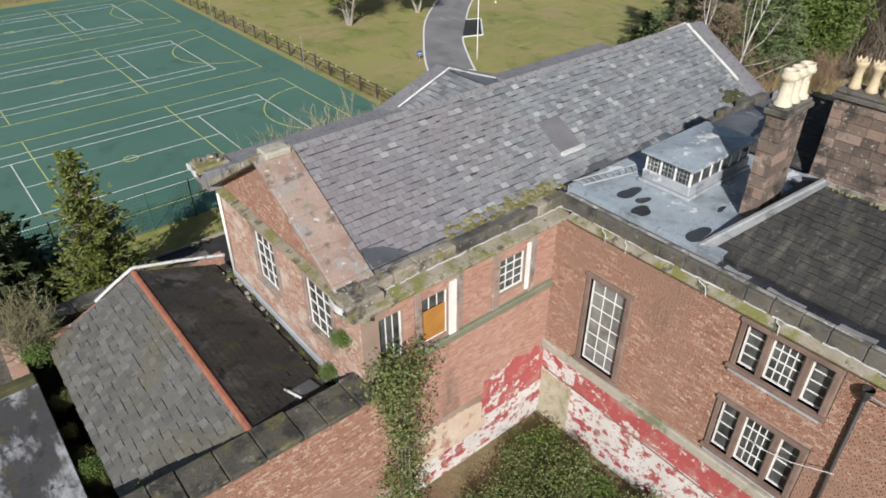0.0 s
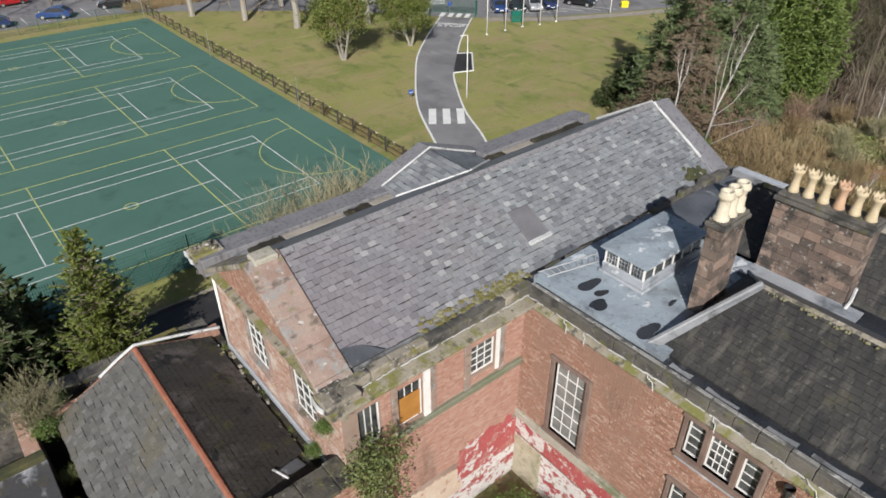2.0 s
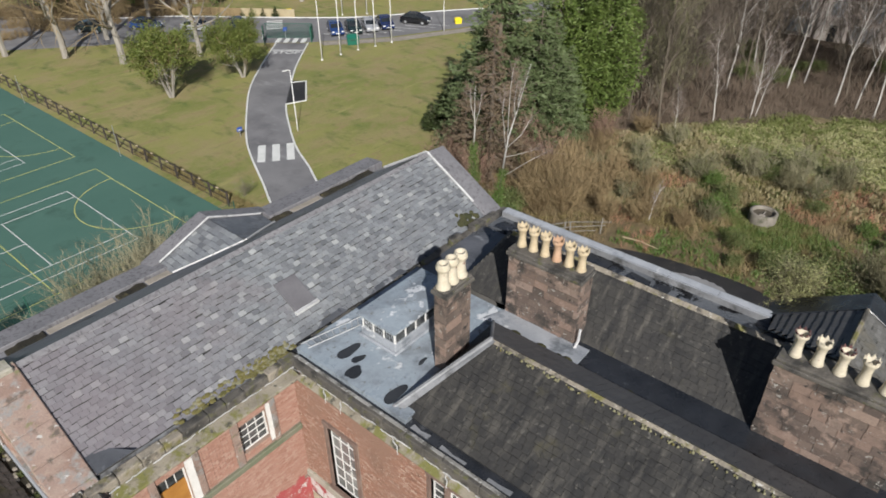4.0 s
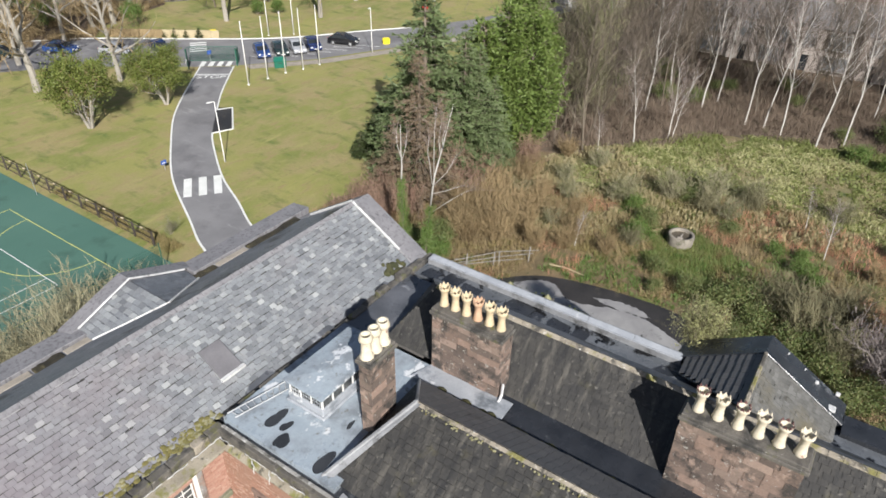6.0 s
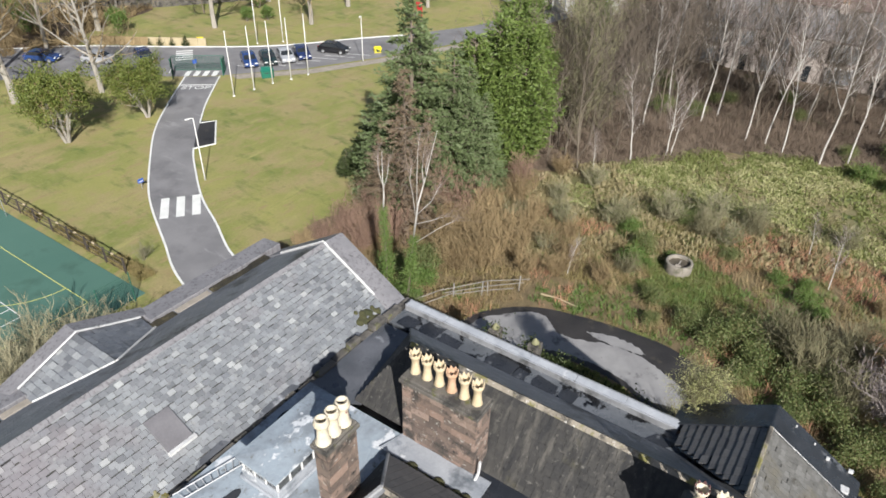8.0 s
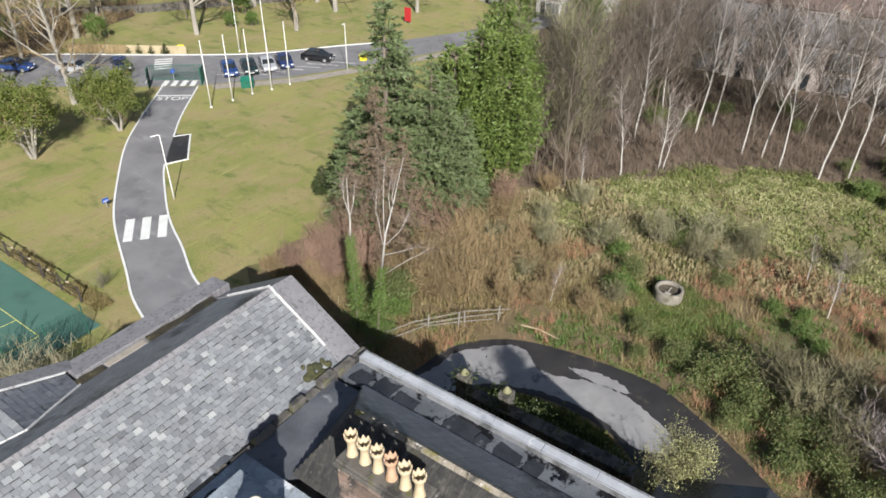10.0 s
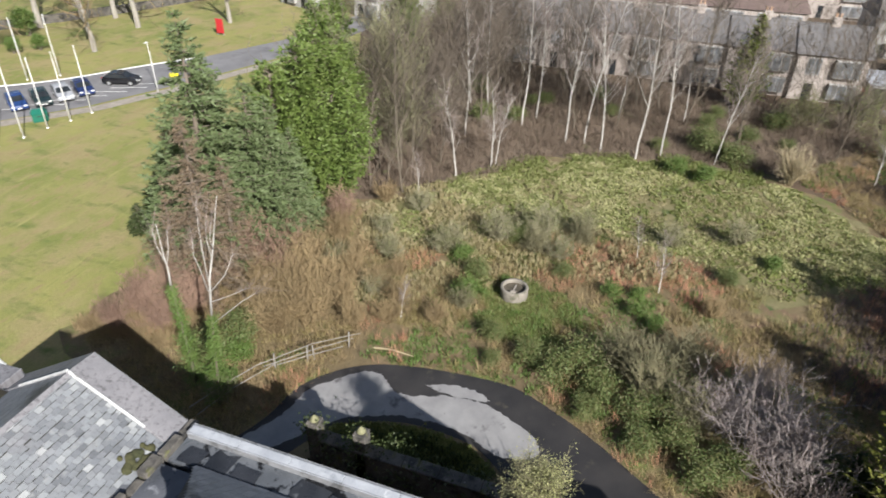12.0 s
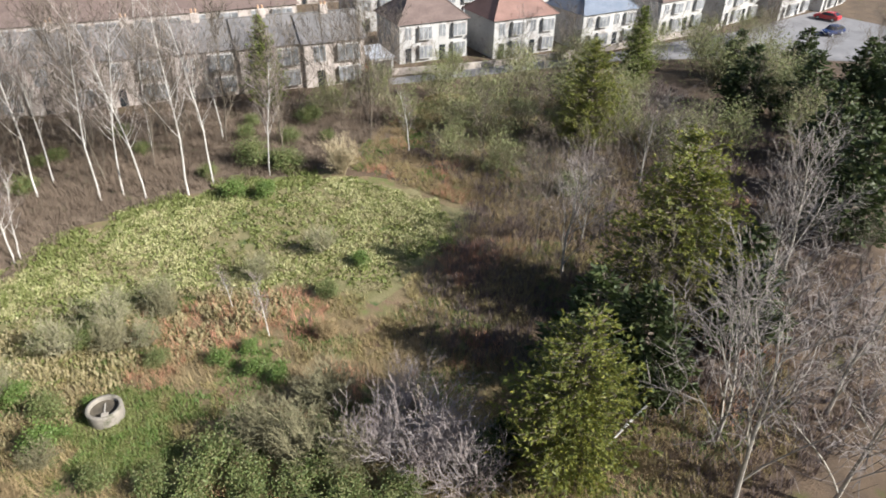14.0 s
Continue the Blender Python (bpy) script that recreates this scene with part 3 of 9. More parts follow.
def slates(name, corners, wide, high, material, parent, singles=0, seed=1, lift=0.02, cover=None, gaps=0.0, reach=0.93):
    """Courses of slates over a roof plane. corners: low left, low right, high right, high left. The first ones become objects of their own."""
    rg = random.Random(seed)
    A, B, C, D = (Vector(p) for p in corners)
    nrm = (B - A).cross(D - A).normalized()
    up = ((D - A) - (B - A) * ((D - A).dot(B - A) / (B - A).length_squared)).normalized()
    lng = (B - A).normalized()
    rows = int(round(((D + C) / 2 - (A + B) / 2).dot(up) / high))
    s, count, own_mesh = Shape(), 0, None
    fs = [(0, 1, 2, 3), (0, 4, 5, 1), (1, 5, 6, 2), (3, 7, 4, 0)]
    for r in range(rows):
        f0 = r / rows
        P0, P1 = A.lerp(D, f0), B.lerp(C, f0)
        n = max(1, int(round((P1 - P0).length / wide)))
        off = 0.5 if r % 2 else 0.0
        for k in range(-1, n + 1):
            u0, u1 = (k + off) / n, (k + off + 1) / n
            u0, u1 = max(u0, 0), min(u1, 1)
            if (u1 - u0) * n < 0.2:
                continue
            a, b = P0.lerp(P1, u0) + lng * 0.006, P0.lerp(P1, u1) - lng * 0.006
            if cover and not cover((a + b) / 2 + up * high / 2):
                continue
            if gaps and rg.random() < gaps:
                continue
            drop = rg.uniform(-0.02, 0.02) - (0.05 if rg.random() < 0.01 else 0)
            jit = rg.uniform(-0.006, 0.006)
            a, b = a + up * drop, b + up * (drop + jit)
            top = up * (high * reach)
            hi = nrm * (lift + rg.uniform(0, 0.008))
            lo = nrm * 0.004
            q = [a + hi, b + hi, b + top + lo, a + top + lo, a, b, b + top - nrm * 0.01, a + top - nrm * 0.01]
            if count < singles and 0 < k < n - 1:
                if own_mesh is None:
                    own_mesh = Shape().add([p - a for p in q], fs).mesh("slate", material)
                ob = new("slate", own_mesh)
                ob.location = a + nrm * rg.uniform(0, 0.006)
                ob.parent = parent
                count += 1
            else:
                s.add(q, fs)
    return tagged(s.make(name, material, parent), kind="stuff")


def sheet(name, pts, z, material, label="", kind="structure", rough=0.0, seed=0, parent=None, step=1.5, thick=0.0):
    """A flat piece of ground over an outline, with an uneven edge if rough is set."""
    rg = random.Random(seed)
    out = []
    for p, q in zip(pts, pts[1:] + pts[:1]):
        n = max(1, int(math.dist(p, q) / step)) if rough else 1
        for i in range(n):
            t = i / n
            out.append((p[0] + (q[0] - p[0]) * t + rg.uniform(-rough, rough), p[1] + (q[1] - p[1]) * t + rg.uniform(-rough, rough)))
    if sum(p[0] * q[1] - q[0] * p[1] for p, q in zip(out, out[1:] + out[:1])) < 0:
        out.reverse()
    if thick:
        ob = Shape().prism(out, z - thick, z).make(name, material, parent)
    else:
        ob = Shape().add([(x, y, z) for x, y in out], [tuple(range(len(out)))]).make(name, material, parent)
    return tagged(ob, label, "", "", kind) if not parent else ob


def smooth_line(pts, n=6):
    """A Catmull-Rom line through points."""
    P = [Vector((*p, 0)) if len(p) == 2 else Vector(p) for p in pts]
    out = []
    for i in range(len(P) - 1):
        p0, p1, p2, p3 = P[max(i - 1, 0)], P[i], P[i + 1], P[min(i + 2, len(P) - 1)]
        for k in range(n):
            t = k / n
            out.append(0.5 * (2 * p1 + (p2 - p0) * t + (2 * p0 - 5 * p1 + 4 * p2 - p3) * t * t + (3 * p1 - p0 - 3 * p2 + p3) * t ** 3))
    return out + [P[-1]]


def strip(shape, line, width, z0, z1):
    """A raised band of that width along a line."""
    n = len(line)
    vs = []
    for i, p in enumerate(line):
        d = (line[min(i + 1, n - 1)] - line[max(i - 1, 0)]).normalized()
        o = Vector((-d.y, d.x, 0)) * width / 2
        vs += [(p.x + o.x, p.y + o.y, z0), (p.x - o.x, p.y - o.y, z0), (p.x - o.x, p.y - o.y, z1), (p.x + o.x, p.y + o.y, z1)]
    fs = []
    for i in range(n - 1):
        a, b = 4 * i, 4 * i + 4
        fs += [(a + 3, a + 2, b + 2, b + 3), (a, a + 3, b + 3, b), (a + 2, a + 1, b + 1, b + 2)]
    return shape.add(vs, fs)

# ---- ground, court, roads ----
tagged(Shape().add([(-1500, -1500, 0), (1500, -1500, 0), (1500, 1500, 0), (-1500, 1500, 0)], [(0, 1, 2, 3)]).make("ground", M_grass), "mown green and straw-coloured lawn reaching the horizon", "lawn", "", "structure")
sheet("scrub_ground", [(27, -60), (70, -66), (92, -40), (98, -10), (98, 22), (92, 40), (76, 38), (60, 31), (50, 27), (43, 31.5), (37, 32), (33, 24), (30, 14), (26, 0)], 0.012, M_soil, "rough brown earth with dead bracken and weeds", rough=0.8, seed=3)
# leaf litter whose dark tone stands in for the trees' shade
sheet("wood_floor", [(60, 22.5), (66, 15), (75, 9), (79.5, -3), (79.5, -13), (70, -25), (60, -19), (52, -16), (46, -20), (40, -14), (34, -20), (30, -34), (50, -64), (52, -105), (88, -103), (95, -84), (99, -60), (99, -10), (98, 30), (90, 38), (62, 32)], 0.016, M_litter, "leaf litter under the bare trees, toned dark for shade", rough=1.0, seed=8)
M_wood_floor = mat("wood_floor_litter", (0.1232, 0.08925, 0.0612), (0.1913, 0.1445, 0.102), 0.95, 0.4, 6, 0.5, 0.8, 0.1, stains=(((0.1105, 0.119, 0.0425), 0.3, 0.58, 0.7, None), ((0.085, 0.06375, 0.0425), 0.5, 0.55, 0.68, None)))
sheet("birch_wood_floor", [(60, 22.5), (66, 15), (75, 9), (79.5, -3), (79.5, -13), (84, -22), (99, -24), (99, -10), (98, 30), (90, 38), (62, 32)], 0.018, M_wood_floor, "pale brown leaf litter under the birches", rough=1.0, seed=9)
sheet("meadow_ground", [(67.8, 12.2), (74.2, 7.6), (78.1, -3.1), (77.5, -11.3), (73.5, -18.5), (65.3, -23.6), (57.4, -12.1), (60.1, -8.1), (62.2, 0.8), (55.8, 10.7), (53.9, 18.9), (59.8, 21)], 0.02, M_meadow, "pale green leafy clearing in the scrub", rough=0.9, seed=4)

lane = sheet("back_lane", [(2.6, 23.8), (12.5, 23.8), (12.5, 31.7), (2.8, 31.7)], 0.016, M_asphalt_old, "dark tarmac lane between the garden wall and the court")
s = Shape()
strip(s, [Vector((2.8, 31.72, 0)), Vector((7, 31.8, 0)), Vector((12.5, 31.9, 0))], 0.14, 0.0, 0.1)
s.make("kerb", M_concrete, lane, "pale concrete kerb")
court = sheet("sports_court", [(-30, 34.8), (26.9, 34.8), (26.9, 93.8), (-30, 93.8)], 0.03, M_court, "dark green hard court with white and yellow lines", thick=0.05)
white, yellow = [], []


def court_line(shape, x0, y0, x1, y1, w=0.06):
    shape.box(min(x0, x1) - w / 2, max(x0, x1) + w / 2, min(y0, y1) - w / 2, max(y0, y1) + w / 2, 0.03, 0.036)


def arc_line(shape, cx, cy, r, a0, a1, w=0.06):
    n = 40
    strip(shape, [Vector((cx + r * math.cos(a0 + (a1 - a0) * i / n), cy + r * math.sin(a0 + (a1 - a0) * i / n), 0)) for i in range(n + 1)], w, 0.03, 0.0365)


for cy in (44.6, 63.58, 82.56):
    for x_off in (0.0, -36.0):
        s = Shape()
        x1, x0 = 24.0 + x_off, -6.5 + x_off
        for sgn in (-1, 1):
            court_line(s, x0, cy + sgn * 7.625, x1, cy + sgn * 7.625)
        for x in (x0, x0 + 10.17, x1 - 10.17, x1):
            court_line(s, x, cy - 7.625, x, cy + 7.625)
        arc_line(s, x1, cy, 4.9, math.pi / 2, 1.5 * math.pi)
        arc_line(s, x0, cy, 4.9, -math.pi / 2, math.pi / 2)
        arc_line(s, (x0 + x1) / 2, cy, 0.45, 0, 2 * math.pi)
        s.make("netball_lines", M_line_yellow, court, "yellow netball court markings")
        s = Shape()
        mx = (x0 + x1) / 2 - 0.05
        for off in (-5.485, -4.115, 4.115, 5.485):
            court_line(s, mx - 11.885, cy + off, mx + 11.885, cy + off)
        for dx in (-11.885, 11.885):
            court_line(s, mx + dx, cy - 5.485, mx + dx, cy + 5.485)
        for dx in (-6.4, 6.4):
            court_line(s, mx + dx, cy - 4.115, mx + dx, cy + 4.115)
        court_line(s, mx - 6.4, cy, mx + 6.4, cy)
        s.make("tennis_lines", M_line_white, court, "white tennis court markings")

# the drive across the lawn
LEFT = smooth_line([(26.5, 22), (27.6, 28), (28.6, 32), (29.8, 35.6), (31.5, 38.9), (34.1, 44.1), (36.2, 47.6), (39.6, 52.2), (44.2, 57.9), (49.4, 62.9), (56.7, 69.2)])
RIGHT = smooth_line([(33.4, 22), (33.2, 27), (33.1, 31), (33.8, 34.2), (35.9, 38.3), (37.9, 42.5), (40.9, 47.2), (43.9, 51.3), (49.2, 56.8), (52.9, 60.4), (59.4, 66.0)])
n = len(LEFT)
drive = Shape()
drive.add([(p.x, p.y, 0.03) for p in LEFT] + [(p.x, p.y, 0.03) for p in RIGHT], [(i, n + i, n + i + 1, i + 1) for i in range(n - 1)])
drive = tagged(drive.make("drive", M_asphalt), "winding grey tarmac drive with pale edge kerbs", "road", "", "structure")
s = Shape()
strip(s, LEFT, 0.16, 0.0, 0.09)
s.make("kerb", M_line_white, drive, "white-painted kerb")
s = Shape()
bay_at = min(range(n), key=lambda i: (RIGHT[i] - Vector((44.0, 51.3, 0))).length)
bay_to = min(range(n), key=lambda i: (RIGHT[i] - Vector((48.6, 56.4, 0))).length)
strip(s, RIGHT[:bay_at + 1], 0.16, 0.0, 0.09)
strip(s, [RIGHT[bay_at], Vector((45.9, 50.5, 0)), Vector((49.8, 55.1, 0)), RIGHT[bay_to]], 0.16, 0.0, 0.09)
strip(s, RIGHT[bay_to:], 0.16, 0.0, 0.09)
s.make("kerb", M_line_white, drive, "white-painted kerb")
sheet("passing_bay", [(43.95, 51.35), (45.9, 50.5), (49.8, 55.1), (48.4, 57.2), (46.3, 54.3)], 0.026, M_asphalt_old, "dark tarmac bay beside the drive")
along, across = Vector((0.62, 0.785, 0)), Vector((0.785, -0.62, 0))
for k in range(3):
    c = Vector((34.95, 43.65, 0)) + across * (k * 1.27 + 0.0)
    s = Shape()
    q = [c + across * u + along * w for u, w in ((-0.34, -1.75), (0.34, -1.75), (0.34, 1.75), (-0.34, 1.75))]
    s.prism([(p.x, p.y) for p in q], 0.03, 0.037)
    s.make("crossing_stripe", M_line_white, drive, "white crossing stripe")


def stripes(name, c, u, v, count, wide, gap, deep, parent, z=0.03):
    for k in range(count):
        o = Vector((*c, 0)) + Vector((*u, 0)) * (k * (wide + gap))
        q = [o, o + Vector((*u, 0)) * wide, o + Vector((*u, 0)) * wide + Vector((*v, 0)) * deep, o + Vector((*v, 0)) * deep]
        Shape().prism([(p.x, p.y) for p in q], z, z + 0.007).make(name, M_line_white, parent)


# the car park road behind the lawn
near_edge = [(20, 99.5), (27.6, 97.6), (40.5, 87.0), (47.0, 82.2), (56.7, 69.4), (60.2, 65.8), (68.0, 59.8), (77.4, 55.2), (98, 47), (130, 40)]
far_edge = [(130, 47), (99, 53.5), (88, 59), (81.9, 63.6), (72.2, 70.3), (63.5, 80.7), (55.5, 91.5), (47.0, 99.5), (38, 112), (36, 150), (-40, 150), (-40, 99.5)]
park = sheet("car_park", near_edge + far_edge, 0.024, M_asphalt, "grey tarmac car park road with white bay lines")
s = Shape()
strip(s, smooth_line([(88, 59), (81.9, 63.6), (72.2, 70.3), (63.5, 80.7), (55.5, 91.5), (47.0, 99.5), (38, 112)]), 0.22, 0.0, 0.11)
s.make("kerb", M_line_white, park, "pale kerb line")
u2, v2 = (0.62, -0.785), (0.785, 0.62)
stripes("crossing_stripe", (56.75, 69.6), u2, v2, 4, 0.62, 0.5, 1.9, park)
stripes("crossing_stripe", (59.9, 75.4), (0.62, 0.785), (0.785, -0.62), 5, 0.5, 0.45, 2.2, park)
s = Shape()
q = [Vector((54.5, 67.2, 0)), Vector((57.0, 64.1, 0))]
strip(s, q, 0.25, 0.03, 0.037)
s.make("stop_line", M_line_white, drive, "white stop line")
for k in range(7):
    o = Vector((63.5 + 2.35 * k * 0.86, 67.6 - 2.35 * k * 0.5, 0))
    s = Shape()
    strip(s, [o, o + Vector((1.9, -4.1, 0)) * 0.95], 0.1, 0.03, 0.037)
    s.make("bay_line", M_line_white, park)
for k in range(9):
    o = Vector((9.0 + 2.5 * k, 100.2, 0))
    s = Shape()
    strip(s, [o, o + Vector((0, 4.6, 0))], 0.1, 0.03, 0.037)
    s.make("bay_line", M_line_white, park)
text = bpy.data.curves.new("stop_text", "FONT")
text.body, text.size, text.align_x = "STOP", 1.45, "CENTER"
text.extrude = 0.003
text_ob = new("stop_text", text)
text_ob.matrix_world = Matrix.Translation((54.65, 64.75, 0.036)) @ Matrix.Rotation(math.atan2(-0.785, 0.62), 4, "Z")
text.materials.append(M_line_white)
text_ob.parent = drive
sheet("footpath", [(60.6, 65.2), (68.0, 59.2), (77.4, 54.6), (98, 46.4), (98, 44.9), (77.0, 53.0), (67.4, 57.6), (60.0, 63.6)], 0.034, M_concrete, "pale concrete footpath beside the bays")

# the overgrown loop of the back drive
OUTER = smooth_line([(27.5, 27), (30.5, 20.5), (33.2, 16.8), (35.6, 15.6), (38.0, 15.2), (40.0, 13.9), (41.5, 11.9), (42.3, 9.3), (42.75, 6.2), (42.8, 3.1), (41.7, 0.3), (40.4, -2.2), (38.8, -4.6), (36, -9), (33, -14), (30, -22)])
INNER = smooth_line([(26.8, 20), (29, 17.0), (31.2, 14.6), (33.2, 13.4), (35.0, 12.5), (36.5, 11.4), (37.3, 9.9), (37.9, 8.2), (38.0, 6.2), (37.7, 4.0), (36.6, 2.2), (35, 0.2), (33.0, -2.6), (30.5, -7), (28.5, -13), (26.5, -22)])
n = len(OUTER)
loop = Shape().add([(p.x, p.y, 0.03) for p in INNER] + [(p.x, p.y, 0.03) for p in OUTER], [(i, n + i, n + i + 1, i + 1) for i in range(n - 1)])
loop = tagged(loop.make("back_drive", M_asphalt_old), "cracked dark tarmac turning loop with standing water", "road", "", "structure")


def puddle(points, seed):
    line = smooth_line(points + points[:1], 8)[:-1]
    rg = random.Random(seed)
    pts = [(p.x + rg.uniform(-0.09, 0.09), p.y + rg.uniform(-0.09, 0.09)) for p in line]
    sheet("puddle", pts, 0.034, M_water, "still rainwater lying on the tarmac", kind="structure")


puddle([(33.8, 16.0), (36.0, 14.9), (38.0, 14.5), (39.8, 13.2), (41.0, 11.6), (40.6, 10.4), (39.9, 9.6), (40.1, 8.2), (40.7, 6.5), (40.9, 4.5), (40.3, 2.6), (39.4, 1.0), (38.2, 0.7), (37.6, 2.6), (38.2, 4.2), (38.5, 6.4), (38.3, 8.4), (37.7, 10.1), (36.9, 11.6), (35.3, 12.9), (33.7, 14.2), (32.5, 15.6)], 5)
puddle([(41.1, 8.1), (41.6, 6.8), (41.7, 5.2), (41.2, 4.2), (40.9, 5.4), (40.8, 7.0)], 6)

# ---- the brick school building ----
school = thing("school_building", (0, 0, 0), "old red brick school with slate roofs and stone cornices", "building")


def window(parent, axis, face, out, u0, u1, z0, z1, nx, ny, label="white-painted sash window with small panes", deep=0.11, bar=0.026, rim=0.05, boarded=0.0, blank=(), glass=None):
    """A window set back in its opening: casing, glazing bars and single panes."""
    d0, d1 = face - out * deep, face - out * (deep + 0.06)
    lo, hi = min(d0, d1), max(d0, d1)
    s = Shape()

    def bx(a0, a1, w0, w1, p=lo, q=hi):
        s.box(*((a0, a1, p, q) if axis == "x" else (p, q, a0, a1)), w0, w1)

    bx(u0, u0 + rim, z0, z1), bx(u1 - rim, u1, z0, z1), bx(u0 + rim, u1 - rim, z1 - rim, z1), bx(u0 + rim, u1 - rim, z0, z0 + rim)
    zb = z0 + rim + boarded
    iw, ih = (u1 - u0 - 2 * rim), (z1 - rim - zb)
    for i in range(1, nx):
        bx(u0 + rim + iw * i / nx - bar / 2, u0 + rim + iw * i / nx + bar / 2, zb, z1 - rim)
    for k in range(1, ny):
        for i in range(nx):
            bx(u0 + rim + iw * i / nx + bar / 2, u0 + rim + iw * (i + 1) / nx - bar / 2, zb + ih * k / ny - bar / 2, zb + ih * k / ny + bar / 2)
    w = s.make("window", M_white, parent, label)
    m = (lo + hi) / 2
    if boarded:
        s = Shape()
        s.box(*((u0 + rim, u1 - rim, lo, lo + 0.03) if axis == "x" else (lo, lo + 0.03, u0 + rim, u1 - rim)), z0 + rim, zb - 0.03)
        s.make("board", M_board, w, "orange plywood board")
    for i in range(nx):
        for k in range(ny):
            a0, a1 = u0 + rim + iw * i / nx + bar / 2, u0 + rim + iw * (i + 1) / nx - bar / 2
            b0, b1 = zb + ih * k / ny + bar / 2, zb + ih * (k + 1) / ny - bar / 2
            s = Shape()
            s.box(*((a0, a1, m - 0.004, m + 0.004) if axis == "x" else (m - 0.004, m + 0.004, a0, a1)), b0, b1)
            s.make("pane", M_white if (i, k) in blank else glass or M_glass, w)
    return w


def surround(parent, axis, face, out, u0, u1, z0, z1, wide, material, proud=0.07, sill=0.14, mullions=()):
    """A stone surround with head, jambs, sill and, for a triple light, mullions."""
    f0, f1 = face - out * 0.2, face + out * proud

    def bx(a0, a1, w0, w1, far=f1, name="jamb"):
        lo, hi = min(f0, far), max(f0, far)
        Shape().box(*((a0, a1, lo, hi) if axis == "x" else (lo, hi, a0, a1)), w0, w1).make(name, material, parent, bevel=0.012)

    bx(u0 - wide, u0, z0, z1), bx(u1, u1 + wide, z0, z1)
    bx(u0 - wide - 0.04, u1 + wide + 0.04, z1, z1 + wide, face + out * (proud + 0.03), "lintel")
    bx(u0 - wide - 0.06, u1 + wide + 0.06, z0 - sill, z0, face + out * (proud + 0.08), "sill")
    for a, b in mullions:
        bx(a, b, z0, z1, face + out * 0.02, "mullion")


# wing A: along x from the west gable to the east gable; wing B: runs south from it
AX0, AX1, AY0, AY1 = 6.2, 26.6, 11.8, 20.7
BX0, BX1, BY0 = 13.75, 26.2, -14.0
TOP = 9.0
south_holes = [(6.75, 7.55, 6.55, 8.25), (8.2, 9.2, 6.5, 8.2), (11.25, 12.4, 6.85, 8.18)]
west_holes = [(16.7, 18.1, 6.5, 8.5), (13.35, 14.75, 6.6, 8.5)]
b_holes = [(8.78, 10.16, 3.95, 7.4), (2.95, 5.2, 7.3, 8.75), (2.95, 5.2, 4.1, 5.95)]

wall_a = wall_cells(Shape(), "x", AX0, BX0, 0, TOP, AY0, AY0 + 0.45, south_holes).make("wall", M_mortar, school, "red brick wall with painted foot")
wall_w = wall_cells(Shape(), "y", AY0 + 0.45, AY1, 0, TOP, AX0, AX0 + 0.45, west_holes).make("wall", M_mortar, school, "weathered pale red brick gable wall")
wall_b = wall_cells(Shape(), "y", BY0, AY0, 0, TOP, BX0, BX0 + 0.45, b_holes).make("wall", M_mortar, school, "red brick wall with white windows")
s = Shape()
s.box(AX0 + 0.45, AX1, AY1 - 0.45, AY1, 0, TOP)
s.box(AX1 - 0.45, AX1, AY0, AY1 - 0.45, 0, TOP)
s.box(BX1 - 0.45, BX1, BY0, AY0, 0, TOP)
s.box(BX0 + 0.45, BX1 - 0.45, BY0, BY0 + 0.45, 0, TOP)
s.make("wall", M_brick, school, "red brick wall")
for q in ((AX0 + 0.5, AX1 - 0.5, AY0 + 0.5, AY1 - 0.5, 6.0, 6.2), (AX0 + 0.5, AX1 - 0.5, AY0 + 0.5, AY1 - 0.5, 8.7, 8.9), (BX0 + 0.5, BX1 - 0.5, BY0 + 0.5, AY0 + 0.4, 3.6, 3.8),
          (BX0 + 0.5, BX1 - 0.5, BY0 + 0.5, AY0 + 0.4, 6.6, 6.75), (BX0 + 0.5, BX1 - 0.5, BY0 + 0.5, AY0 + 0.4, 8.8, 9.0)):
    Shape().box(*q).make("inner_floor", M_dark, school)
Shape().box(BX0 + 4.0, BX0 + 4.2, BY0 + 0.5, AY0 + 0.4, 0.0, 3.6).make("inner_wall", M_dark, school)

# tympanum of the west gable, under the raking coping
RY, RZ, SLOPE, EAVE = 16.0, 11.8, 0.6, 12.3


def roof_z(y):
    return RZ - SLOPE * abs(y - RY)


tymp = Shape().run([(12.0, 9.0), (20.4, 9.0), (20.4, roof_z(20.4) - 0.05), (RY, RZ - 0.12), (12.0, roof_z(12.0) - 0.05)], "x", AX0, AX0 + 0.45).make("gable_wall", M_mortar, school)
s = Shape().run([(12.0, 9.0), (20.4, 9.0), (20.4, roof_z(20.4) - 0.05), (RY, RZ - 0.12), (12.0, roof_z(12.0) - 0.05)], "x", AX1 - 0.5, AX1 - 0.05)
s.make("gable_wall", M_brick, school)

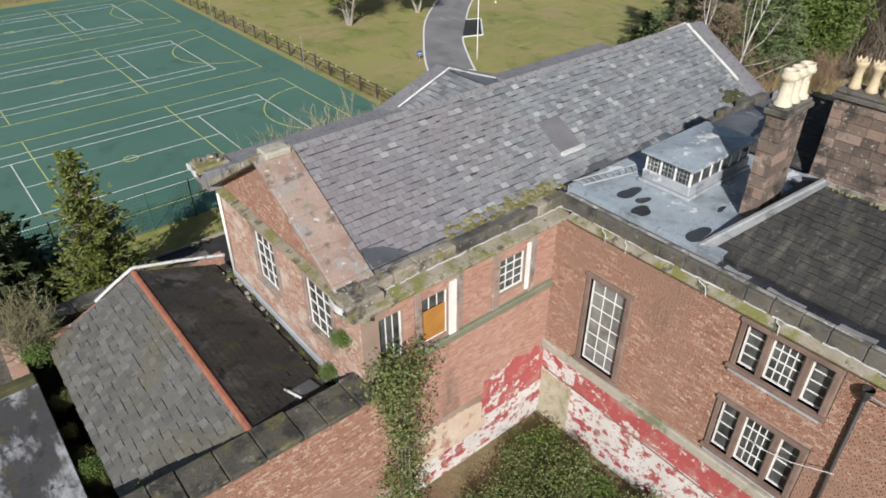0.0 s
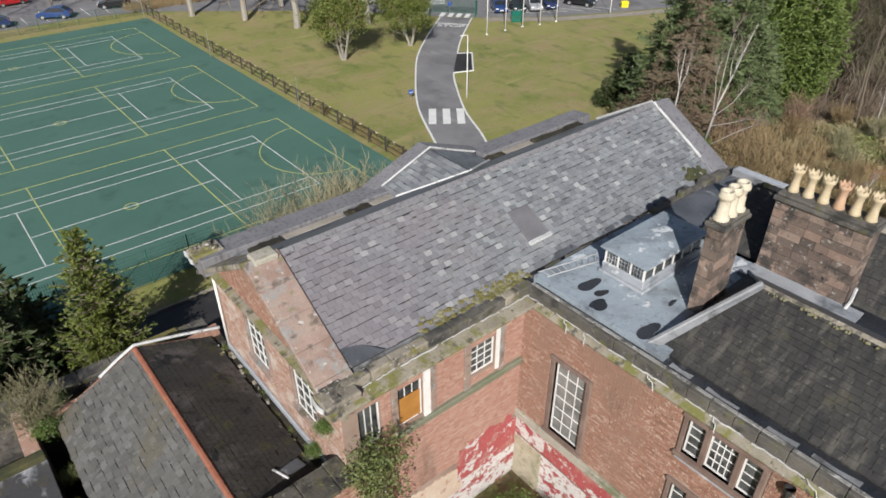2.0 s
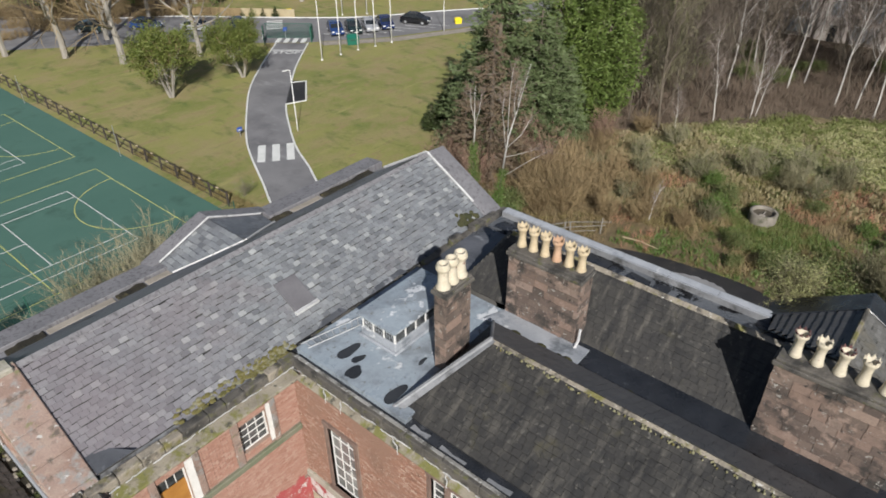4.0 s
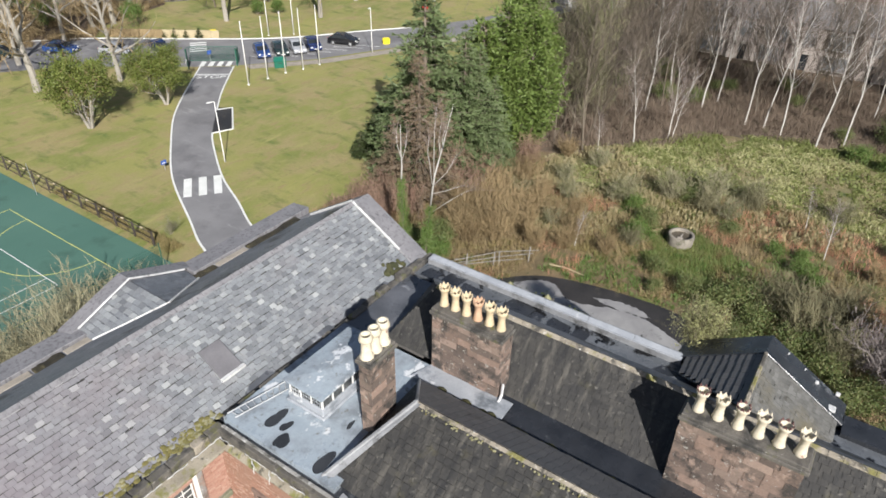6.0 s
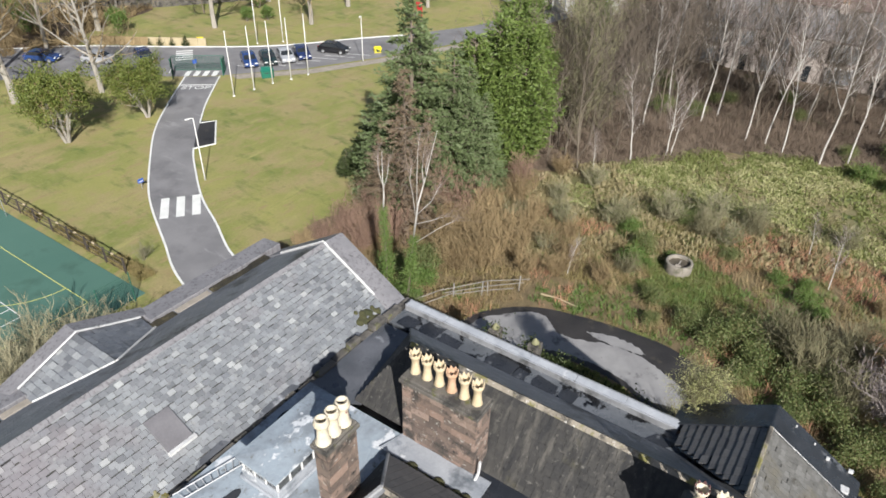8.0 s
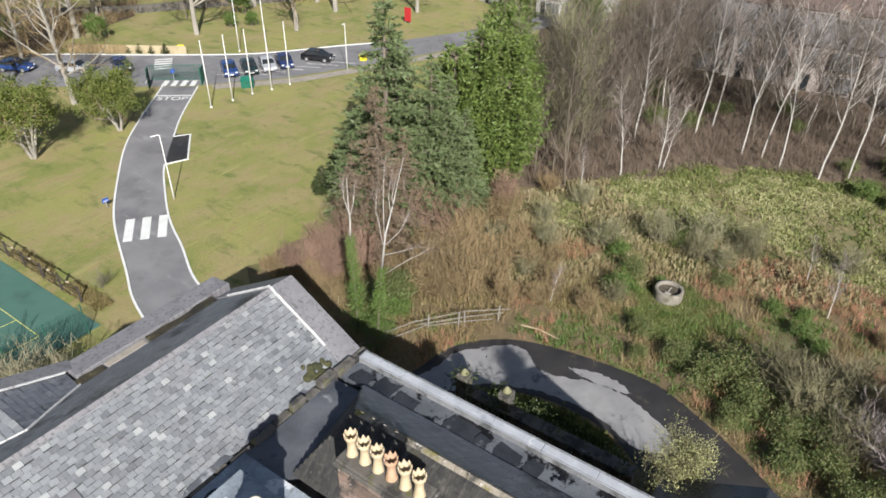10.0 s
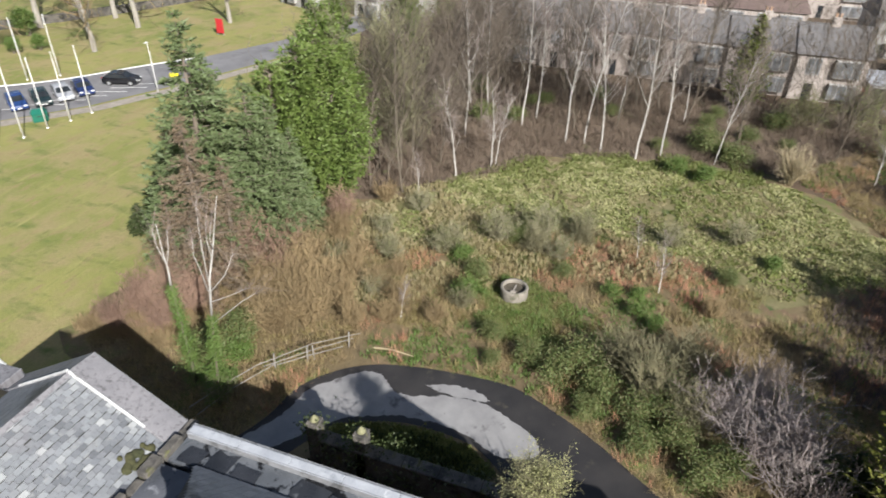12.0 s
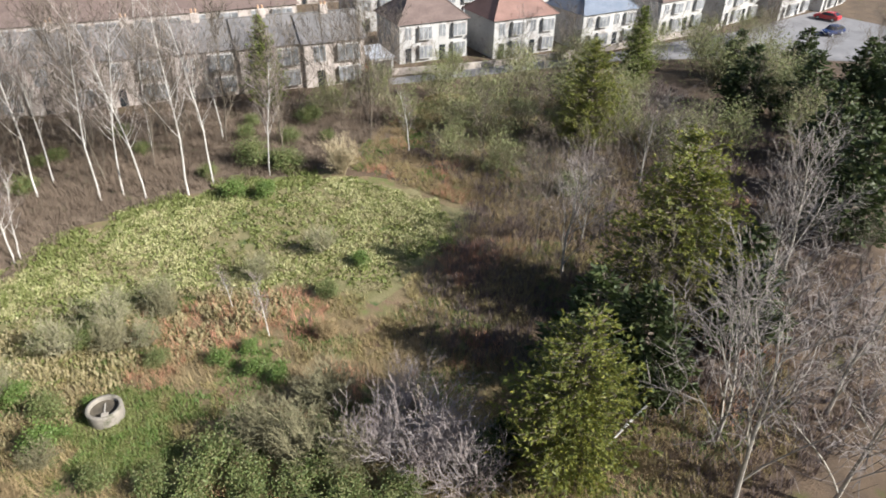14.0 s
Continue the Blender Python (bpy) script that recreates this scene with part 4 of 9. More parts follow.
# painted and plastered foot of the courtyard walls
def ragged_panel(axis, face, out, u0, u1, z0, z1, jag, seed):
    """A thin coat on a wall whose upper and side edges have flaked away unevenly."""
    rp = random.Random(seed)
    s, u, top = Shape(), u0, z1
    while u < u1 - 0.01:
        w = min(rp.uniform(0.06, 0.16), u1 - u)
        top = min(z1 + jag, max(z1 - jag, top + rp.uniform(-0.1, 0.1)))
        near = min((u - u0), (u1 - u)) / 0.5
        hi = top if near > 1 or jag < 0.05 else max(z0 + 0.1, top - rp.uniform(0, (z1 - z0) * 0.6) * (1 - near))
        s.box(*((u, u + w, min(face, face + out), max(face, face + out)) if axis == "x" else (min(face, face + out), max(face, face + out), u, u + w)), z0, hi)
        u += w
    return s


s = Shape()
s.box(BX0 - 0.035, BX0 + 0.01, BY0, AY0 - 0.03, 0, 3.35)
s.make("painted_foot", M_paint_wall, school, "peeling white and red painted render")
s = Shape()
s.box(10.8, BX0 - 0.04, AY0 - 0.035, AY0 + 0.01, 0, 2.1)
s.make("painted_foot", M_paint_wall, school, "peeling white and red painted render")
s = ragged_panel("x", AY0, -0.048, 10.7, BX0 - 0.04, 1.7, 3.4, 0.28, 3)
tagged(s.make("painted_band", M_red_paint, school, "flaking red painted band"), "flaking red painted band", kind="stuff")
s = ragged_panel("x", AY0, -0.043, 7.7, 10.9, 1.2, 2.8, 0.25, 4)
tagged(s.make("plaster_patch", M_plaster, school, "bare patched plaster"), "bare patched plaster", kind="stuff")
s = Shape()
s.box(7.7, 10.8, AY0 - 0.033, AY0 + 0.01, 0, 1.5)
s.make("painted_foot", M_paint_wall, school)
s = Shape()
s.box(BX0 - 0.06, BX0 - 0.03, 10.3, 11.72, 0, 2.3)
tagged(s.make("plaster_patch", M_plaster_old, school, "green-stained plaster patch in the corner"), "green-stained plaster patch in the corner", kind="stuff")
Shape().tube([(BX0 - 0.07, 11.6, 2.45), (BX0 - 0.07, 7.0, 2.3), (BX0 - 0.07, 3.0, 2.2)], 0.025, 5).make("conduit", M_stone_brown, school, "thin rusty conduit along the wall")
Shape().box(BX0 - 0.055, BX0 - 0.03, BY0, 10.2, 2.35, 3.3).make("painted_band", M_red_paint, school, "flaking red painted band")

# string courses and sills
s = Shape()
s.box(BX0 - 0.13, BX0 + 0.02, BY0, AY0, 3.36, 3.72)
s.make("string_course", M_stone_pale, school, "pale stone string course", bevel=0.03)
s = Shape()
s.box(8.1, BX0 - 0.03, AY0 - 0.14, AY0 + 0.02, 6.16, 6.42)
s.make("sill_band", M_green_stone, school, "green-stained stone sill band", bevel=0.03)

# windows of the courtyard
window(school, "x", AY0, -1, 6.75, 7.55, 6.55, 8.25, 3, 1)
window(school, "x", AY0, -1, 8.2, 9.2, 6.5, 8.2, 3, 1, "white window boarded with orange plywood", boarded=1.12, deep=0.1)
window(school, "x", AY0, -1, 11.25, 12.4, 6.85, 8.18, 3, 4)
s = Shape()
s.box(9.21, 9.47, AY0 - 0.06, AY0 + 0.05, 6.42, 8.4)
s.make("white_jamb", M_white, school)
s = Shape()
s.box(12.41, 12.56, AY0 - 0.06, AY0 + 0.05, 6.6, 8.4)
s.make("white_jamb", M_white, school)
for x0, x1 in ((7.95, 8.19), (9.48, 9.72), (10.95, 11.24), (12.57, 12.8)):
    Shape().box(x0, x1, AY0 - 0.07, AY0 + 0.1, 6.43, 8.6).make("jamb_stone", M_stone_pink, school, bevel=0.015)
window(school, "y", BX0, -1, 8.78, 10.16, 3.95, 7.4, 3, 6, "tall white stair window of eighteen panes", glass=M_glass_hazy)
surround(school, "y", BX0, -1, 8.78, 10.16, 3.95, 7.4, 0.16, M_stone_brown, sill=0.1)
for z0, z1 in ((7.3, 8.75), (4.1, 5.95)):
    surround(school, "y", BX0, -1, 2.95, 5.2, z0, z1, 0.14, M_stone_brown, sill=0.12, mullions=((3.5, 3.66), (4.5, 4.66)))
    window(school, "y", BX0, -1, 2.95, 3.5, z0, z1, 1, 4)
    window(school, "y", BX0, -1, 3.66, 4.5, z0, z1, 4, 4)
    window(school, "y", BX0, -1, 4.66, 5.2, z0, z1, 1, 4)
    s = Shape()
    s.box(BX0 - 0.14, BX0 + 0.1, 2.85, 5.3, z0 - 0.2, z0 - 0.12)
    s.make("lead_sill", M_lead, school)
for y0, y1, z0, z1 in west_holes:
    window(school, "y", AX0, -1, y0, y1, z0, z1, 3, 4, deep=0.02)
    surround(school, "y", AX0, -1, y0, y1, z0, z1, 0.13, M_stone_pink, sill=0.16)

# cornices, low parapets and gutters
s = Shape()
prof = [(AY0, 8.86), (AY0 - 0.1, 8.9), (AY0 - 0.48, 9.02), (AY0 - 0.56, 9.08), (AY0 - 0.53, 9.15), (AY0 - 0.1, 9.27), (AY0 + 0.45, 9.27), (AY0 + 0.45, 8.86)]
s.run(prof, "x", 5.65, BX0 - 0.03)
s.make("cornice", M_ledge, school, "mossy weathered stone cornice", bevel=0.02)
s = Shape()
prof = [(BX0, 8.86), (BX0 - 0.05, 8.9), (BX0 - 0.17, 9.02), (BX0 - 0.21, 9.09), (BX0 + 0.02, 9.25), (BX0 + 0.45, 9.25), (BX0 + 0.45, 8.86)]
s.run(prof, "y", BY0, AY0 - 0.5)
s.make("cornice", M_ledge, school, "mossy weathered stone cornice", bevel=0.02)
x = 6.4
while x < BX0 + 0.4:
    w = rnd(0.5, 1.0)
    s = Shape()
    s.box(x, min(x + w - 0.012, BX0 + 0.3), AY0 - 0.06 + rnd(-0.02, 0.02), AY0 + 0.3, 9.25, 9.6 + rnd(-0.05, 0.03))
    s.make("parapet_stone", M_stone if rnd(0, 1) < 0.6 else M_stone_dark, school, bevel=0.03)
    x += w
Shape().box(6.95, BX0 + 0.2, AY0 + 0.28, EAVE + 0.04, 9.3, 9.5).make("eaves_gutter", M_lead_old, school, "grey lead gutter behind the parapet")
y = BY0
while y < AY0 - 0.2:
    w = rnd(0.55, 0.95)
    s = Shape()
    s.box(BX0 + 0.03 + rnd(-0.012, 0.012), BX0 + 0.26, y, min(y + w - 0.012, AY0 - 0.06), 9.24, 9.66 + rnd(-0.015, 0.015))
    s.make("parapet_stone", M_stone_dark, school, bevel=0.02)
    Shape().box(BX0 + 0.15 + rnd(-0.008, 0.008), BX0 + 0.28, y, min(y + w - 0.012, AY0 - 0.06), 9.67, 9.7 + rnd(-0.006, 0.006)).make("coping_slab", M_coping_white, school, bevel=0.012)
    y += w
# white torn flashing along the cornice top
rg = random.Random(5)


def torn_strip(axis, a, b, at, z, wide):
    """White flashing left in scraps of uneven length along a cornice."""
    u = a
    while u < b:
        n = rg.randint(4, 11)
        line = []
        for i in range(n + 1):
            off = at + rg.uniform(-0.03, 0.03)
            line.append(Vector((u, off, 0)) if axis == "x" else Vector((off, u, 0)))
            u += rg.uniform(0.08, 0.22)
        s = Shape()
        strip(s, line, wide * rg.uniform(0.5, 1.1), z, z + rg.uniform(0.015, 0.04))
        s.make("flashing", M_white_lead, school, "torn white flashing strip")
        u += rg.choice((0.02, 0.05, 0.12, 0.4))


torn_strip("x", 6.0, BX0 - 0.1, AY0 - 0.1, 9.27, 0.034)
torn_strip("y", BY0, 11.6, BX0 + 0.0, 9.25, 0.026)
for y, w in ((9.75, 0.3), (9.0, 0.2), (6.4, 0.4), (1.6, 0.4), (4.4, 0.2)):
    s = Shape()
    s.tube([(BX0 + 0.0, y + w, 9.29), (BX0 - 0.1, y + w * 0.7, 9.24), (BX0 - 0.14, y + w * 0.2, 9.22), (BX0 - 0.23, y, 9.13), (BX0 - 0.25, y - w * 0.1, 9.0)], [0.01, 0.02, 0.016, 0.018, 0.008], 4)
    s.make("torn_flashing", M_white_lead, school, "hanging torn white flashing")
# pediment base and raking coping of the west gable
s = Shape()
s.run([(AX0, 8.74), (AX0 - 0.1, 8.78), (AX0 - 0.27, 8.9), (AX0 - 0.29, 8.99), (AX0, 9.07)], "y", AY0 - 0.5, AY1 + 0.6)
s.make("pediment_ledge", M_ledge, school, "mossy stone ledge across the gable", bevel=0.02)
for ya, yb in ((AY0 - 0.45, RY), (RY, AY1 + 0.5)):
    k = 5
    for i in range(k):
        y0, y1 = ya + (yb - ya) * i / k, ya + (yb - ya) * (i + 1) / k - 0.012
        s = Shape()
        s.prism([(5.72, y0), (6.92, y0), (6.92, y1), (5.72, y1)], [roof_z(y0) - 0.12, roof_z(y0) - 0.12, roof_z(y1) - 0.12, roof_z(y1) - 0.12],
                [roof_z(y0) + 0.1, roof_z(y0) + 0.14, roof_z(y1) + 0.14, roof_z(y1) + 0.1])
        s.make("coping_stone", M_stone_pink if ya < RY - 1 else M_stone, school, "worn pink sandstone coping", bevel=0.03)
s = Shape()
s.box(6.0, 6.8, RY - 0.3, RY + 0.3, RZ - 0.05, RZ + 0.17)
s.make("apex_stone", M_stone_pale, school, "pale apex stone", bevel=0.05)
for y0, z in ((AY0 - 0.45, 9.26), (AY1 - 0.25, 9.5)):
    s = Shape()
    s.box(5.55, 6.75, y0, y0 + 0.8, z, z + 0.28)
    s.make("kneeler_stone", M_stone, school, "broken weathered corner stone", bevel=0.06)
    for k in range(6):
        xk, yk, w = 5.6 + rnd(0, 0.8), y0 + rnd(0, 0.6), rnd(0.12, 0.26)
        Shape().box(xk, xk + w * 1.3, yk, yk + w, z + 0.26, z + 0.3 + rnd(0.04, 0.14)).make("loose_stone", M_stone, school, "loose broken stone", bevel=0.035)
    s = Shape()
    line = [Vector((5.5 + rnd(-0.03, 0.05), y0 + 0.13 * k, 0)) for k in range(7)]
    strip(s, line, 0.035, z + 0.02, z + 0.24)
    s.make("torn_flashing", M_white_lead, school, "crumpled white flashing")
# lead tray at the foot of the south slope near the gable
s = Shape()
s.slab([(6.95, AY0 + 0.35, 9.76), (8.1, AY0 + 0.35, 9.76), (7.6, 12.75, 9.86), (6.95, 13.1, 9.98)], 0.03)
s.make("lead_tray", M_lead_dark, school, "dark lead tray at the roof foot")

M_hatch = mat("grey_felt", (0.13, 0.125, 0.135), (0.17, 0.165, 0.175), 0.7, 0.9, 12, 0.3, 0.3, 0.01)
# main slate roof of wing A
roof = Shape()
roof.slab([(6.9, EAVE, roof_z(EAVE) - 0.03), (26.0, EAVE, roof_z(EAVE) - 0.03), (26.0, RY, RZ - 0.03), (6.9, RY, RZ - 0.03)], 0.08)
roof_s = roof.make("roof", M_slate_dark, school, "grey slate roof slope with patched paler slates")
roof = Shape()
roof.slab([(26.0, 2 * RY - EAVE, roof_z(EAVE) - 0.03), (6.9, 2 * RY - EAVE, roof_z(EAVE) - 0.03), (6.9, RY, RZ - 0.03), (26.0, RY, RZ - 0.03)], 0.08)
roof_n = roof.make("roof", M_slate_dark, school, "dark slate slope behind the ridge")
slates("slating", [(6.92, EAVE, roof_z(EAVE)), (26.0, EAVE, roof_z(EAVE)), (26.0, RY, RZ), (6.92, RY, RZ)], 0.29, 0.215, M_slate, roof_s, 300, 11, reach=0.955, lift=0.016)
slates("slating", [(26.0, 19.7, roof_z(19.7)), (6.92, 19.7, roof_z(19.7)), (6.92, RY, RZ), (26.0, RY, RZ)], 0.34, 0.245, M_slate_blue, roof_n, 0, 12)
s = Shape()
for i in range(40):
    x0 = 6.92 + 19.08 * i / 40
    s = Shape().run([(RY - 0.16, RZ - 0.06), (RY, RZ + 0.055), (RY + 0.16, RZ - 0.06)], "x", x0, x0 + 0.465)
    s.make("ridge_tile", M_lead_grey, roof_s)
s = Shape().prism([(15.2, 13.1), (16.2, 13.1), (16.2, 14.3), (15.2, 14.3)], [roof_z(13.1), roof_z(13.1), roof_z(14.3), roof_z(14.3)], [roof_z(13.1) + 0.1, roof_z(13.1) + 0.1, roof_z(14.3) + 0.07, roof_z(14.3) + 0.07])
hatch = s.make("roof_hatch", M_hatch, school, "grey covered roof hatch", bevel=0.015)
s = Shape().box(15.15, 16.25, 12.98, 13.12, roof_z(13.1) + 0.02, roof_z(13.1) + 0.13)
s.make("hatch_sill", M_white_lead, hatch, "white sill of the hatch")
rgt = random.Random(46)
for k in range(240):
    x, y, w = rgt.choice((rgt.uniform(9.5, 14.2), rgt.gauss(12.6, 0.5), rgt.gauss(13.6, 0.35))), rgt.uniform(12.22, 12.62) - abs(rgt.gauss(0, 0.08)), rgt.uniform(0.02, 0.09)
    Shape().lathe([(w * 1.5, -0.02), (w * 1.2, 0.006), (w * 0.6, 0.018), (0.0, 0.022)], (x, y, roof_z(max(y, EAVE)) + 0.02), 7).make("moss_tuft", M_moss if k % 3 else M_moss_pale, roof_s)

M_silt = mat("mossy_silt", (0.016, 0.014, 0.009), (0.06, 0.05, 0.028), 0.9, 1.6, 14, 0.6, 0.9, 0.05, stains=(((0.13, 0.11, 0.05), 4.0, 0.58, 0.68, None),))
M_lead_cap = mat("weathered_lead_capping", (0.2, 0.2, 0.215), (0.28, 0.28, 0.295), 0.5, 0.8, 9, 0.35, 0.3, 0.02, stains=(((0.4, 0.42, 0.44), 0.6, 0.58, 0.66, None), ((0.07, 0.075, 0.085), 0.9, 0.58, 0.66, None)))
# north parapet with its grey capping, and the small pediment roof behind the ridge
for x0, x1, y0 in ((5.7, 14.0, 20.15), (19.4, 27.0, 20.15), (14.0, 19.4, 20.7)):
    s = Shape().prism([(x0, y0), (x1, y0), (x1, 21.35), (x0, 21.35)], 9.0, [9.72, 9.72, 9.6, 9.6])
    s.make("north_parapet", M_lead_grey, school, "grey lead-capped parapet with dark streaks", bevel=0.03)
s = Shape()
s.box(6.9, 26.0, 19.66, 20.16, 9.3, 9.54)
s.make("north_gutter", M_lead_cap, school, "dark blocked gutter")
rgs = random.Random(48)
for x0, x1 in ((7.4, 8.8), (11.6, 12.8), (19.2, 20.4), (22.4, 25.9)):
    low = [(x0 + (x1 - x0) * i / 8, 19.6 + rgs.uniform(-0.1, 0.08)) for i in range(9)]
    high = [(x, 20.14 + rgs.uniform(-0.12, 0.03)) for x, _ in low[::-1]]
    Shape().prism(low + high, 9.5, 9.64).make("gutter_silt", M_silt, school, "black mossy silt in the gutter", bevel=0.03)
for x0, x1 in ((8.9, 11.5), (12.9, 14.2), (20.5, 22.3)):
    s = Shape().box(x0, x1, 19.74, 20.1, 9.5, 9.6)
    s.make("gutter_lining", M_concrete, school, "pale gutter lining", bevel=0.02)
PX, PH, PZ, PF = 16.6, 2.65, 10.62, 20.7
ped = Shape()
jy = RY + (RZ - PZ) / SLOPE
ped.slab([(PX - PH, PF, 9.62), (PX - PH, 19.75, 9.55), (PX, jy, PZ), (PX, PF, PZ)], 0.08)
ped.slab([(PX + PH, 19.75, 9.55), (PX + PH, PF, 9.62), (PX, PF, PZ), (PX, jy, PZ)], 0.08)
ped_roof = ped.make("roof", M_slate_blue, school, "small slate roof behind the porch pediment")
slates("slating", [(PX - PH, PF, 9.64), (PX - PH, 19.75, 9.58), (PX, jy, PZ + 0.02), (PX, PF, PZ + 0.02)], 0.36, 0.26, M_slate, ped_roof, 0, 14)
slates("slating", [(PX + PH, 19.75, 9.58), (PX + PH, PF, 9.64), (PX, PF, PZ + 0.02), (PX, jy, PZ + 0.02)], 0.36, 0.26, M_slate_blue, ped_roof, 0, 15)
for a, b in (((PX - PH, PF - 0.03, 9.74), (PX, PF - 0.03, PZ + 0.14)), ((PX + PH, PF - 0.03, 9.74), (PX, PF - 0.03, PZ + 0.14)),
             ((PX - PH, 19.65, 9.68), (PX, jy - 0.05, PZ + 0.1)), ((PX + PH, 19.65, 9.68), (PX, jy - 0.05, PZ + 0.1))):
    s = Shape().tube([a, ((Vector(a) + Vector(b)) / 2 + Vector((0, 0, rnd(-0.02, 0.02)))), b], 0.045, 5)
    s.make("flashing", M_white_lead, ped_roof, "white valley flashing")
s = Shape().run([(PX - PH - 0.5, 9.6), (PX + PH + 0.5, 9.6), (PX, PZ + 0.12)], "y", PF, 21.45)
s.make("pediment", M_lead_grey, school, "grey lead-capped porch pediment")

# broad lead capping of the east gable, with white verge flashing
for ya, yb in ((AY0 - 0.3, RY), (RY, AY1 + 0.6)):
    s = Shape()
    s.prism([(26.0, ya), (27.25, ya), (27.25, yb), (26.0, yb)], [roof_z(ya) - 0.3] * 2 + [roof_z(yb) - 0.3] * 2, [roof_z(ya) + 0.08, roof_z(ya) - 0.02, roof_z(yb) - 0.02, roof_z(yb) + 0.08])
    s.make("gable_capping", M_lead_grey, school, "broad grey lead capping on the gable", bevel=0.02)
    m = (ya + yb) / 2
    a, b = (13.1, 15.95) if ya < RY - 1 else (19.0, 16.05)
    pts = [(26.02 + rnd(-0.02, 0.02), a + (b - a) * i / 8, roof_z(a + (b - a) * i / 8) + 0.11) for i in range(9)]
    Shape().tube(pts, 0.06, 5).make("flashing", M_white_lead, school, "white verge flashing")

M_moss_dark = mat("dark_moss", (0.045, 0.05, 0.02), (0.09, 0.085, 0.035), 0.95, 2.0, 12, 0.5, 0.8, 0.05)
# rough parapet between wing A's south slope and the lead flat
# black core paints the gaps between the stones dark
Shape().box(14.2, 26.4, 11.9, 12.4, 9.2, 9.52).make("parapet_core", M_lead_black, school)
# dark strips put in as the shadowed voids along the roof foot
for x0, x1, y0 in ((15.4, 17.0, 12.24), (18.2, 20.4, 12.22), (20.9, 22.6, 12.25), (23.2, 24.2, 12.24)):
    Shape().slab([(x0, y0, 9.62), (x1, y0, 9.6), (x1 - 0.2, y0 + 0.24, roof_z(y0 + 0.24) + 0.04), (x0 + 0.4, y0 + 0.2, roof_z(y0 + 0.2) + 0.04)], 0.02).make("void_strip", M_lead_dark, school, "dark strip standing in for voids at the roof foot", bevel=0.01)
x = 14.3
while x < 26.4:
    w = rnd(0.55, 1.1)
    s = Shape().box(x, x + w - rnd(0.03, 0.14), 11.85 + rnd(-0.08, 0.08), 12.22 + rnd(-0.1, 0.06), 9.3, 9.66 + rnd(-0.16, 0.16) + (0.15 if x > 20 else 0))
    s.make("parapet_stone", M_stone_dark, school, "loose weathered parapet stone", bevel=0.04)
    x += w
rgm = random.Random(48)
for k in range(26):
    x, y, w = rgm.gauss(25.0, 0.45), rgm.gauss(12.6, 0.2), rgm.uniform(0.08, 0.22)
    Shape().lathe([(w, -0.15), (w * 0.9, 0.02), (w * 0.5, 0.08), (0.0, 0.1)], (x, y, max(9.72, roof_z(max(y, 12.3)) + 0.02)), 8).make("moss_tuft", M_moss_dark, school)

M_gutter_wet = mat("wet_gutter_lead", (0.09392, 0.1022, 0.1132), (0.1492, 0.1602, 0.1768), 0.35, 0.8, 9, 0.35, 0.3, 0.02, stains=(((0.00663, 0.007183, 0.00884), 0.85, 0.53, 0.57, None), ((0.1989, 0.21, 0.2265), 1.4, 0.62, 0.68, None)), rough_var=0.15)
# wing B: lead flat roof
s = Shape().box(BX0 + 0.4, 20.6, 6.6, 11.86, 9.3, 9.84)
s.make("flat_roof", M_lead_wet, school, "pale lead flat roof with dark wet patches")
s = Shape().box(20.6, 25.2, 9.9, 11.86, 9.2, 9.7)
s.make("flat_roof", M_lead_dark, school, "dark wet lead gutter")
s = Shape().box(BX0 + 0.27, BX0 + 0.8, BY0, 11.7, 9.3, 9.64)
s.make("parapet_gutter", M_lead_black, school, "black wet parapet gutter")
rgk, y = random.Random(49), BY0 + 0.4
while y < 6.8:
    w = rgk.uniform(0.5, 1.3)
    x0 = BX0 + 0.3 + rgk.uniform(0, 0.1)
    Shape().prism([(x0, y), (x0 + rgk.uniform(0.08, 0.2), y), (x0 + rgk.uniform(0.05, 0.16), y + 0.5 * w), (x0 + rgk.uniform(0.08, 0.2), y + w), (x0, y + w)], 9.645, 9.66).make("lead_scrap", M_lead_old, school, "pale torn edge of gutter lead")
    y += w + rgk.uniform(0.2, 0.9)

# roof lantern
lantern = Shape()
LX0, LX1, LY0, LY1, LZ = 16.2, 19.4, 8.95, 10.5, 10.9
lantern.prism([(LX0 - 0.16, LY0 - 0.16), (LX1 + 0.16, LY0 - 0.16), (LX1 + 0.16, LY1 + 0.16), (LX0 - 0.16, LY1 + 0.16)], 9.84, 9.96)
lantern.box(LX0 - 0.08, LX1 + 0.08, LY0 - 0.08, LY1 + 0.08, 9.96, 10.28)
lan = lantern.make("roof_lantern", M_lead, school, "glazed lead-topped roof lantern", bevel=0.03)
s = Shape()
s.box(LX0 - 0.17, LX1 + 0.17, LY0 - 0.17, LY1 + 0.17, LZ - 0.07, LZ)
s.add([(LX0 - 0.17, LY0 - 0.17, LZ), (LX1 + 0.17, LY0 - 0.17, LZ), (LX1 + 0.17, LY1 + 0.17, LZ), (LX0 - 0.17, LY1 + 0.17, LZ), (LX0 + 0.9, (LY0 + LY1) / 2, LZ + 0.1), (LX1 - 0.9, (LY0 + LY1) / 2, LZ + 0.1)],
      [(0, 1, 5, 4), (1, 2, 5), (2, 3, 4, 5), (3, 0, 4)])
s.make("lantern_top", M_lead_wet, lan, "grey lead lantern top with pale patches")
for k in range(7):
    x = LX0 + (LX1 - LX0) * k / 6
    for y in (LY0, LY1):
        Shape().box(x - 0.032, x + 0.032, y - 0.032, y + 0.032, 10.28, LZ - 0.07).make("post", M_white, lan)
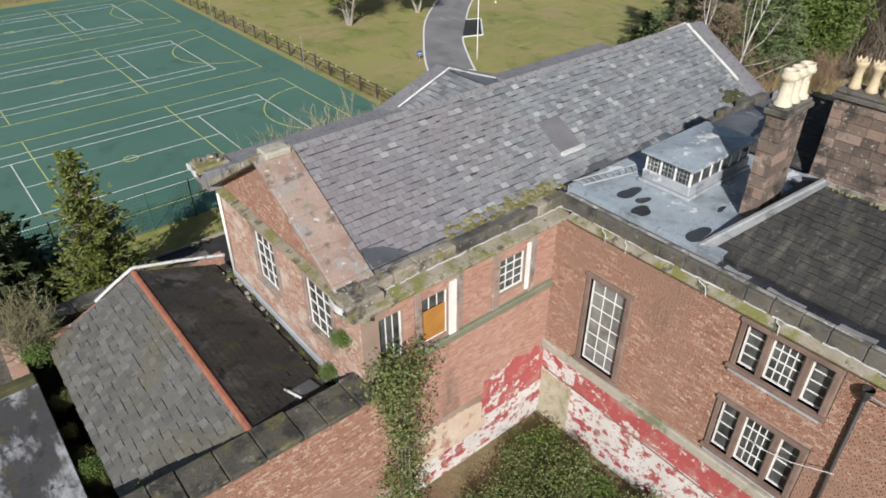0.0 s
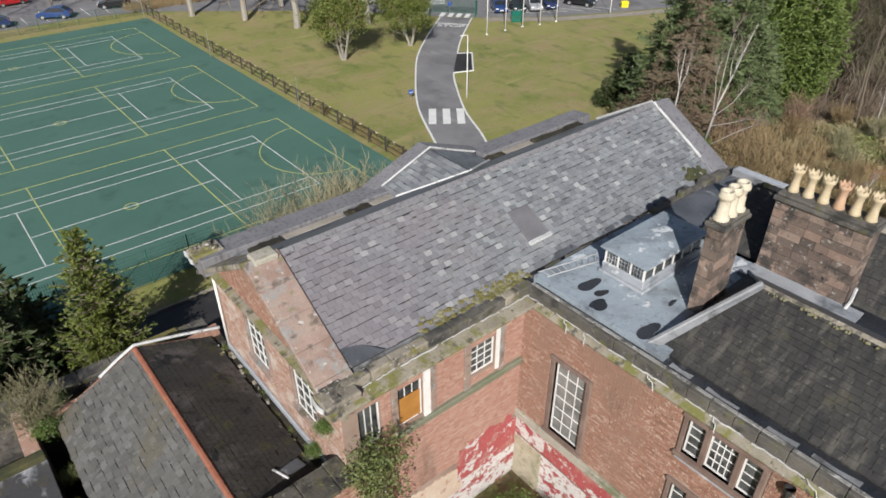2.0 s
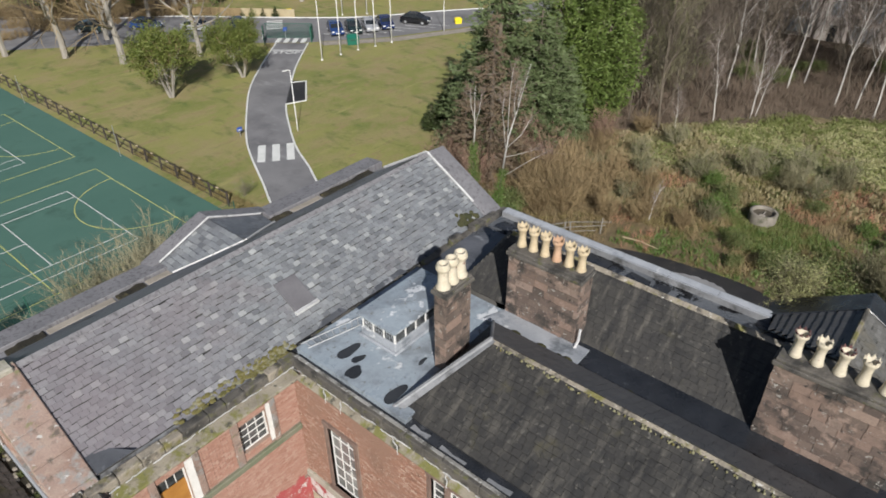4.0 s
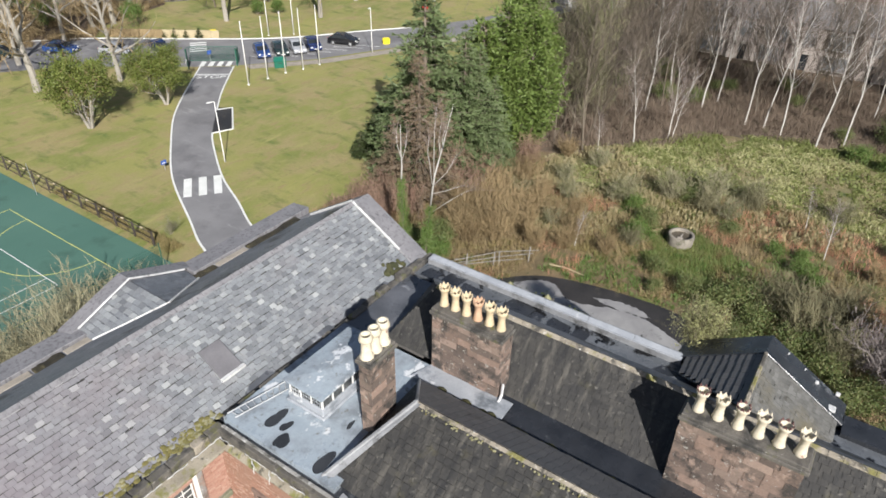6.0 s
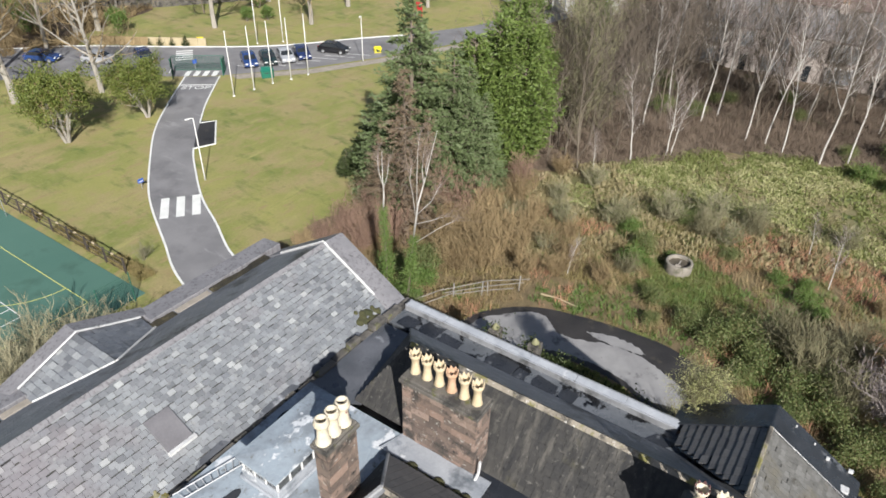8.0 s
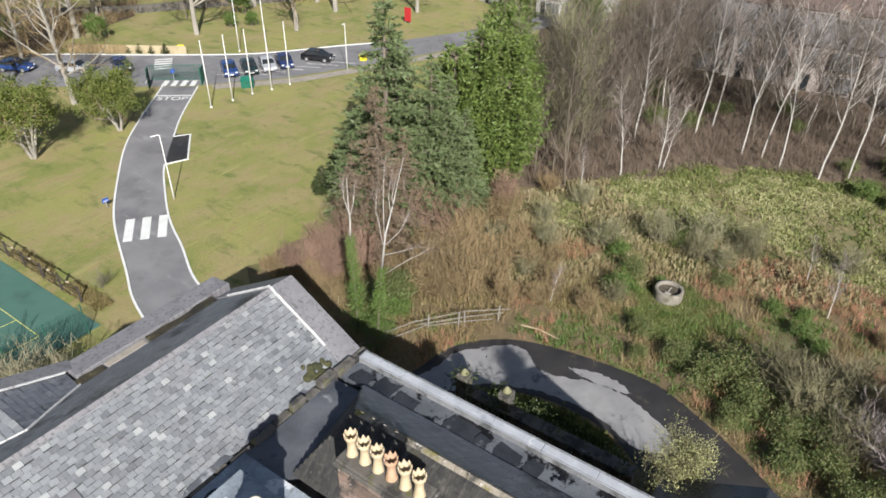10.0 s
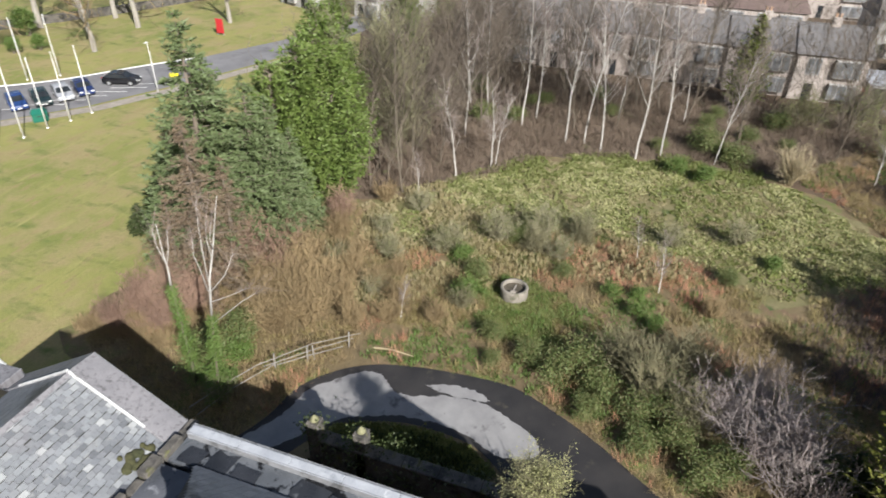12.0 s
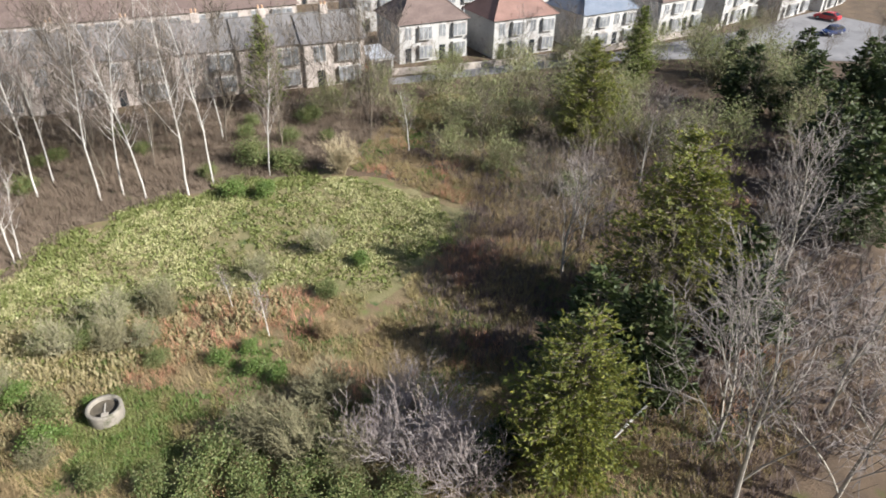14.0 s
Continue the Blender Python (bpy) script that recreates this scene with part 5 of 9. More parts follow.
for k in range(1, 3):
    y = LY0 + (LY1 - LY0) * k / 3
    for x in (LX0, LX1):
        Shape().box(x - 0.032, x + 0.032, y - 0.032, y + 0.032, 10.28, LZ - 0.07).make("post", M_white, lan)
for y in (LY0, LY1):
    for k in range(6):
        x0 = LX0 + (LX1 - LX0) * k / 6 + 0.032
        Shape().box(x0, x0 + (LX1 - LX0) / 6 - 0.064, y - 0.005, y + 0.005, 10.28, LZ - 0.07).make("pane", M_glass, lan)
for x in (LX0, LX1):
    for k in range(3):
        y0 = LY0 + (LY1 - LY0) * k / 3 + 0.032
        Shape().box(x - 0.005, x + 0.005, y0, y0 + (LY1 - LY0) / 3 - 0.064, 10.28, LZ - 0.07).make("pane", M_glass, lan)
s = Shape().box(LX0 + 0.15, LX1 - 0.15, LY0 + 0.15, LY1 - 0.15, 10.2, 10.36)
s.make("light_well", M_dark, lan)

for k in range(3):
    y0 = LY0 + (LY1 - LY0) * k / 3
    for f in (0.25, 0.5, 0.75):
        yb = y0 + (LY1 - LY0) / 3 * f
        Shape().box(LX0 - 0.012, LX0 - 0.005, yb - 0.006, yb + 0.006, 10.28, LZ - 0.07).make("glazing_bar", M_lead, lan)
    for z in (10.46, 10.6, 10.72):
        Shape().box(LX0 - 0.013, LX0 - 0.006, y0 + 0.032, y0 + (LY1 - LY0) / 3 - 0.032, z - 0.006, z + 0.006).make("glazing_bar", M_lead, lan)

# wing B west roof: two slopes with a hipped north end
RB = (17.7, 11.15)
EW, EE, HN, EZ = 14.45, 19.4, 7.25, 10.2
west_b = Shape().slab([(EW, HN, 9.72), (EW, BY0, 9.72), (RB[0], BY0, RB[1]), (RB[0], 5.9, RB[1])], 0.08).make("roof", M_slate_dark, school, "dark lichened stone-slate slope")
slates("slating", [(EW, HN, 9.75), (EW, BY0, 9.75), (RB[0], BY0, RB[1] + 0.03), (RB[0], 5.9, RB[1] + 0.03)], 0.3, 0.22, M_slate_dark, west_b, 0, 21, reach=0.985, lift=0.014)
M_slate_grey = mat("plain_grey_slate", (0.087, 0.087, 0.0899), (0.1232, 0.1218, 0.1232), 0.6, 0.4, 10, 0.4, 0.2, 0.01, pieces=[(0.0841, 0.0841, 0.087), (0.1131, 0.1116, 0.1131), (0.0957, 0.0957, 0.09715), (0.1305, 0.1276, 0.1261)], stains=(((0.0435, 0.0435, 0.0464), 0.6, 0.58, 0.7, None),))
east_b = Shape().slab([(EE, BY0, EZ), (EE, HN - 0.2, EZ), (RB[0], 5.9, RB[1]), (RB[0], BY0, RB[1])], 0.08).make("roof", M_slate_dark, school, "shaded slate slope above the valley gutter")
slates("slating", [(EE, BY0, EZ + 0.03), (EE, HN - 0.2, EZ + 0.03), (RB[0], 5.9, RB[1] + 0.03), (RB[0], BY0, RB[1] + 0.03)], 0.3, 0.22, M_slate_grey, east_b, 0, 22, reach=0.985, lift=0.014)
Shape().slab([(EE, HN - 0.2, EZ), (EW, HN, 9.72), (RB[0], 5.9, RB[1])], 0.08).make("roof", M_slate_dark, school, "steep dark hip end")
for a, b, r in (((EW - 0.1, HN + 0.05, 9.78), (RB[0], 5.92, RB[1] + 0.06), 0.09), ((RB[0], 5.92, RB[1] + 0.06), (EE, HN - 0.2, EZ + 0.06), 0.06)):
    Shape().tube([a, ((Vector(a) + Vector(b)) / 2), b], r, 6).make("hip_flashing", M_lead_old, school, "grey lead hip roll")
Shape().slab([(EW - 0.15, HN + 0.02, 9.8), (EW - 0.05, HN - 0.27, 9.8), (RB[0] - 0.05, 5.72, RB[1] + 0.08), (RB[0], 5.95, RB[1] + 0.08)], 0.02).make("hip_flashing", M_lead_old, school, "grey lead hip strip")
i = 0
y = 5.9
while y > BY0:
    s = Shape().run([(RB[0] - 0.15, RB[1] - 0.04), (RB[0], RB[1] + 0.08), (RB[0] + 0.15, RB[1] - 0.04)], "y", y - 0.44, y)
    s.make("ridge_tile", M_stone, west_b)
    for k in range(random.choice((2, 5, 8, 12))):
        w = rnd(0.02, 0.055)
        Shape().lathe([(w, 0), (w * 0.8, 0.04), (0.0, 0.07)], (RB[0] - 0.13 + rnd(-0.12, 0.1), y - rnd(0.0, 0.44), RB[1] - 0.03), 7).make("moss_tuft", M_moss_pale if k else M_moss, west_b)
    y -= 0.45
    i += 1
Shape().box(EE - 0.12, EE - 0.02, BY0, HN - 0.25, 9.4, EZ - 0.03).make("valley_upstand", M_lead_dark, school, "dark lead upstand under the slates")
s = Shape().box(EE - 0.02, 21.0, BY0, 7.1, 9.3, 9.8)
s.make("valley_gutter", M_lead_black, school, "wet dark valley gutter with standing water")
for y0, y1, tip in ((3.7, 7.4, 0.25),):
    q = [(EE + 0.25, y1 + tip, 9.95), (EE + 0.3, y0, 9.93), (20.7, y0 + 0.05, 9.86), (20.7, y1, 9.86)]
    Shape().slab(q, 0.05).make("lead_apron", M_lead, school, "pale lead apron beside the chimney", bevel=0.01)
y, rgv = 6.6, random.Random(49)
while y > BY0:
    w = rgv.uniform(0.12, 0.4)
    Shape().lathe([(w, -0.02), (w * 0.8, 0.05), (w * 0.4, 0.09), (0.0, 0.1)], (EE + rgv.uniform(0.0, 0.22), y, 9.94 if 3.7 < y else 9.8), 9).make("gutter_moss", rgv.choice((M_moss_dark, M_lead_black, M_moss_dark, M_moss)), school)
    y -= rgv.uniform(0.2, 0.7)

# wing B east roof
R2 = (23.2, 11.5)
W2, E2 = 20.95, 25.5
wq = [(W2, 9.9, 9.75), (W2, BY0, 9.75), (R2[0], BY0, R2[1]), (R2[0], 8.9, R2[1])]
west_2 = Shape().slab(wq, 0.08).make("roof", M_slate_dark, school, "weathered grey slate slope with dark soot stains")
slates("slating", [(x, y, z + 0.03) for x, y, z in wq], 0.3, 0.22, M_slate_dark, west_2, 0, 23, reach=0.985, lift=0.014)
eq = [(E2, BY0, 9.75), (E2, 10.6, 9.75), (R2[0], 8.9, R2[1]), (R2[0], BY0, R2[1])]
east_2 = Shape().slab(eq, 0.08).make("roof", M_slate_dark, school, "shaded east slate slope")
slates("slating", [(x, y, z + 0.03) for x, y, z in eq], 0.36, 0.25, M_slate_blue, east_2, 0, 24, reach=0.985, lift=0.014)
nq = [(E2, 10.6, 9.75), (W2, 9.9, 9.75), (R2[0], 8.9, R2[1])]
Shape().slab(nq, 0.08).make("roof", M_slate_dark, school, "short hipped slate end")
y = 8.9
while y > BY0:
    Shape().run([(R2[0] - 0.15, R2[1] - 0.04), (R2[0], R2[1] + 0.08), (R2[0] + 0.15, R2[1] - 0.04)], "y", y - 0.44, y).make("ridge_tile", M_stone, west_2)
    y -= 0.45
# east gutter and parapet with pale capping
s = Shape().box(25.45, 26.6, BY0, 11.8, 9.2, 9.62)
s.make("east_gutter", M_gutter_wet, school, "wet lead gutter with black and pale patches")
y, rgl = 11.5, random.Random(47)
while y > -0.5:
    w = rgl.uniform(0.5, 1.3)
    if rgl.random() < 0.72:
        x0, x1 = 25.47 + rgl.uniform(0, 0.15), 26.44 + rgl.uniform(-0.34, 0.06)
        skew = rgl.uniform(-0.35, 0.1)
        z = 9.632 + rgl.uniform(0, 0.025)
        mid = rgl.uniform(0.3, 0.7)
        pts = [(x0, y), (x0 + (x1 - x0) * mid, y + rgl.uniform(-0.05, 0.12)), (x1, y + skew), (x1 - rgl.uniform(0, 0.15), y + skew - 0.5 * w), (x1 - rgl.uniform(-0.02, 0.2), y + skew - w), (x0 + (x1 - x0) * mid, y - w + rgl.uniform(-0.1, 0.1)), (x0, y - w)]
        Shape().prism(pts[::-1], z, z + 0.014).make("lapped_lead", M_lead_black, school, "black lapped lead sheet")
    y -= w + rgl.uniform(-0.05, 0.3)
s = Shape().box(26.52, 26.98, -0.6, 11.75, 8.8, 9.94)
s.make("east_parapet", M_lead_old, school, "grey lead parapet")
y = -0.6
while y < 11.7:
    w = min(2.05, 11.75 - y)
    Shape().slab([(26.5, y, 9.93), (26.86, y, 10.0), (26.86, y + w - 0.015, 10.0), (26.5, y + w - 0.015, 9.93)][::-1], -0.04).make("parapet_capping", M_lead, school, "pale blue lead parapet capping", bevel=0.012)
    y += w
def pot(parent, at, kind, height=0.95, kind_no=0):
    x, y, z = at
    if kind == "crown":
        prof = [(0.17, 0), (0.19, 0.03), (0.16, 0.1), (0.125, 0.42 * height), (0.14, 0.66 * height), (0.2, 0.74 * height), (0.205, 0.86 * height), (0.15, 0.86 * height), (0.1, 0.4 * height)]
        p = Shape().lathe(prof, at, 12).make("chimney_pot", M_pot_orange if kind_no == 3 else M_pot_white if kind_no < 0 else M_pot, parent, "terracotta pot with a crown of points", smooth=True)
        for k in range(8):
            a = 2 * math.pi * k / 8
            u = Vector((math.cos(a), math.sin(a), 0))
            t = Vector((-u.y, u.x, 0))
            c = Vector(at) + Vector((0, 0, 0.85 * height))
            s = Shape().add([c + u * 0.2 - t * 0.06, c + u * 0.2 + t * 0.06, c + u * 0.2 + Vector((0, 0, 0.12)), c + u * 0.155 - t * 0.05, c + u * 0.155 + t * 0.05],
                            [(0, 1, 2), (3, 2, 4), (0, 2, 3), (1, 4, 2), (0, 3, 4, 1)])
            s.make("crown_point", M_soot_pot if kind_no == -1 else p.data.materials[0], p)
    else:
        prof = [(0.24, 0), (0.24, 0.08), (0.185, 0.13), (0.165, 0.6), (0.175, 0.66), (0.235, 0.7), (0.245, 0.8), (0.2, 0.86), (0.2, 0.93), (0.15, 0.93), (0.13, 0.4)]
        p = Shape().lathe(prof, at, 14).make("chimney_pot", M_pot_white, parent, "cream terracotta roll-topped pot", smooth=True)
    return p


def stack(x0, x1, y0, y1, z0, z1, courses, label):
    """A chimney stack of coursed sandstone blocks with a projecting cap."""
    st = Shape().box(x0 + 0.06, x1 - 0.06, y0 + 0.06, y1 - 0.06, z0, z1 - 0.05).make("chimney_stack", M_mortar, school, label)
    hz = (z1 - 0.28 - z0) / courses
    for c in range(courses):
        za, zb = z0 + hz * c + 0.008, z0 + hz * (c + 1) - 0.008
        for axis, a, b, f, o in (("x", x0, x1, y0, -1), ("x", x0, x1, y1, 1), ("y", y0, y1, x0, -1), ("y", y0, y1, x1, 1)):
            u = a
            while u < b - 0.01:
                w = rnd(0.35, 0.95)
                e = b if b - (u + w) < 0.3 else u + w
                d0, d1 = f - o * 0.14, f + o * rnd(-0.012, 0.012)
                if axis == "x":
                    blk = Shape().box(u + 0.006, e - 0.006, min(d0, d1), max(d0, d1), za, zb)
                else:
                    blk = Shape().box(min(d0, d1), max(d0, d1), max(u, y0) + 0.006, e - 0.006, za, zb)
                blk.make("stone_block", M_block, st)
                u = e
    s = Shape().box(x0 - 0.09, x1 + 0.09, y0 - 0.09, y1 + 0.09, z1 - 0.28, z1 - 0.12)
    s.box(x0 - 0.03, x1 + 0.03, y0 - 0.03, y1 + 0.03, z1 - 0.12, z1)
    s.make("chimney_cap", M_stone_dark, st, "weathered stone cap", bevel=0.03)
    return st


st = stack(16.62, 17.9, 6.98, 7.48, 9.8, 13.25, 9, "tall sandstone chimney stack with three pots")
for x in (16.78, 17.2, 17.64):
    pot(st, (x, 7.23, 13.25), "roll")
st = stack(20.6, 21.45, 4.4, 7.35, 9.7, 12.75, 9, "broad sooty sandstone chimney stack with six pots")
for k in range(6):
    pot(st, (21.0, 7.08 - 0.485 * k, 12.75), "crown", 0.95, k)
st = stack(20.75, 21.6, -5.4, -1.85, 9.4, 12.85, 10, "broad sooty sandstone chimney stack with six pots")
for k in range(6):
    pot(st, (21.15, -2.2 - 0.58 * k, 12.85), "crown", 0.95, -1 - k % 2)
for x, y, z in ((16.3, 7.8, 9.9), (20.65, 4.2, 10.0)):
    Shape().tube([(x + 1.8, y - 0.85, z + 0.25), (x + 0.9, y - 0.85, z + 0.05), (x + 0.2, y - 0.85, z - 0.02)] if x < 18 else [(x, y, z + 0.6), (x - 0.05, y, z + 0.1), (x - 0.25, y + 0.05, z - 0.2)], 0.05, 5).make("flashing", M_white_lead, school, "white chimney flashing")

# east cross gable: ribbed north slope coloured dark for shade, south pale for sun, broad lead capping
CY, CZ = -3.3, 11.55


def cross_z(y):
    return CZ - 0.6 * abs(y - CY)


s = Shape().run([(-6.4, 9.0), (-0.3, 9.0), (-0.3, cross_z(-0.3) - 0.1), (CY, CZ - 0.1), (-6.4, cross_z(-6.4) - 0.1)], "x", 26.9, 27.4)
s.make("gable_wall", M_brick, school)
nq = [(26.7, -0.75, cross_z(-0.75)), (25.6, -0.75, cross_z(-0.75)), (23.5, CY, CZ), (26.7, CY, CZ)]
rb = Shape().slab(nq, 0.06).make("roof", M_lead_black, school, "thick-slated north slope of the cross gable, darkened for shade")
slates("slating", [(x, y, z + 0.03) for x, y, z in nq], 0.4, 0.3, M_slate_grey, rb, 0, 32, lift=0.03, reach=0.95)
sq = [(25.6, -6.2, cross_z(-6.2)), (26.7, -6.2, cross_z(-6.2)), (26.7, CY, CZ), (23.5, CY, CZ)]
bw = Shape().slab(sq, 0.06).make("roof", M_slate_shed, school, "grey slate south slope of the cross gable, paler for sun")
slates("slating", [(x, y, z + 0.03) for x, y, z in sq], 0.24, 0.18, M_slate_shed, bw, 0, 31, reach=0.97, lift=0.012)
Shape().tube([(23.5, CY, CZ + 0.05), (26.7, CY, CZ + 0.05)], 0.08, 6).make("ridge_roll", M_stone, rb)
for ya, yb in ((-6.4, CY), (CY, -0.3)):
    s = Shape()
    s.prism([(26.7, ya), (28.0, ya), (28.0, yb), (26.7, yb)], [cross_z(ya) - 0.3] * 2 + [cross_z(yb) - 0.3] * 2, [cross_z(ya) + 0.1, cross_z(ya) + 0.02, cross_z(yb) + 0.02, cross_z(yb) + 0.1])
    s.make("gable_capping", M_lead_black, school, "dark lead capping on the cross gable", bevel=0.02)
s = Shape().box(26.25, 27.3, BY0, -6.4, 8.8, 9.8)
s.make("east_parapet", M_lead_black, school, "dark lead-capped parapet")
for x, y, w in ((27.7, -4.0, 0.07), (27.7, -4.7, 0.06), (27.6, -5.2, 0.13), (28.0, -6.0, 0.16), (27.0, -5.9, 0.3)):
    Shape().box(x - w / 2, x + w / 2, y - w / 2, y + w / 2, cross_z(y) + 0.04, cross_z(y) + 0.14).make("loose_flashing", M_white_lead, school, "scrap of white flashing", bevel=0.02)

# downpipes, hopper and aerial wire
s = Shape().tube([(BX0 - 0.12, 2.2, 8.6), (BX0 - 0.12, 2.15, 3.4), (BX0 - 0.12, 2.15, 0.1)], 0.05, 8)
pipe = s.make("downpipe", M_black, school, "black iron downpipe", smooth=True)
Shape().lathe([(0.06, -0.26), (0.14, -0.05), (0.15, 0.1)], (BX0 - 0.18, 2.2, 8.75), 8).make("hopper", M_black, pipe)
Shape().tube([(BX0 - 0.2, 2.15, 8.7), (BX0 - 0.5, 1.6, 8.9), (BX0 - 0.55, 1.3, 8.95)], 0.022, 6).make("torn_flashing", M_white_lead, pipe)
s = Shape().tube([(AX0 - 0.1, AY1 - 0.15, 9.3), (AX0 - 0.1, AY1 - 0.15, 5.0)], 0.055, 8)
s.make("downpipe", M_white, school, "white corner downpipe", smooth=True)
s = Shape().tube([(7.15, AY0 - 0.55, 6.5), (7.15, AY0 - 0.55, 0.1)], 0.045, 8)
s.make("downpipe", M_white, school, "white painted downpipe", smooth=True)

Shape().tube([(13.55, 3.9, 5.3), (13.48, 3.0, 5.6), (13.45, 2.05, 6.1)], 0.014, 5).make("cable", M_white, school, "loose white cable")

# ladder lying on the flat roof
ladder = thing("ladder", (0, 0, 0), "pale aluminium ladder lying on the lead roof", "ladder")
lad_a, lad_b = (Vector((14.35, 11.45, 9.92)), Vector((14.3, 11.8, 9.95))), (Vector((16.45, 10.95, 9.9)), Vector((16.75, 11.25, 9.95)))
for a, b in zip(lad_a, lad_b):
    Shape().tube([a, b], 0.026, 4).make("rail", M_alu, ladder)
for k in range(9):
    t = (k + 0.5) / 9
    Shape().tube([lad_a[0].lerp(lad_b[0], t), lad_a[1].lerp(lad_b[1], t)], 0.016, 4).make("rung", M_alu, ladder)
# dark wet patches on the lead
for i, (x, y, r) in enumerate(((15.2, 10.3, 0.33), (15.15, 9.75, 0.2), (14.6, 9.4, 0.3), (14.75, 7.6, 0.34), (16.5, 7.95, 0.16), (18.6, 11.3, 0.35), (19.6, 11.2, 0.3))):
    rp = random.Random(400 + i)
    p1, p2, sq = rp.uniform(0, 6), rp.uniform(0, 6), rp.uniform(0.55, 0.85)
    pts = [(x + r * (1 + 0.2 * math.sin(2 * a + p1) + 0.1 * math.sin(3 * a + p2)) * 1.3 * math.cos(a), y + r * sq * (1 + 0.2 * math.sin(2 * a + p1) + 0.1 * math.sin(3 * a + p2)) * math.sin(a)) for a in [2 * math.pi * k / 28 for k in range(28)]]
    sheet("wet_patch", pts, 9.845, M_wet, parent=school)

# ---- outbuildings by the west gable ----
shed = thing("outbuilding", (0, 0, 0), "low brick outbuilding with a slate roof and red ridge", "outbuilding")
# damp mossy slate whose near-black also holds the east slope's shade
M_slate_black = mat("shaded_damp_mossy_slate", (0.032, 0.028, 0.025), (0.045, 0.04, 0.034), 0.8, 0.5, 9, 0.4, 0.4, 0.02, stains=(((0.11, 0.095, 0.088), 0.5, 0.55, 0.68, None), ((0.055, 0.05, 0.022), 0.9, 0.55, 0.66, None), ((0.014, 0.013, 0.012), 1.3, 0.55, 0.64, None)))
SR, SE, SW = (2.95, 6.15), (5.75, 5.2), (-0.35, 4.55)
SY0, SY1 = 12.3, 21.6
ww = Shape().slab([(SW[0], SY1, SW[1]), (SW[0], SY0, SW[1]), (SR[0], SY0, SR[1]), (SR[0], SY1, SR[1])], 0.08).make("roof", M_slate_shed, shed, "pale lichened slate slope")
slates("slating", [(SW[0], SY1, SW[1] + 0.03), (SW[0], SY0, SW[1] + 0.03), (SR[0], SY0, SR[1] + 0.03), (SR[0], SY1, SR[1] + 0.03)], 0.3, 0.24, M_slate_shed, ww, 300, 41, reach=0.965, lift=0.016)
ee = Shape().slab([(SE[0], SY0, SE[1]), (SE[0], SY1, SE[1]), (SR[0], SY1, SR[1]), (SR[0], SY0, SR[1])], 0.08).make("roof", M_slate_dark, shed, "mossy slate slope, darkened for its shade")
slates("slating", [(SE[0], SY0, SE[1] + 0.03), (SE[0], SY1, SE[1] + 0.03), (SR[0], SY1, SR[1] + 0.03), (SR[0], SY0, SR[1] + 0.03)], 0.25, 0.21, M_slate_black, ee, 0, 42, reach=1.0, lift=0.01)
y = SY0
while y < SY1 - 0.1:
    Shape().run([(SR[0] - 0.12, SR[1] - 0.02), (SR[0] - 0.04, SR[1] + 0.09), (SR[0] + 0.04, SR[1] + 0.09), (SR[0] + 0.12, SR[1] - 0.02)], "y", y, y + 0.435).make("ridge_tile", M_ridge_red, shed, "red clay ridge tile")
    y += 0.445
s = Shape().box(SE[0], AX0 - 0.02, SY0, SY1 + 0.2, 4.2, 5.12)
s.make("valley_gutter", M_silt, shed, "silted valley gutter with weeds")
s = Shape().box(AX0 - 0.13, AX0 - 0.015, SY0 + 0.2, AY1, 5.1, 5.36)
s.make("lead_upstand", M_lead, shed, "pale lead upstand along the gable wall", bevel=0.03)
s = Shape().box(SW[0] + 0.05, SE[0], SY0 + 0.05, SY1 - 0.05, 0, 4.5)
s.make("wall", M_brick, shed)
s = Shape().prism([(SW[0], SY1), (SE[0] + 0.4, SY1), (SE[0] + 0.4, SY1 + 0.35), (SW[0], SY1 + 0.35)], 0, [4.75, 5.5, 5.5, 4.75])
s.make("back_wall", M_brick, shed)
for a, b in (((1.5, SY1 + 0.1, 5.5), (SR[0], SY1 + 0.1, SR[1] + 0.12)), ((SR[0], SY1 + 0.1, SR[1] + 0.12), (AX0 - 0.05, SY1 - 0.1, 5.55))):
    Shape().tube([a, Vector(a).lerp(Vector(b), 0.5) + Vector((0, 0, 0.03)), b], 0.06, 6).make("flashing", M_white_lead, shed, "white verge flashing")
Shape().run([(SW[0], 4.5), (SE[0], 4.5), (SE[0], SE[1] - 0.05), (SR[0], SR[1] - 0.05), (SW[0], SW[1] - 0.05)], "y", SY1 - 0.05, SY1 + 0.2).make("gable_wall", M_brick, shed)

M_coping_old = mat("mossy_dark_coping", (0.075, 0.068, 0.056), (0.13, 0.118, 0.095), 0.92, 1.3, 16, 0.55, 0.7, 0.05,
                   stains=(((0.04, 0.037, 0.032), 1.8, 0.48, 0.6, None), ((0.13, 0.12, 0.045), 1.6, 0.53, 0.62, None), ((0.2, 0.185, 0.155), 3.2, 0.58, 0.66, None)))
front = thing("yard_wall", (0, 0, 0), "tall brick yard wall with mossy stone coping", "wall")
front_wall = wall_cells(Shape(), "x", -8.0, 7.05, 0, 6.15, AY0 - 0.5, AY0 - 0.05, []).make("wall", M_mortar, front)
x = -8.0
while x < 7.0:
    w = min(rnd(0.55, 1.1), 7.15 - x)
    Shape().box(x, x + w - 0.006, AY0 - 0.62 + rnd(-0.03, 0.03), AY0 + 0.5 + rnd(-0.04, 0.06), 6.15, 6.32 + rnd(-0.03, 0.04)).make("coping_stone", M_coping_old, front, bevel=0.035)
    x += w

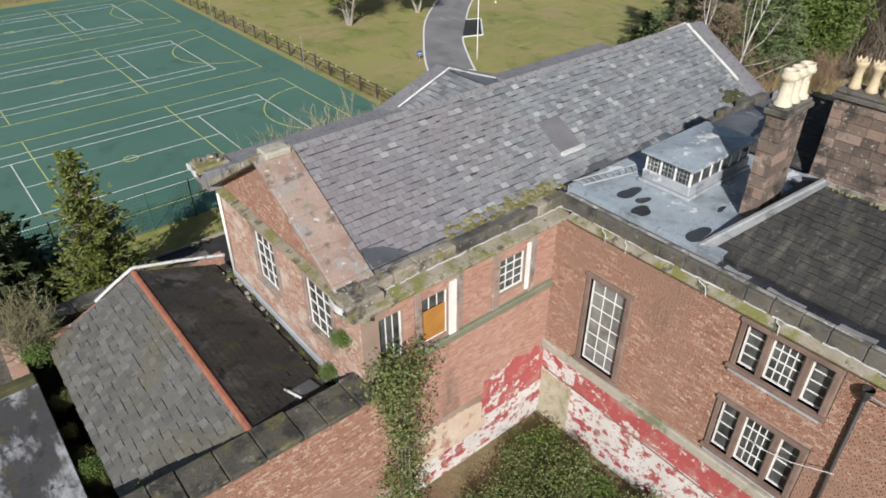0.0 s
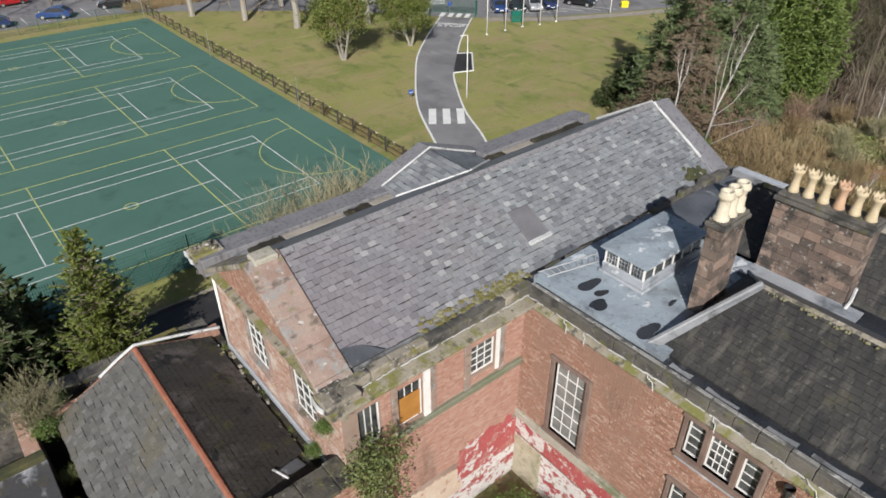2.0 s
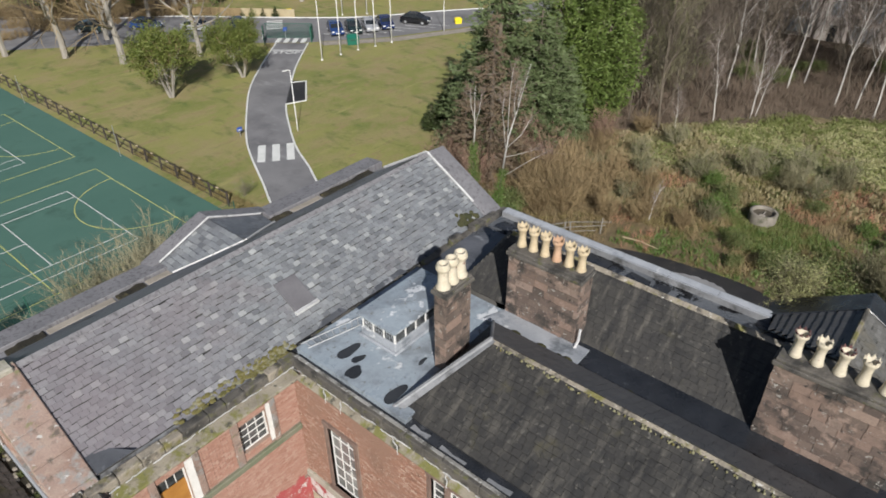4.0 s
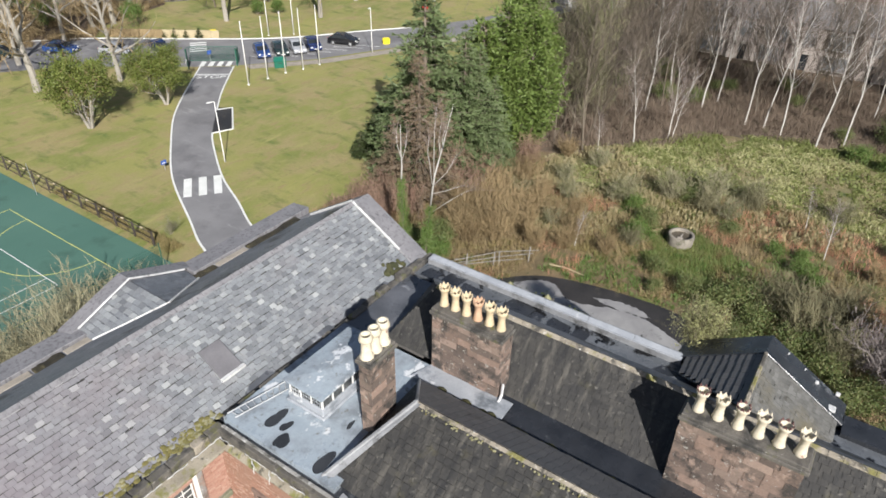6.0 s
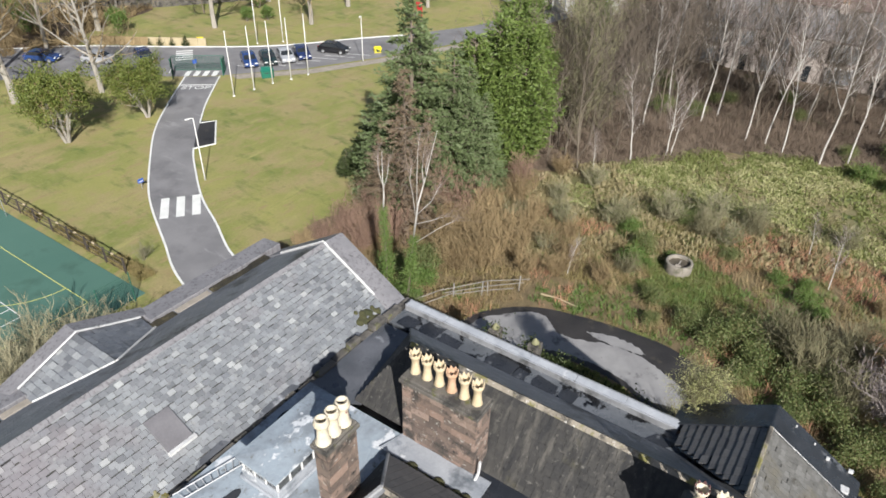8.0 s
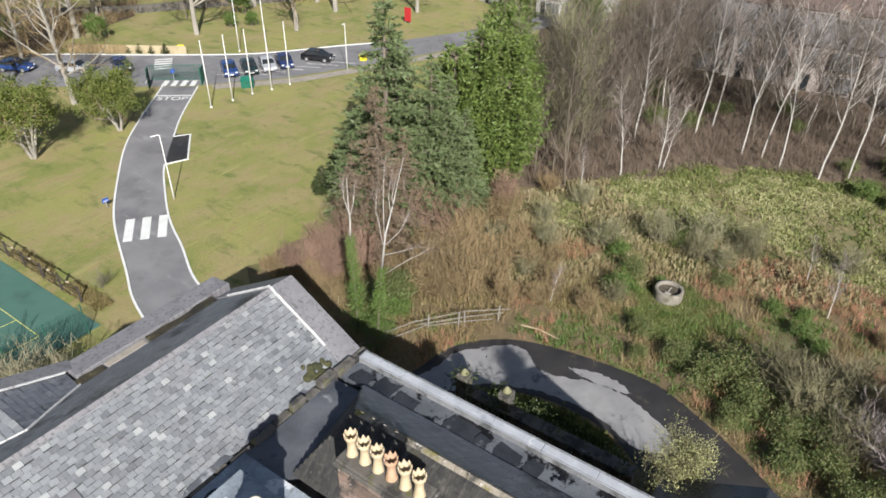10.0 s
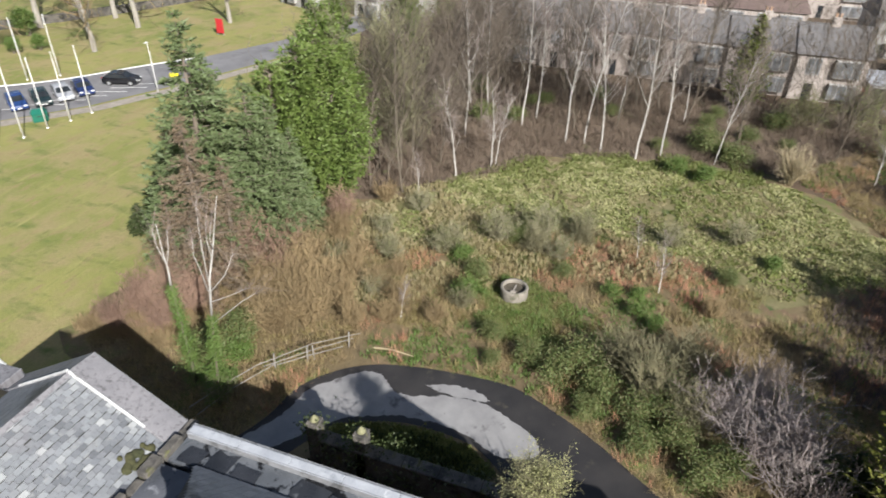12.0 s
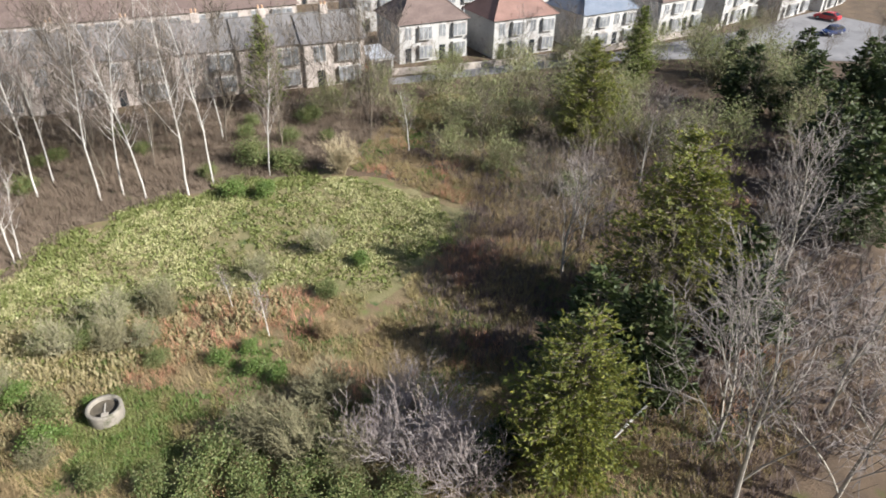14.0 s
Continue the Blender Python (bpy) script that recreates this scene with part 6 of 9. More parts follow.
flat = thing("garage", (0, 0, 0), "low flat-roofed outbuilding with whitened felt roof", "outbuilding")
Shape().box(-9.0, -1.15, 13.0, 19.6, 0, 4.3).make("wall", M_brick, flat)
M_felt = mat("whitened_felt", (0.05, 0.05, 0.052), (0.08, 0.078, 0.078), 0.7, 0.7, 9, 0.4, 0.3, 0.02, stains=(((0.38, 0.39, 0.41), 0.6, 0.49, 0.6, (1.6, 0.6, 1)), ((0.09, 0.075, 0.04), 0.9, 0.56, 0.66, None), ((0.04, 0.04, 0.04), 2.2, 0.58, 0.66, None)))
Shape().slab([(-9.2, 12.8, 4.45), (-1.0, 12.8, 4.45), (-1.0, 19.7, 4.75), (-9.2, 19.7, 4.75)], 0.14).make("roof", M_felt, flat, "dark felt roof blotched with white", bevel=0.02)
Shape().box(-9.2, -1.0, 19.7, 20.1, 4.0, 4.95).make("back_coping", M_moss_dark, flat, "mossy back coping", bevel=0.04)

back_wall = thing("garden_wall", (0, 0, 0), "old stone garden wall with moss on top", "wall")
Shape().box(-10, 6.1, 23.2, 23.7, 0, 4.4).make("wall", M_stone_dark, back_wall)
x = -10
while x < 6.1:
    w = min(rnd(0.8, 1.3), 6.2 - x)
    Shape().box(x, x + w - 0.012, 23.08, 23.85, 4.4, 4.58 + rnd(-0.02, 0.02)).make("coping_stone", M_stone_dark, back_wall, bevel=0.03)
    x += w
Shape().box(3.2, 5.0, 23.06, 23.87, 4.6, 4.64).make("moss_patch", M_moss, back_wall, "yellow-green moss", bevel=0.015)
Shape().box(-1.6, -1.1, 19.7, 23.2, 0, 4.5).make("wall", M_brick_pale, back_wall)

# rubble and dead growth silting up the valley gutter
for k in range(46):
    w = rnd(0.06, 0.2)
    x, y = SE[0] + rnd(-0.35, 0.2), SY0 + 0.3 + rnd(0, 8.4)
    Shape().box(x, x + w, y, y + w * rnd(0.8, 1.5), 5.1, 5.18 + rnd(0.02, 0.12)).make("rubble_stone", random.choice((M_stone, M_stone_dark, M_moss, M_concrete)), shed, bevel=0.025)
Shape().slab([(4.6, 13.15, 5.66), (5.5, 13.35, 5.4), (5.4, 13.75, 5.45), (4.7, 13.5, 5.66)], 0.04).make("fallen_sheet", M_lead_dark, shed, "loose grey sheet lying on the slates")
Shape().tube([(4.5, 13.6, 5.72), (4.75, 13.05, 5.64)], 0.04, 5).make("fallen_batten", M_white_lead, shed, "white batten lying on the slates")

# ---- plants ----


def grow(shape, twigs, p, d, length, r, level, rg, cfg):
    """A limb with its side branches, ever thinner. The thick wood goes into shape, the thin into twigs; gives the tips."""
    n = cfg["segs"][level]
    pts, radii, tips = [p], [r], []
    q, dd = p.copy(), d.normalized()
    for i in range(n):
        dd = (dd + Vector((rg.gauss(0, 1), rg.gauss(0, 1), rg.gauss(0, 0.6))) * cfg["wander"][level] + Vector((0, 0, cfg["rise"][level]))).normalized()
        q = q + dd * (length / n)
        pts.append(q)
        radii.append(r * (1 - (i + 1) / n * cfg["taper"][level]))
    (shape[min(level, len(shape) - 1)] if level < cfg["thick"] else twigs).tube(pts, radii, 7 if level == 0 and cfg["thick"] else 4 if level < cfg["thick"] else 2 if level + 1 >= len(cfg["segs"]) else 3, caps=False)
    if level + 1 >= len(cfg["segs"]):
        return [pts[-1]]
    kids = cfg["kids"][level]
    for k in range(kids):
        t = cfg["start"][level] + (1 - cfg["start"][level]) * (k + rg.random()) / kids
        i = min(int(t * n), n - 1)
        b = pts[i].lerp(pts[i + 1], t * n - i)
        axis = (pts[i + 1] - pts[i]).normalized()
        side = axis.cross(Vector((rg.gauss(0, 1), rg.gauss(0, 1), rg.gauss(0, 1)))).normalized()
        a = radians(rg.uniform(*cfg["angle"][level]))
        way = axis * math.cos(a) + side * math.sin(a)
        tips += grow(shape, twigs, b, way, length * rg.uniform(*cfg["ratio"][level]) * (1.15 - 0.5 * t), max(radii[i] * cfg["thin"][level], cfg["least"]), level + 1, rg, cfg)
    return tips + [pts[-1]]


BARE = dict(segs=(7, 5, 4, 2), wander=(0.08, 0.16, 0.2, 0.2), rise=(0.06, 0.1, 0.08, 0.03), taper=(0.8, 0.85, 0.8, 0.6), kids=(11, 7, 7), start=(0.22, 0.15, 0.1),
            angle=((35, 65), (30, 60), (25, 60)), ratio=((0.45, 0.7), (0.4, 0.65), (0.35, 0.6)), thin=(0.5, 0.5, 0.6), least=0.021, thick=2)
BIRCH = dict(segs=(9, 4, 3, 2), wander=(0.05, 0.12, 0.18, 0.2), rise=(0.04, 0.16, 0.05, -0.02), taper=(0.85, 0.85, 0.8, 0.6), kids=(20, 6, 5), start=(0.3, 0.2, 0.1),
             angle=((25, 50), (25, 50), (25, 60)), ratio=((0.2, 0.34), (0.4, 0.6), (0.4, 0.6)), thin=(0.4, 0.5, 0.6), least=0.017, thick=2)
SHRUB = dict(segs=(4, 3, 2), wander=(0.14, 0.2, 0.22), rise=(0.1, 0.08, 0.03), taper=(0.8, 0.8, 0.6), kids=(7, 5), start=(0.2, 0.1),
             angle=((20, 55), (20, 60)), ratio=((0.35, 0.6), (0.35, 0.6)), thin=(0.6, 0.6), least=0.018, thick=0)


def bare_tree(name, height, girth, cfg, bark, twig, seed, lean=(0, 0), spread=1.0):
    """A leafless tree built at the world's origin."""
    rg = random.Random(seed)
    root = thing(name)
    wood, limbs, fine = Shape(), Shape(), Shape()
    grow((wood, limbs), fine, Vector((0, 0, -0.1)), Vector((lean[0], lean[1], 1)), height * 0.85, girth, 0, rg, cfg)
    wood.make("trunk", bark, root)
    tagged(limbs.make("branchwork", bark, root), kind="stuff")
    tagged(fine.make("crown", twig, root), kind="stuff")
    return root


def stems(name, height, count, bark, seed, fan=0.5, leaf=None, leaves=0, size=0.14):
    """A bush of many stems from one foot, bare or with leaves."""
    rg = random.Random(seed)
    root = thing(name)
    fine, tips = Shape(), []
    for _ in range(count):
        a, f = rg.uniform(0, 2 * math.pi), rg.uniform(0, fan) ** 0.8
        d = Vector((math.cos(a) * f, math.sin(a) * f, 1))
        p = Vector((math.cos(a), math.sin(a), 0)) * rg.uniform(0, 0.3) * height * 0.3 + Vector((0, 0, -0.05))
        tips += grow((fine,), fine, p, d, height * rg.uniform(0.55, 1.0), 0.03, 0, rg, SHRUB)
    fine.make("crown", bark, root)
    if leaf:
        leaf_cloud([rg.choice(tips) for _ in range(leaves // 12)], 12, height * 0.11, size, rg).make("foliage", leaf, root)
    return root


def leaf_cloud(centres, each, radius, size, rg, droop=0.0, flat=1.0):
    """Small leaf clumps round given places: single folded leaves at all angles."""
    s = Shape()
    for c in centres:
        for _ in range(each):
            o = Vector((rg.gauss(0, 1), rg.gauss(0, 1), rg.gauss(0, flat))) * radius * 0.6
            d = Vector((rg.gauss(0, 1), rg.gauss(0, 1), rg.gauss(0, 0.7) - droop)).normalized()
            e = d.cross(Vector((rg.gauss(0, 1), rg.gauss(0, 1), rg.gauss(0, 1)))).normalized()
            L, w = size * rg.uniform(0.7, 1.4), size * rg.uniform(0.3, 0.5)
            p = c + o
            s.add([p, p + d * L * 0.5 + e * w, p + d * L, p + d * L * 0.5 - e * w], [(0, 1, 2, 3)])
    return s


def leafy_tree(name, height, girth, leaf, seed, clumps=420, each=16, size=0.2, radius=0.5, crown=(0.35, 0.3), bark=None, trunks=1):
    """A broad tree in leaf: forked trunk, limbs and a crown of many leaf clumps with gaps."""
    rg = random.Random(seed)
    root = thing(name)
    cfg = dict(BARE, kids=(9, 6, 4), start=(0.3, 0.2, 0.2)) if height > 3 else dict(SHRUB, thick=1)
    wood, limbs, fine, tips = Shape(), Shape(), Shape(), []
    for k in range(trunks):
        a = 2 * math.pi * k / trunks
        f = 0.28 if trunks > 1 else 0.03
        tips += grow((wood, limbs), fine, Vector((0.15 * math.cos(a), 0.15 * math.sin(a), -0.1)), Vector((f * math.cos(a), f * math.sin(a), 1)), height * 0.72, girth, 0, rg, cfg)
    wood.make("trunk", bark or M_bark, root)
    if limbs.v:
        tagged(limbs.make("branchwork", bark or M_bark, root), kind="stuff")
    tagged(fine.make("twig_work", M_twig_brown, root), kind="stuff")
    tips = [t for t in tips if t.z > height * crown[0] * 0.7]
    leaf_cloud([rg.choice(tips) + Vector((rg.gauss(0, 0.25), rg.gauss(0, 0.25), rg.gauss(0, 0.2))) for _ in range(clumps)], each, radius, size, rg).make("crown", leaf, root)
    return root


def conifer(name, height, wide, leaf, seed, tiers=30, per=11, size=0.34, droop=0.25, bare=0.06, bark=None, rough=0.25, peak=1.0, taper=0.75, slim=0.24, sprays=3):
    """A conifer: a straight stem and tiers of branches clad in sprays, ragged at the edge."""
    rg = random.Random(seed)
    root = thing(name)
    wood, boughs, s = Shape(), Shape(), Shape()
    wood.tube([(0, 0, -0.1), (0, 0, height * 0.5), (0, 0, height * 0.97)], [height * 0.018, height * 0.011, 0.02], 7, caps=False)
    for i in range(tiers):
        t = bare + (1 - bare) * (i + rg.random() * 0.7) / tiers
        z = height * t
        prof = (1 - t) ** taper * min(1, 0.55 + t * 3) * peak
        for k in range(max(4, int(per * (0.45 + prof)))):
            a = rg.uniform(0, 2 * math.pi)
            R = wide * prof * rg.uniform(1 - rough * 1.6, 1 + rough) + 0.15
            d = Vector((math.cos(a), math.sin(a), 0))
            tip = d * R + Vector((0, 0, z + R * (0.25 - droop)))
            base = Vector((0, 0, z))
            boughs.tube([base, base.lerp(tip, 0.55), tip], [0.035, 0.025, 0.008], 3, caps=False)
            m = max(3, int(R * 5))
            for j in range(m):
                f = 0.3 + 0.75 * (j + rg.random()) / m
                p = base.lerp(tip, f) + Vector((rg.gauss(0, 0.1), rg.gauss(0, 0.1), rg.gauss(0, 0.09))) * (0.5 + R * 0.3)
                for _ in range(sprays):
                    w = (d + Vector((rg.gauss(0, 0.7), rg.gauss(0, 0.7), rg.gauss(0, 0.5) + 0.1))).normalized()
                    e = w.cross(Vector((rg.gauss(0, 1), rg.gauss(0, 1), rg.gauss(0, 1)))).normalized()
                    L = size * rg.uniform(0.7, 1.45)
                    s.add([p - w * L * 0.3, p + w * L * 0.3 + e * L * slim, p + w * L, p + w * L * 0.3 - e * L * slim], [(0, 1, 2, 3)])
    wood.make("trunk", bark or M_bark, root)
    tagged(boughs.make("branchwork", bark or M_bark, root), kind="stuff")
    tagged(s.make("crown", leaf, root), kind="stuff")
    return root


def place(ob, at, label, category, group="", turn=0.0, size=1.0, lean=(0, 0)):
    """Puts a plant built at the origin where it grows."""
    ob.location = (at[0], at[1], 0 if len(at) < 3 else at[2])
    ob.rotation_euler = (radians(lean[0]), radians(lean[1]), radians(turn))
    ob.scale = (size, size, size)
    return tagged(ob, label, category, group)


def again(ob, at, turn, size, label="", lean=(0, 0)):
    o = copy_thing(ob, pose(at[0], at[1], 0 if len(at) < 3 else at[2], lean[0], lean[1], turn))
    o.scale = (size, size, size)
    if label:
        o["label"] = label
    return o


# lawn trees beside the drive
oak = place(leafy_tree("evergreen_oak", 7.6, 0.17, M_leaf_oak, 51, 620, 26, 0.17, 0.42, crown=(0.52, 0.3), trunks=4, bark=M_bark_grey), (37.5, 62.4), "rounded evergreen oak with pale forked trunks on the lawn", "tree", "lawn trees")
again(oak, (46.2, 61.8), 100, 0.88)
big = place(bare_tree("lime_tree", 19, 0.42, dict(BARE, least=0.024, kids=(15, 9, 8)), M_bark_grey, M_twig_brown, 52), (39.8, 76.9), "tall bare tree with a pale thick trunk", "tree", "tall bare trees")
for x, y, turn, size in ((47.5, 72.4, 70, 0.8), (36.4, 84.5, 30, 1.0), (31.9, 91, 200, 0.9), (43.5, 88, 140, 0.8), (52.5, 93, 260, 0.75), (58, 95, 80, 0.8), (73.5, 84, 120, 0.95), (84, 74, 10, 0.9), (96, 77, 50, 1.0), (62, 96, 250, 1.0), (70, 104, 20, 1.1), (52, 108, 300, 1.1), (90, 90, 130, 1.1), (104, 66, 40, 0.8), (99, 84, 170, 1.0)):
    again(big, (x, y), turn, size)
ever = place(leafy_tree("laurel", 4.2, 0.1, M_leaf_bright, 54, 260, 16, 0.24, 0.45, trunks=3), (55, 102), "dense bright green laurel bush", "shrub", "garden evergreens")
for x, y, turn, size in ((44, 108, 40, 1.3), (63, 92.5, 10, 0.8), (79, 83, 50, 0.5), (81.5, 81, 90, 0.5), (86, 88, 160, 0.9), (58, 112, 200, 1.4)):
    again(ever, (x, y), turn, size)

screen = place(bare_tree("rowan", 10.0, 0.1, dict(BARE, kids=(12, 6, 5), start=(0.1, 0.12, 0.1), least=0.03), M_bark, M_twig_wood, 102), (30.0, 104.0), "leafless brown rowan beyond the road", "tree", "park trees")
for x, y, turn, size in ((24, 108, 40, 1.1), (18, 104.5, 10, 1.0), (12, 106.5, 230, 1.1), (5, 106, 70, 1.1), (-3, 107, 130, 1.2), (28, 99.5, 320, 0.9), (38.5, 99, 200, 0.85), (36, 108, 90, 1.2), (41, 104, 150, 1.0), (47, 106, 210, 1.1), (55, 98, 260, 0.9), (33, 115, 300, 1.3), (60, 104, 20, 1.2), (68, 98, 70, 1.1), (78, 92, 120, 1.0), (46, 116, 180, 1.3)):
    again(screen, (x, y), turn, size)

# the willow thicket between court and building
will = place(stems("willow_thicket", 5.6, 34, M_twig_haze, 55, 0.75), (17.5, 30.0), "leafless olive willow thicket by the court", "shrub", "willows")
for x, y, turn, size in ((14.0, 32.0, 70, 0.9), (20.3, 31.4, 150, 0.7), (12.4, 29.3, 290, 0.85), (19.0, 27.6, 100, 1.0), (15.6, 27.0, 10, 0.95), (18.6, 32.6, 260, 0.85), (16.0, 29.0, 320, 1.05), (21.4, 29.2, 200, 0.75)):
    again(will, (x, y), turn, size)
again(will, (29.3, 38.4), 90, 0.26, "thin leafless sapling bush at the lawn's edge")

# dark evergreens west of the outbuilding
cyp = place(conifer("cypress", 8.6, 1.65, M_leaf_oak, 56, 42, 15, 0.18, -0.3, 0.02, rough=0.55, slim=0.2, sprays=5), (2.9, 27.6), "ragged green cypress behind the garden wall", "tree")
drk = place(conifer("yew", 6.8, 2.6, M_leaf_dark, 57, 24, 9, 0.34, 0.1, 0.02), (-1.6, 28.5), "dark spreading yew behind the garden wall", "tree", "yews")
for x, y, turn, size in ((-4.6, 27.6, 80, 1.0), (-2.6, 25.6, 40, 0.75), (-5.4, 25.0, 130, 0.8), (-7.5, 26.5, 10, 0.9), (-0.6, 30.4, 20, 0.7)):
    again(drk, (x, y), turn, size)
again(drk, (-0.3, 32.5), 160, 0.8)

# conifer group and woodland edge
pine = place(conifer("blue_pine", 18.4, 4.0, M_leaf_blue, 58, 42, 13, 0.34, 0.2, 0.05, rough=0.55, peak=1.0, taper=0.8, slim=0.12, sprays=6), (47.4, 27.0), "blue-green pine with drooping sprays", "tree", "blue pines")
for x, y, turn, size in ((51.2, 24.2, 120, 0.66), (49.8, 27.8, 220, 0.85), (46.4, 29.6, 20, 0.5), (53.2, 23.8, 70, 0.5), (50.2, 25.0, 300, 0.75), (46.4, 27.6, 170, 0.7)):
    again(pine, (x, y), turn, size)
leyl = place(conifer("leyland_cypress", 13.8, 3.0, M_leaf_conifer, 59, 36, 12, 0.36, -0.6, 0.0, rough=0.4, peak=1.0, taper=0.5, slim=0.15, sprays=5), (57.4, 25.2), "dense bright green leyland cypress", "tree", "cypress row")
for x, y, turn, size in ((55.4, 26.4, 50, 0.92), (59.6, 23.6, 280, 0.92), (62.6, 24.4, 10, 0.9), (60.8, 25.6, 150, 1.0), (64.4, 27.0, 210, 1.0), (69.0, 29.6, 80, 1.0), (73.8, 31.0, 260, 0.95), (104, 36, 30, 0.8)):
    again(leyl, (x, y), turn, size)
rust = place(conifer("dying_spruce", 13.6, 2.5, M_leaf_rust, 60, 32, 12, 0.26, 0.35, 0.1, rough=0.8, slim=0.06, sprays=7), (43.6, 24.8), "dying spruce with rust-brown needles", "tree", "dying spruces")
again(rust, (46.2, 24.6), 130, 0.72)
again(rust, (43.4, 27.2), 230, 0.6)
redt = place(stems("thicket_bush", 5.0, 46, M_twig_red, 93, 0.6), (47.4, 24.4), "leafless reddish-brown thicket by the birches", "shrub", "thickets")
for x, y, turn, size in ((45.6, 25.6, 60, 0.8), (50.6, 27.2, 120, 1.1), (52.6, 24.0, 200, 0.8), (46.4, 21.4, 260, 0.6), (55.5, 21.0, 20, 0.7), (49.4, 22.6, 160, 0.7), (48.2, 27.8, 300, 0.9), (40.4, 28.2, 30, 0.65), (42.6, 27.2, 100, 0.75), (39.6, 26.0, 190, 0.6), (44.4, 28.8, 240, 0.7), (41.8, 24.8, 330, 0.75), (38.6, 28.8, 70, 0.5)):
    again(redt, (x, y), turn, size)
brush = place(stems("sloe_bush", 3.4, 50, M_twig_brown, 100, 0.8), (43.6, 17.6), "tangled brown leafless sloe bush", "shrub", "sloe bushes")
for x, y, turn, size in ((42.0, 19.0, 60, 0.9), (45.4, 19.4, 120, 1.0), (46.2, 16.4, 200, 0.8), (48.0, 20.6, 260, 0.9), (50.4, 21.0, 20, 0.8), (47.6, 12.6, 90, 0.6), (44.4, 14.6, 310, 0.6), (51.4, 17.8, 170, 0.7), (46.8, 9.6, 230, 0.5), (53.6, 20.2, 40, 0.8), (44.8, 21.4, 300, 0.9), (43.2, 20.6, 70, 0.8), (47.0, 18.4, 140, 0.95), (49.2, 17.2, 210, 0.8), (48.6, 14.6, 30, 0.7), (45.6, 12.6, 170, 0.6), (50.8, 14.0, 260, 0.5), (60.6, 19.4, 190, 0.6), (54.2, -7.8, 290, 0.5)):
    again(brush, (x, y), turn, size)
again(drk, (50.6, 34.6), 60, 0.7)
again(drk, (48.6, 35.4), 160, 0.4)
gold = place(conifer("golden_cypress", 11.0, 2.8, M_leaf_gold, 61, 40, 15, 0.19, -0.2, 0.01, rough=0.6, peak=1.1, taper=0.6, slim=0.13, sprays=9), (39.2, -17.3), "golden-tipped cypress lit on one side", "tree", "golden cypresses")
again(gold, (48.8, -30.0), 100, 1.28)
again(gold, (75.2, -39.2), 200, 1.05)
again(drk, (44.6, -21.6), 250, 1.3)
again(drk, (49.5, -25.6), 310, 0.6)
again(drk, (46.6, -27.6), 20, 0.75)
again(drk, (43.0, -24.0), 200, 1.2)
again(drk, (45.6, -33.0), 100, 1.3)
again(drk, (53, -51), 40, 1.35)
again(drk, (58, -56), 90, 1.3)
for x, y, turn, size in ((64, -60, 90, 1.3), (79, -63, 20, 1.2), (73, -66, 140, 1.3), (75, -76, 200, 1.3), (66, -71, 250, 1.3), (85, -77, 60, 1.1), (89, -70, 310, 1.0), (70, -80, 10, 1.4), (80, -86, 100, 1.2)):
    again(drk, (x, y), turn, size)
# two low dark yews added to stand in for a deep shadow
again(drk, (40.8, -13.2), 70, 0.5)
again(drk, (41.6, -14.6), 190, 0.45)
again(cyp, (97.0, -9.8), 40, 1.25)
again(cyp, (90, -55), 70, 1.2)

birch = place(bare_tree("silver_birch", 19.5, 0.095, BIRCH, M_birch, M_twig_birch, 62), (78.0, 0.0), "slender white-barked leafless birch", "tree", "birches", 20, 1.0, (0, 1))
birch_b = place(bare_tree("silver_birch", 17.5, 0.085, BIRCH, M_birch, M_twig_birch, 63), (78.5, 3.6), "slender white-barked leafless birch", "tree", "birches", 0, 1.0, (1, 0))
birch_c = place(bare_tree("silver_birch", 10, 0.08, BIRCH, M_birch, M_twig_birch, 64), (67.5, 15.4), "young white birch leaning a little", "tree", "birches", 0, 1.0, (-1, 1))
for src, x, y, turn, size, lean in ((birch, 79.6, -2.3, 80, 0.95, (0, 3)), (birch_b, 79.7, -7.5, 140, 0.8, (0, 2)), (birch_b, 79.8, 5.5, 200, 1.0, (-2, 4)), (birch, 79.4, 7.4, 260, 0.95, (0, 4)), (birch_c, 70.5, 12.9, 90, 0.95, (2, 3)),
                                    (birch_c, 71.2, 12.6, 200, 0.8, (-2, -3)), (birch, 81.8, 12.7, 30, 1.0, (0, 4)), (birch_b, 84.4, 11.7, 100, 1.0, (0, 4)), (birch, 83, 17, 200, 0.9, (0, 3)), (birch_b, 86, 20, 300, 1.0, (0, 2)),
                                    (birch, 88, 3, 310, 0.95, (0, 3)), (birch_b, 90, -4, 10, 0.9, (0, 4)), (birch, 76.5, 17.5, 60, 0.85, (0, 2)), (birch_c, 80.9, -21.9, 30, 0.75, (0, 6)), (birch_c, 55.7, -4.2, 300, 0.5, (0, 6)),
                                    (birch_c, 59.5, -2.2, 30, 0.42, (0, 4)), (birch_c, 46.4, 12.0, 200, 0.35, (0, 8)), (birch_c, 63.3, 17.5, 80, 0.5, (0, 5))):
    again(src, (x, y), turn, size, lean=(lean[0] * 0.5, (lean[1] - 3) * 0.5))


